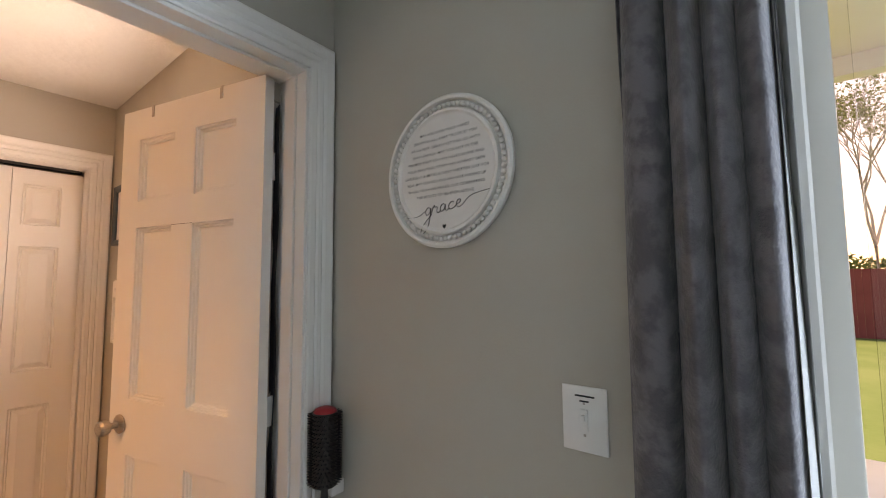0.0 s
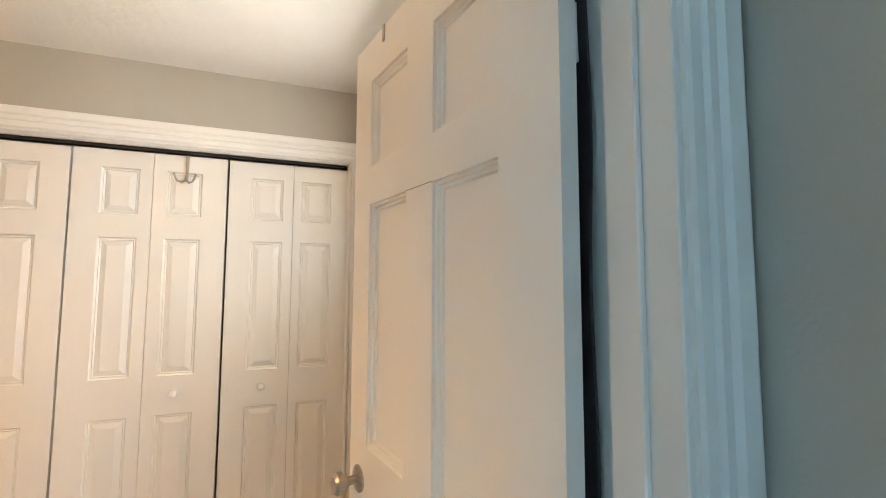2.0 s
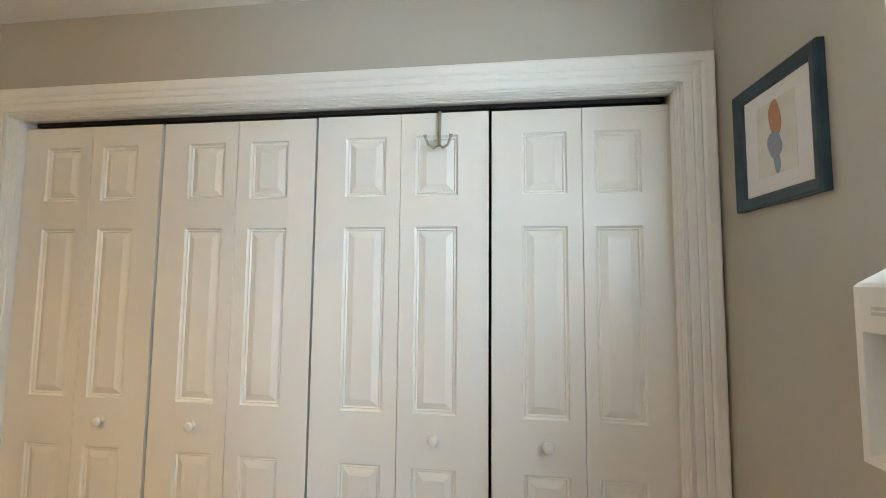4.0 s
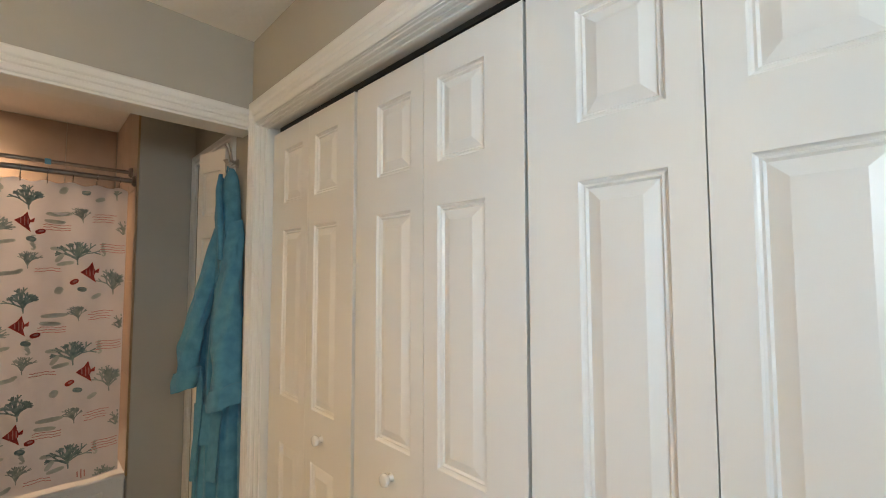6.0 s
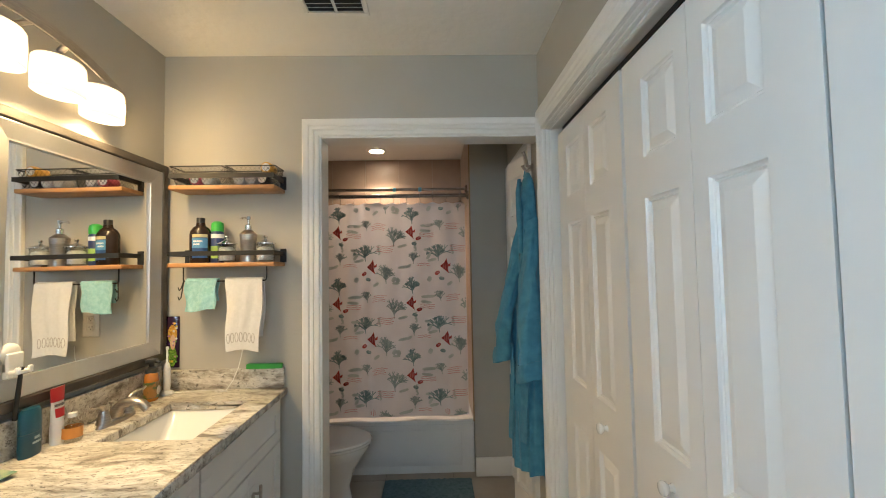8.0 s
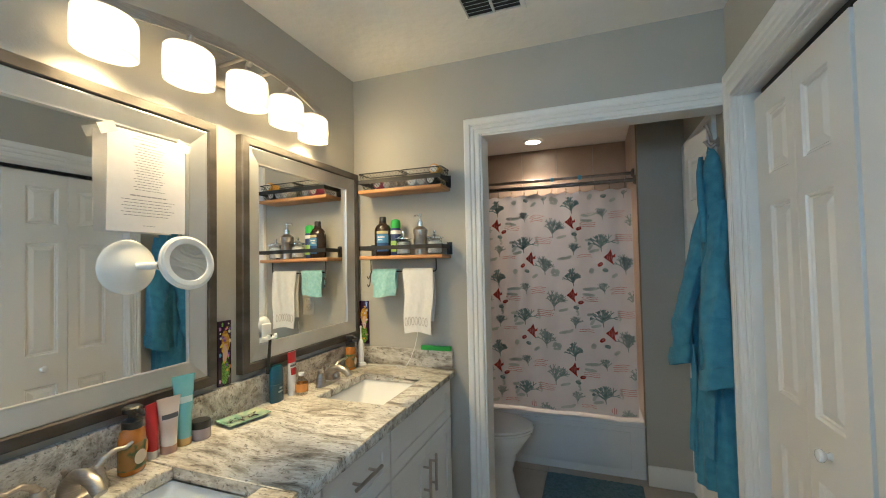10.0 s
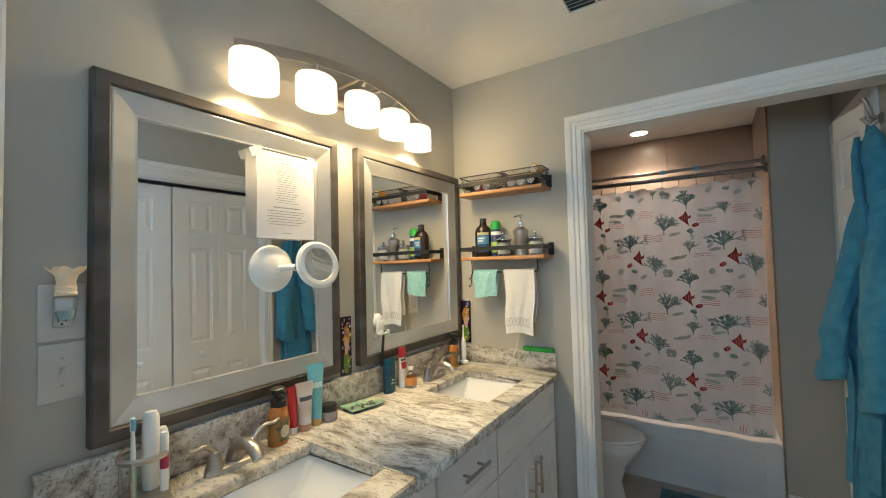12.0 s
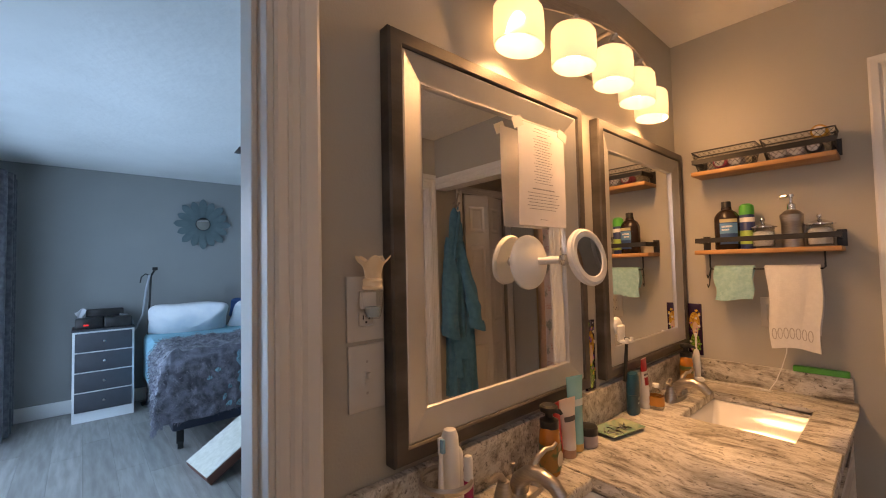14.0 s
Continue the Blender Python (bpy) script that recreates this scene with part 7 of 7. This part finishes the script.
part("swash", b, BLACKINK, pl)
b = bmesh.new()
swash([(0.064, -0.083), (0.078, -0.073), (0.098, -0.068), (0.132, -0.064)], 0.0008)
part("swash", b, BLACKINK, pl)
b = bmesh.new()
b.faces.new([b.verts.new(plq(u, v, 0.0012)) for u, v in ((0, -0.146), (0.006, -0.139), (0.005, -0.1345), (0.002, -0.134), (0, -0.137), (-0.002, -0.134), (-0.005, -0.1345), (-0.006, -0.139))])
part("heart", b, BLACKINK, pl, "tiny heart", smooth=False)

# round brush beside the door casing
hb = thing("hair_brush", (2.768, -0.197, 0.80), "black round hair brush with red end on a wall holder", "hair brush")
b = bmesh.new()
lathe(b, [(0, 0.0), (0.036, 0), (0.036, 0.205), (0, 0.205)], (2.768, -0.197, 0.815), 20)
part("barrel", b, BLACKPLASTIC, hb)
b = bmesh.new()
for j in range(17):
    for k in range(22):
        g = 2 * math.pi * (k + 0.5 * (j % 2)) / 22
        z = 0.825 + j * 0.0118
        p0, p1 = Vector((2.768 + 0.035 * math.cos(g), -0.197 + 0.035 * math.sin(g), z)), Vector((2.768 + 0.0505 * math.cos(g), -0.197 + 0.0505 * math.sin(g), z + 0.001))
        tube(b, [p0, p1], [0.003, 0.0012], 4)
tagged(part("bristles", b, material("black_bristle", (0.006, 0.006, 0.006), 0.7, (0.010, 0.010, 0.010), 20), hb, "black bristles"), kind="stuff")
b = bmesh.new()
lathe(b, [(0.034, 0.205), (0.030, 0.212), (0.018, 0.217), (0, 0.218)], (2.768, -0.197, 0.815), 20)
part("end_cap", b, REDPL, hb, "red end cap")
b = bmesh.new()
lathe(b, [(0, 0.62), (0.012, 0.62), (0.014, 0.70), (0.010, 0.80), (0.012, 0.815), (0, 0.815)], (2.768, -0.197, 0), 16)
part("handle", b, BLACKPLASTIC, hb)
part("wall_holder", boxed(2.778, 2.8215, -0.220, -0.175, 0.78, 0.82, 0.004), WHITEPLASTIC, hb, "white wall holder")

# ---- bed ----
SHEETMAT = material("turquoise_sheet", (0.20, 0.56, 0.66), 0.85, (0.16, 0.49, 0.59), 9.0, bump=0.3, bump_scale=30)
PILLOWMAT = material("white_pillowcase", (0.80, 0.79, 0.78), 0.85, (0.70, 0.71, 0.73), 9.0, bump=0.3, bump_scale=26)
FUR = material("grey_faux_fur", (0.085, 0.088, 0.11), 1.0, (0.20, 0.205, 0.25), 16.0, 5.0, 1.0, 160, sheen=0.5, mix=(0.40, 0.62))
bed = thing("bed", (0.85, -3.97, 0.0), "bed with turquoise sheets on a dark castored frame", "bed")
part("platform", boxed(0.12, 1.56, -4.84, -3.12, 0.155, 0.235, 0.02), plain("dark_blue_frame", (0.016, 0.025, 0.045), 0.5), bed, "dark frame")
for x, y in ((1.50, -3.17), (0.18, -3.17), (1.50, -4.78), (0.18, -4.78)):
    b = bmesh.new()
    lathe(b, [(0, -0.018), (0.034, -0.018), (0.038, 0), (0.034, 0.018), (0, 0.018)], m=aimed((x, y, 0.0385), (1, 0, 0)), seg=18)
    box(b, x - 0.026, x + 0.026, y - 0.02, y + 0.02, 0.05, 0.155, 0.004)
    part("castor", b, BLACKPLASTIC, bed, "black castor")
b = boxed(0.10, 1.585, -4.86, -3.11, 0.236, 0.74, 0.06, 4)
part("mattress", b, SHEETMAT, bed, "mattress in turquoise fitted sheet")


def pillow(x, y, z, w, d, h, tilt, rz_, label):
    t = thing("pillow", (x, y, z), label, "pillow", "bed pillows", rz=rz_)
    def f(u, v):
        a, c = u * 2 * math.pi, (v - 0.5) * math.pi
        sx, sy = math.cos(a), math.sin(a)
        k = math.cos(c)
        px = abs(sx) ** 0.40 * (1 if sx >= 0 else -1) * abs(k) ** 0.40
        py = abs(sy) ** 0.40 * (1 if sy >= 0 else -1) * abs(k) ** 0.40
        px, py = px * (1 - 0.09 * (1 - py * py)), py * (1 - 0.11 * (1 - px * px))
        e = (1 - 0.75 * max(abs(px), abs(py)) ** 3)
        p = Vector((px * w / 2, py * d / 2, math.sin(c) * h / 2 * e + 0.008 * math.sin(6 * px + 4 * py)))
        return Matrix.Rotation(radians(tilt), 3, "X") @ p + Vector((0, 0, h * 0.5))
    part("case", sheet(bmesh.new(), 48, 24, f), PILLOWMAT, t, local=True)
    return t


pillow(1.20, -4.56, 0.755, 0.80, 0.54, 0.24, 44, -6, "plump white pillow propped at the head of the bed")
pillow(0.44, -4.57, 0.755, 0.74, 0.52, 0.23, 44, 4, "plump white pillow propped at the head of the bed")
pillow(0.50, -4.79, 0.86, 0.50, 0.30, 0.16, 60, 0, "blue pillow behind the white pillows")
bpy.data.objects["pillow.002"].children[0].data.materials[0] = material("blue_pillowcase", (0.03, 0.12, 0.30), 0.85)
# turned-back sheet
def fold_sheet(u, v):
    y = -4.30 + 0.55 * v
    s = (u - 0.5) * 2.1
    x = 0.84 + s
    z = 0.752
    if abs(s) > 0.74:
        z = 0.752 - (abs(s) - 0.74)
        x = 0.84 + math.copysign(0.755 + 0.02 * math.sin(9 * v), s)
    return Vector((x, y + 0.02 * math.sin(4 * s), z + 0.006 * math.sin(11 * s + 7 * v)))
bs = thing("bed_sheet", (0.84, -4.0, 0.75), "pale turquoise top sheet turned back on the bed", "bed sheet")
part("cloth", sheet(bmesh.new(), 60, 14, fold_sheet, 0.006), SHEETMAT, bs)
# fur throw
rnd = random.Random(5)
def throw(u, v):
    y = -3.86 + 1.16 * v
    s = (u - 0.5) * 2.50 * (0.55 + 0.45 * min(1, v * 1.5))
    ds, df = max(0.0, abs(s) - 0.735), max(0.0, y + 3.13)
    n = noise.noise(Vector((s * 8, y * 8, 2))) * 0.034 + noise.noise(Vector((s * 24, y * 24, 5))) * 0.018
    x = 0.84 + math.copysign(min(abs(s), 0.735) + 0.055 * min(1, ds / 0.10) + 0.05 * min(1, ds / 0.5), s)
    z = 0.775 - math.hypot(ds, df * 1.25) + 0.03 * min(1, (ds + df) * 8) * 0
    y = min(y, -3.13) + 0.045 * min(1, df / 0.08) + 0.03 * math.sin(9 * u) * min(1, df / 0.1)
    if ds > 0.03:
        x += math.copysign(n, s)
    elif df > 0.03:
        y += n
    else:
        z += n
    return Vector((x, y, max(0.215 + 0.03 * math.sin(14 * u + 9 * v), z)))
th = thing("fur_throw", (0.84, -3.6, 0.77), "shaggy grey faux-fur throw spread over the bed", "throw blanket")
pelt = part("pelt", sheet(bmesh.new(), 150, 110, throw), FUR, th)
# fur tufts standing off the pelt
b = bmesh.new()
for k in range(9000):
    u, v = rnd.uniform(0.42, 1.0), rnd.uniform(0.0, 1.0)
    p = throw(u, v)
    q = throw(min(1, u + 0.004), v)
    w = throw(u, min(1, v + 0.006))
    nrm = (q - p).cross(w - p)
    if nrm.length < 1e-9:
        continue
    nrm.normalize()
    d = (nrm * rnd.uniform(0.008, 0.018) + Vector((rnd.uniform(-0.018, 0.018), rnd.uniform(-0.018, 0.018), rnd.uniform(-0.022, 0.0))))
    sdir = Vector((rnd.uniform(-1, 1), rnd.uniform(-1, 1), rnd.uniform(-0.3, 0.3))).normalized() * 0.004
    p = p + nrm * 0.011
    b.faces.new([b.verts.new(c) for c in (p - sdir, p + sdir, p + d)])
tagged(part("pile", b, FUR, th, smooth=False), kind="stuff")

# ---- drawer unit and what stands on it ----
GREYPAINT = plain("charcoal_drawer", (0.055, 0.060, 0.070), 0.45)
ns = thing("drawer_unit", (1.925, -4.66, 0.0), "white four-drawer chest with charcoal fronts", "chest of drawers")
NX0, NX1, NY0, NY1, NZ = 1.690, 2.155, -4.86, -4.475, 0.850
bm = boxed(NX0, NX1, NY0, NY1 - 0.012, 0.0, NZ, 0.003)
part("carcass", bm, CABINET, ns)
for k in range(4):
    z0 = 0.098 + k * 0.187
    d = part("drawer_front", boxed(NX0 + 0.018, NX1 - 0.018, NY1 - 0.0118, NY1, z0, z0 + 0.175, 0.002), GREYPAINT, ns, "charcoal drawer front")
    b = bmesh.new()
    lathe(b, [(0.006, 0), (0.005, 0.010), (0.012, 0.016), (0.012, 0.021), (0, 0.024)], m=aimed(((NX0 + NX1) / 2, NY1, z0 + 0.09), (0, 1, 0)), seg=14)
    part("knob", b, CHROME, d, "small chrome knob")
part("top", boxed(NX0 - 0.006, NX1 + 0.006, NY0, NY1 + 0.004, NZ + 0.0005, NZ + 0.016, 0.003), GREYPAINT, ns, "dark top board")
ZT = NZ + 0.0165
cl = thing("alarm_clock", (2.02, -4.62, ZT), "black clock radio with glowing red digits", "clock")
part("body", boxed(1.93, 2.14, -4.72, -4.53, ZT, ZT + 0.105, 0.012), BLACKPLASTIC, cl)
part("display", boxed(2.04, 2.080, -4.5298, -4.529, ZT + 0.030, ZT + 0.046), material("red_display", (0.1, 0.0, 0.0), 0.4, emit=(1.0, 0.03, 0.02), power=0.5), cl, "red display", smooth=False)
dk = thing("black_device", (1.82, -4.62, ZT), "black boxy bedside breathing machine", "device")
b = boxed(1.705, 1.925, -4.72, -4.50, ZT, ZT + 0.10, 0.015)
part("base", b, BLACKPLASTIC, dk)
part("upper_body", boxed(1.76, 2.06, -4.80, -4.725, ZT, ZT + 0.175, 0.015), BLACKPLASTIC, dk)
b = bmesh.new()
tube(b, [(1.80, -4.66, ZT + 0.068), (1.79, -4.68, ZT + 0.11), (1.74, -4.70, ZT + 0.10), (1.70, -4.72, ZT + 0.06), (1.66, -4.73, 0.80), (1.60, -4.73, 0.95), (1.575, -4.72, 1.20), (1.545, -4.715, 1.37)], 0.011, 10)
part("hose", b, plain("pale_hose", (0.45, 0.48, 0.52), 0.5), dk, "pale flexible hose")
ts = thing("tissue", (2.10, -4.66, ZT + 0.105), "white tissue standing out of its box", "tissue")
def tis(u, v):
    return Vector((2.10 + (u - 0.5) * 0.09 * (0.4 + 0.6 * v), -4.66 + 0.02 * math.sin(6 * u + 3 * v), ZT + 0.104 + 0.09 * v * (0.8 + 0.2 * math.sin(5 * u))))
part("sheet", sheet(bmesh.new(), 12, 8, tis, 0.001), PAPER, ts)
po = thing("hose_stand", (1.535, -4.72, 0.0), "thin black hose stand between chest and bed", "stand")
b = bmesh.new()
tube(b, [(1.555, -4.735, 0.0), (1.548, -4.735, 0.9), (1.53, -4.735, 1.36), (1.49, -4.735, 1.44)], 0.010, 8)
part("pole", b, BLACK, po)
b = bmesh.new()
tube(b, [(1.53, -4.735, 1.36), (1.58, -4.73, 1.385), (1.615, -4.73, 1.35), (1.625, -4.73, 1.29)], 0.006, 8)
part("arm", b, BLACK, po)
part("clamp", boxed(1.47, 1.52, -4.75, -4.72, 1.42, 1.455, 0.006), BLACKPLASTIC, po)
part("foot", boxed(1.50, 1.61, -4.80, -4.67, 0.0, 0.012, 0.003), BLACK, po)

# ---- petal mirror over the bed ----
PETAL = material("slate_green_petal", (0.105, 0.165, 0.170), 0.45, (0.08, 0.135, 0.14), 12.0, bump=0.1)
sb = thing("petal_mirror", (1.0, BED_S, 1.965), "slate-green flower-shaped wall mirror with round glass", "wall mirror")
SC = Vector((1.0, BED_S + 0.004, 1.965))
for k in range(16):
    a = 2 * math.pi * k / 16
    long = 0.305 if k % 2 == 0 else 0.285
    def f(u, v, a=a, long=long):
        r = 0.085 + (long - 0.085) * u
        w = 0.050 * (math.sin(math.pi * min(1, 0.12 + 0.80 * u)) ** 0.7) * (u * 0.5 + 0.55)
        if u > 0.86:
            w *= max(0.05, (1 - u) / 0.14) ** 0.6
        t = (v - 0.5) * 2 * w
        return SC + Vector((r * math.cos(a) - t * math.sin(a), (0.012 if k % 2 else 0.018) + 0.012 * u * u - 0.15 * t * t / 0.06, r * math.sin(a) + t * math.cos(a)))
    part("petal", sheet(bmesh.new(), 12, 6, f, 0.003), PETAL, sb)
b = bmesh.new()
lathe(b, [(0.0, 0.0), (0.118, 0.0), (0.118, 0.012), (0, 0.012)], m=aimed(SC, (0, 1, 0)), seg=32)
part("back_disc", b, PETAL, sb)
b = bmesh.new()
lathe(b, [(0.078, 0.012), (0.078, 0.026), (0.072, 0.028)], m=aimed(SC, (0, 1, 0)), seg=32)
part("rim", b, BLACK, sb, "dark rim")
b = bmesh.new()
lathe(b, [(0.073, 0.0265), (0, 0.0265)], m=aimed(SC, (0, 1, 0)), seg=32)
part("glass", b, MIRROR, sb, "round mirror glass")

# ---- pet ramp leaning on the bed ----
rp = thing("pet_ramp", (1.15, -2.62, 0.0), "cream-topped pet ramp with brown sides", "pet ramp", rz=0)
RM = Matrix.Translation((1.475, -2.56, 0.0)) @ Matrix.Rotation(radians(8), 4, "Z") @ Matrix.Rotation(radians(30), 4, "Y")
b = boxed(-0.95, 0.0, -0.19, 0.19, 0.0, 0.060, 0.006)
b.transform(RM)
part("deck", b, plain("brown_side_fabric", (0.14, 0.045, 0.030), 0.8), rp, "brown sides")
b = boxed(-0.945, -0.006, -0.185, 0.185, 0.0605, 0.068, 0.003)
b.transform(RM)
part("carpet", b, material("cream_carpet", (0.58, 0.54, 0.46), 0.95, (0.50, 0.46, 0.38), 30.0, bump=0.7, bump_scale=200), rp, "cream carpet top")

# ceiling fan: one blade tip shows past the jamb
fan = thing("ceiling_fan", (0.55, -2.63, BH), "dark ceiling fan with slim blades", "ceiling fan")
b = bmesh.new()
lathe(b, [(0, 0), (0.06, 0), (0.06, -0.03), (0.014, -0.05), (0.014, -0.10), (0.10, -0.12), (0.11, -0.19), (0.06, -0.22), (0, -0.22)], (0.55, -2.63, BH), 28)
part("motor", b, BLACK, fan)
for k in range(4):
    b = boxed(0.10, 0.68, -0.06, 0.06, -0.004, 0.004, 0.002)
    b.transform(Matrix.Translation((0.55, -2.63, BH - 0.175)) @ Matrix.Rotation(radians(2 + 90 * k), 4, "Z") @ Matrix.Rotation(radians(9), 4, "X"))
    part("blade", b, plain("dark_walnut_blade", (0.035, 0.025, 0.02), 0.4), fan)

# ---- outdoors past the patio door ----
GRASS = material("lawn", (0.07, 0.155, 0.035), 0.95, (0.11, 0.19, 0.06), 0.9, 6.0, 0.8, 14)
tagged(solid("ground", boxed(BED_E + 0.17, 400, -200, 200, -0.45, -0.30), GRASS, "green lawn behind the house", "lawn"), kind="structure")
solid("porch_slab", boxed(BED_E + 0.161, 5.6, -5.6, -0.6, -0.30, -0.02, 0.01), material("concrete", (0.42, 0.41, 0.39), 0.9, (0.36, 0.35, 0.33), 3.0, bump=0.4), "pale concrete porch slab", "porch", kind="structure")
solid("porch_ceiling", boxed(BED_E + 0.161, 5.8, -5.6, -0.6, 2.78, 2.84), TRIM, "white porch soffit", "porch ceiling", kind="structure")
solid("porch_beam", boxed(5.5, 5.62, -5.6, -0.6, 2.655, 2.78, 0.005), TRIM, "white porch beam", "beam", kind="structure")
for y in (-5.4, -0.75):
    solid("porch_post", boxed(5.51, 5.61, y - 0.05, y + 0.05, -0.02, 2.655, 0.006), TRIM, "white painted square porch post", "post", "porch posts")
FENCE = material("red_fence_paint", (0.26, 0.055, 0.06), 0.8, (0.21, 0.04, 0.045), 2.0, bump=0.2, per_object=0.08)
fe = thing("fence", (18.0, -6.0, -0.30), "dark red board fence across the garden", "fence")
bmF = boxed(17.99, 18.01, 0, 0.148, -0.30, 1.60, 0.006, 1)
meF = bpy.data.meshes.new("board")
bmF.to_mesh(meF)
bmF.free()
meF.materials.append(FENCE)
for k in range(120):
    ob = new("board", meF)
    ob.parent = fe
    ob.matrix_basis = Matrix.Translation((-18.0, -12 + k * 0.15 + 6.0, 0.30))
part("rail", boxed(18.011, 18.06, -12, 6, 1.2, 1.3), FENCE, fe)


def tree(x, y, h, seed, label):
    r = random.Random(seed)
    t = thing("tree", (x, y, -0.30), label, "tree", "garden trees")
    wood, leaf = bmesh.new(), bmesh.new()
    def grow(p, d, ln, rad_, depth):
        q = p + d * ln
        m = (p + q) / 2 + Vector((r.uniform(-1, 1), r.uniform(-1, 1), 0)) * ln * 0.06
        tube(wood, [p, m, q], [rad_, rad_ * 0.85, rad_ * 0.7], 6)
        if depth == 0:
            for _ in range(5):
                c = q + Vector((r.uniform(-1, 1), r.uniform(-1, 1), r.uniform(-1, 1))) * ln * 0.5
                for _ in range(3):
                    a, e = (Vector((r.uniform(-1, 1), r.uniform(-1, 1), r.uniform(-1, 1))).normalized() * 0.09 for _ in range(2))
                    leaf.faces.new([leaf.verts.new(v) for v in (c, c + a, c + a + e)])
            return
        for _ in range(3):
            nd = (d + Vector((r.uniform(-1, 1), r.uniform(-1, 1), r.uniform(-0.2, 0.6))) * 0.62).normalized()
            grow(q, nd, ln * r.uniform(0.62, 0.82), rad_ * 0.62, depth - 1)
    grow(Vector((x, y, -0.30)), Vector((0.03, 0.02, 1)).normalized(), h * 0.30, h * 0.009, 5)
    part("trunk", wood, material("bark_%d" % seed, (0.46, 0.42, 0.40), 0.95, (0.36, 0.33, 0.31), 6.0, bump=0.6), t, "grey branching trunk")
    tagged(part("crown", leaf, material("young_leaf_%d" % seed, (0.20, 0.24, 0.10), 0.8, (0.26, 0.29, 0.14), 3.0), t, "sparse spring leaves", smooth=False), kind="stuff")


tree(21.5, -4.4, 9.0, 3, "tall tree with sparse spring leaves beyond the fence")
tree(26.0, -9.0, 10.0, 4, "tall tree with sparse spring leaves beyond the fence")
tree(29.0, -2.5, 8.0, 9, "tall tree with sparse spring leaves beyond the fence")
hedge = bmesh.new()
r = random.Random(77)
for k in range(16000):
    y = r.uniform(-40, 30)
    z = r.uniform(0, 1) ** 0.7 * (2.6 + 0.9 * noise.noise(Vector((y * 0.4, 0, 0))))
    c = Vector((r.uniform(33, 36), y, z))
    a, e = (Vector((r.uniform(-1, 1), r.uniform(-1, 1), r.uniform(-1, 1))).normalized() * 0.30 for _ in range(2))
    hedge.faces.new([hedge.verts.new(v) for v in (c, c + a, c + a + e)])
solid("hedge", hedge, material("far_foliage", (0.06, 0.10, 0.03), 0.9, (0.10, 0.14, 0.05), 0.7), "far green bushes beyond the fence", "bushes", kind="stuff", smooth=False)
pch = thing("porch_table", (3.9, -1.55, -0.02), "white plastic table on the porch", "table")
part("tabletop", boxed(3.5, 4.3, -2.2, -1.45, 0.67, 0.70, 0.012), WHITEPLASTIC, pch)
for x in (3.56, 4.24):
    for y in (-2.14, -1.51):
        part("leg", boxed(x - 0.025, x + 0.025, y - 0.025, y + 0.025, -0.02, 0.67, 0.006), WHITEPLASTIC, pch)
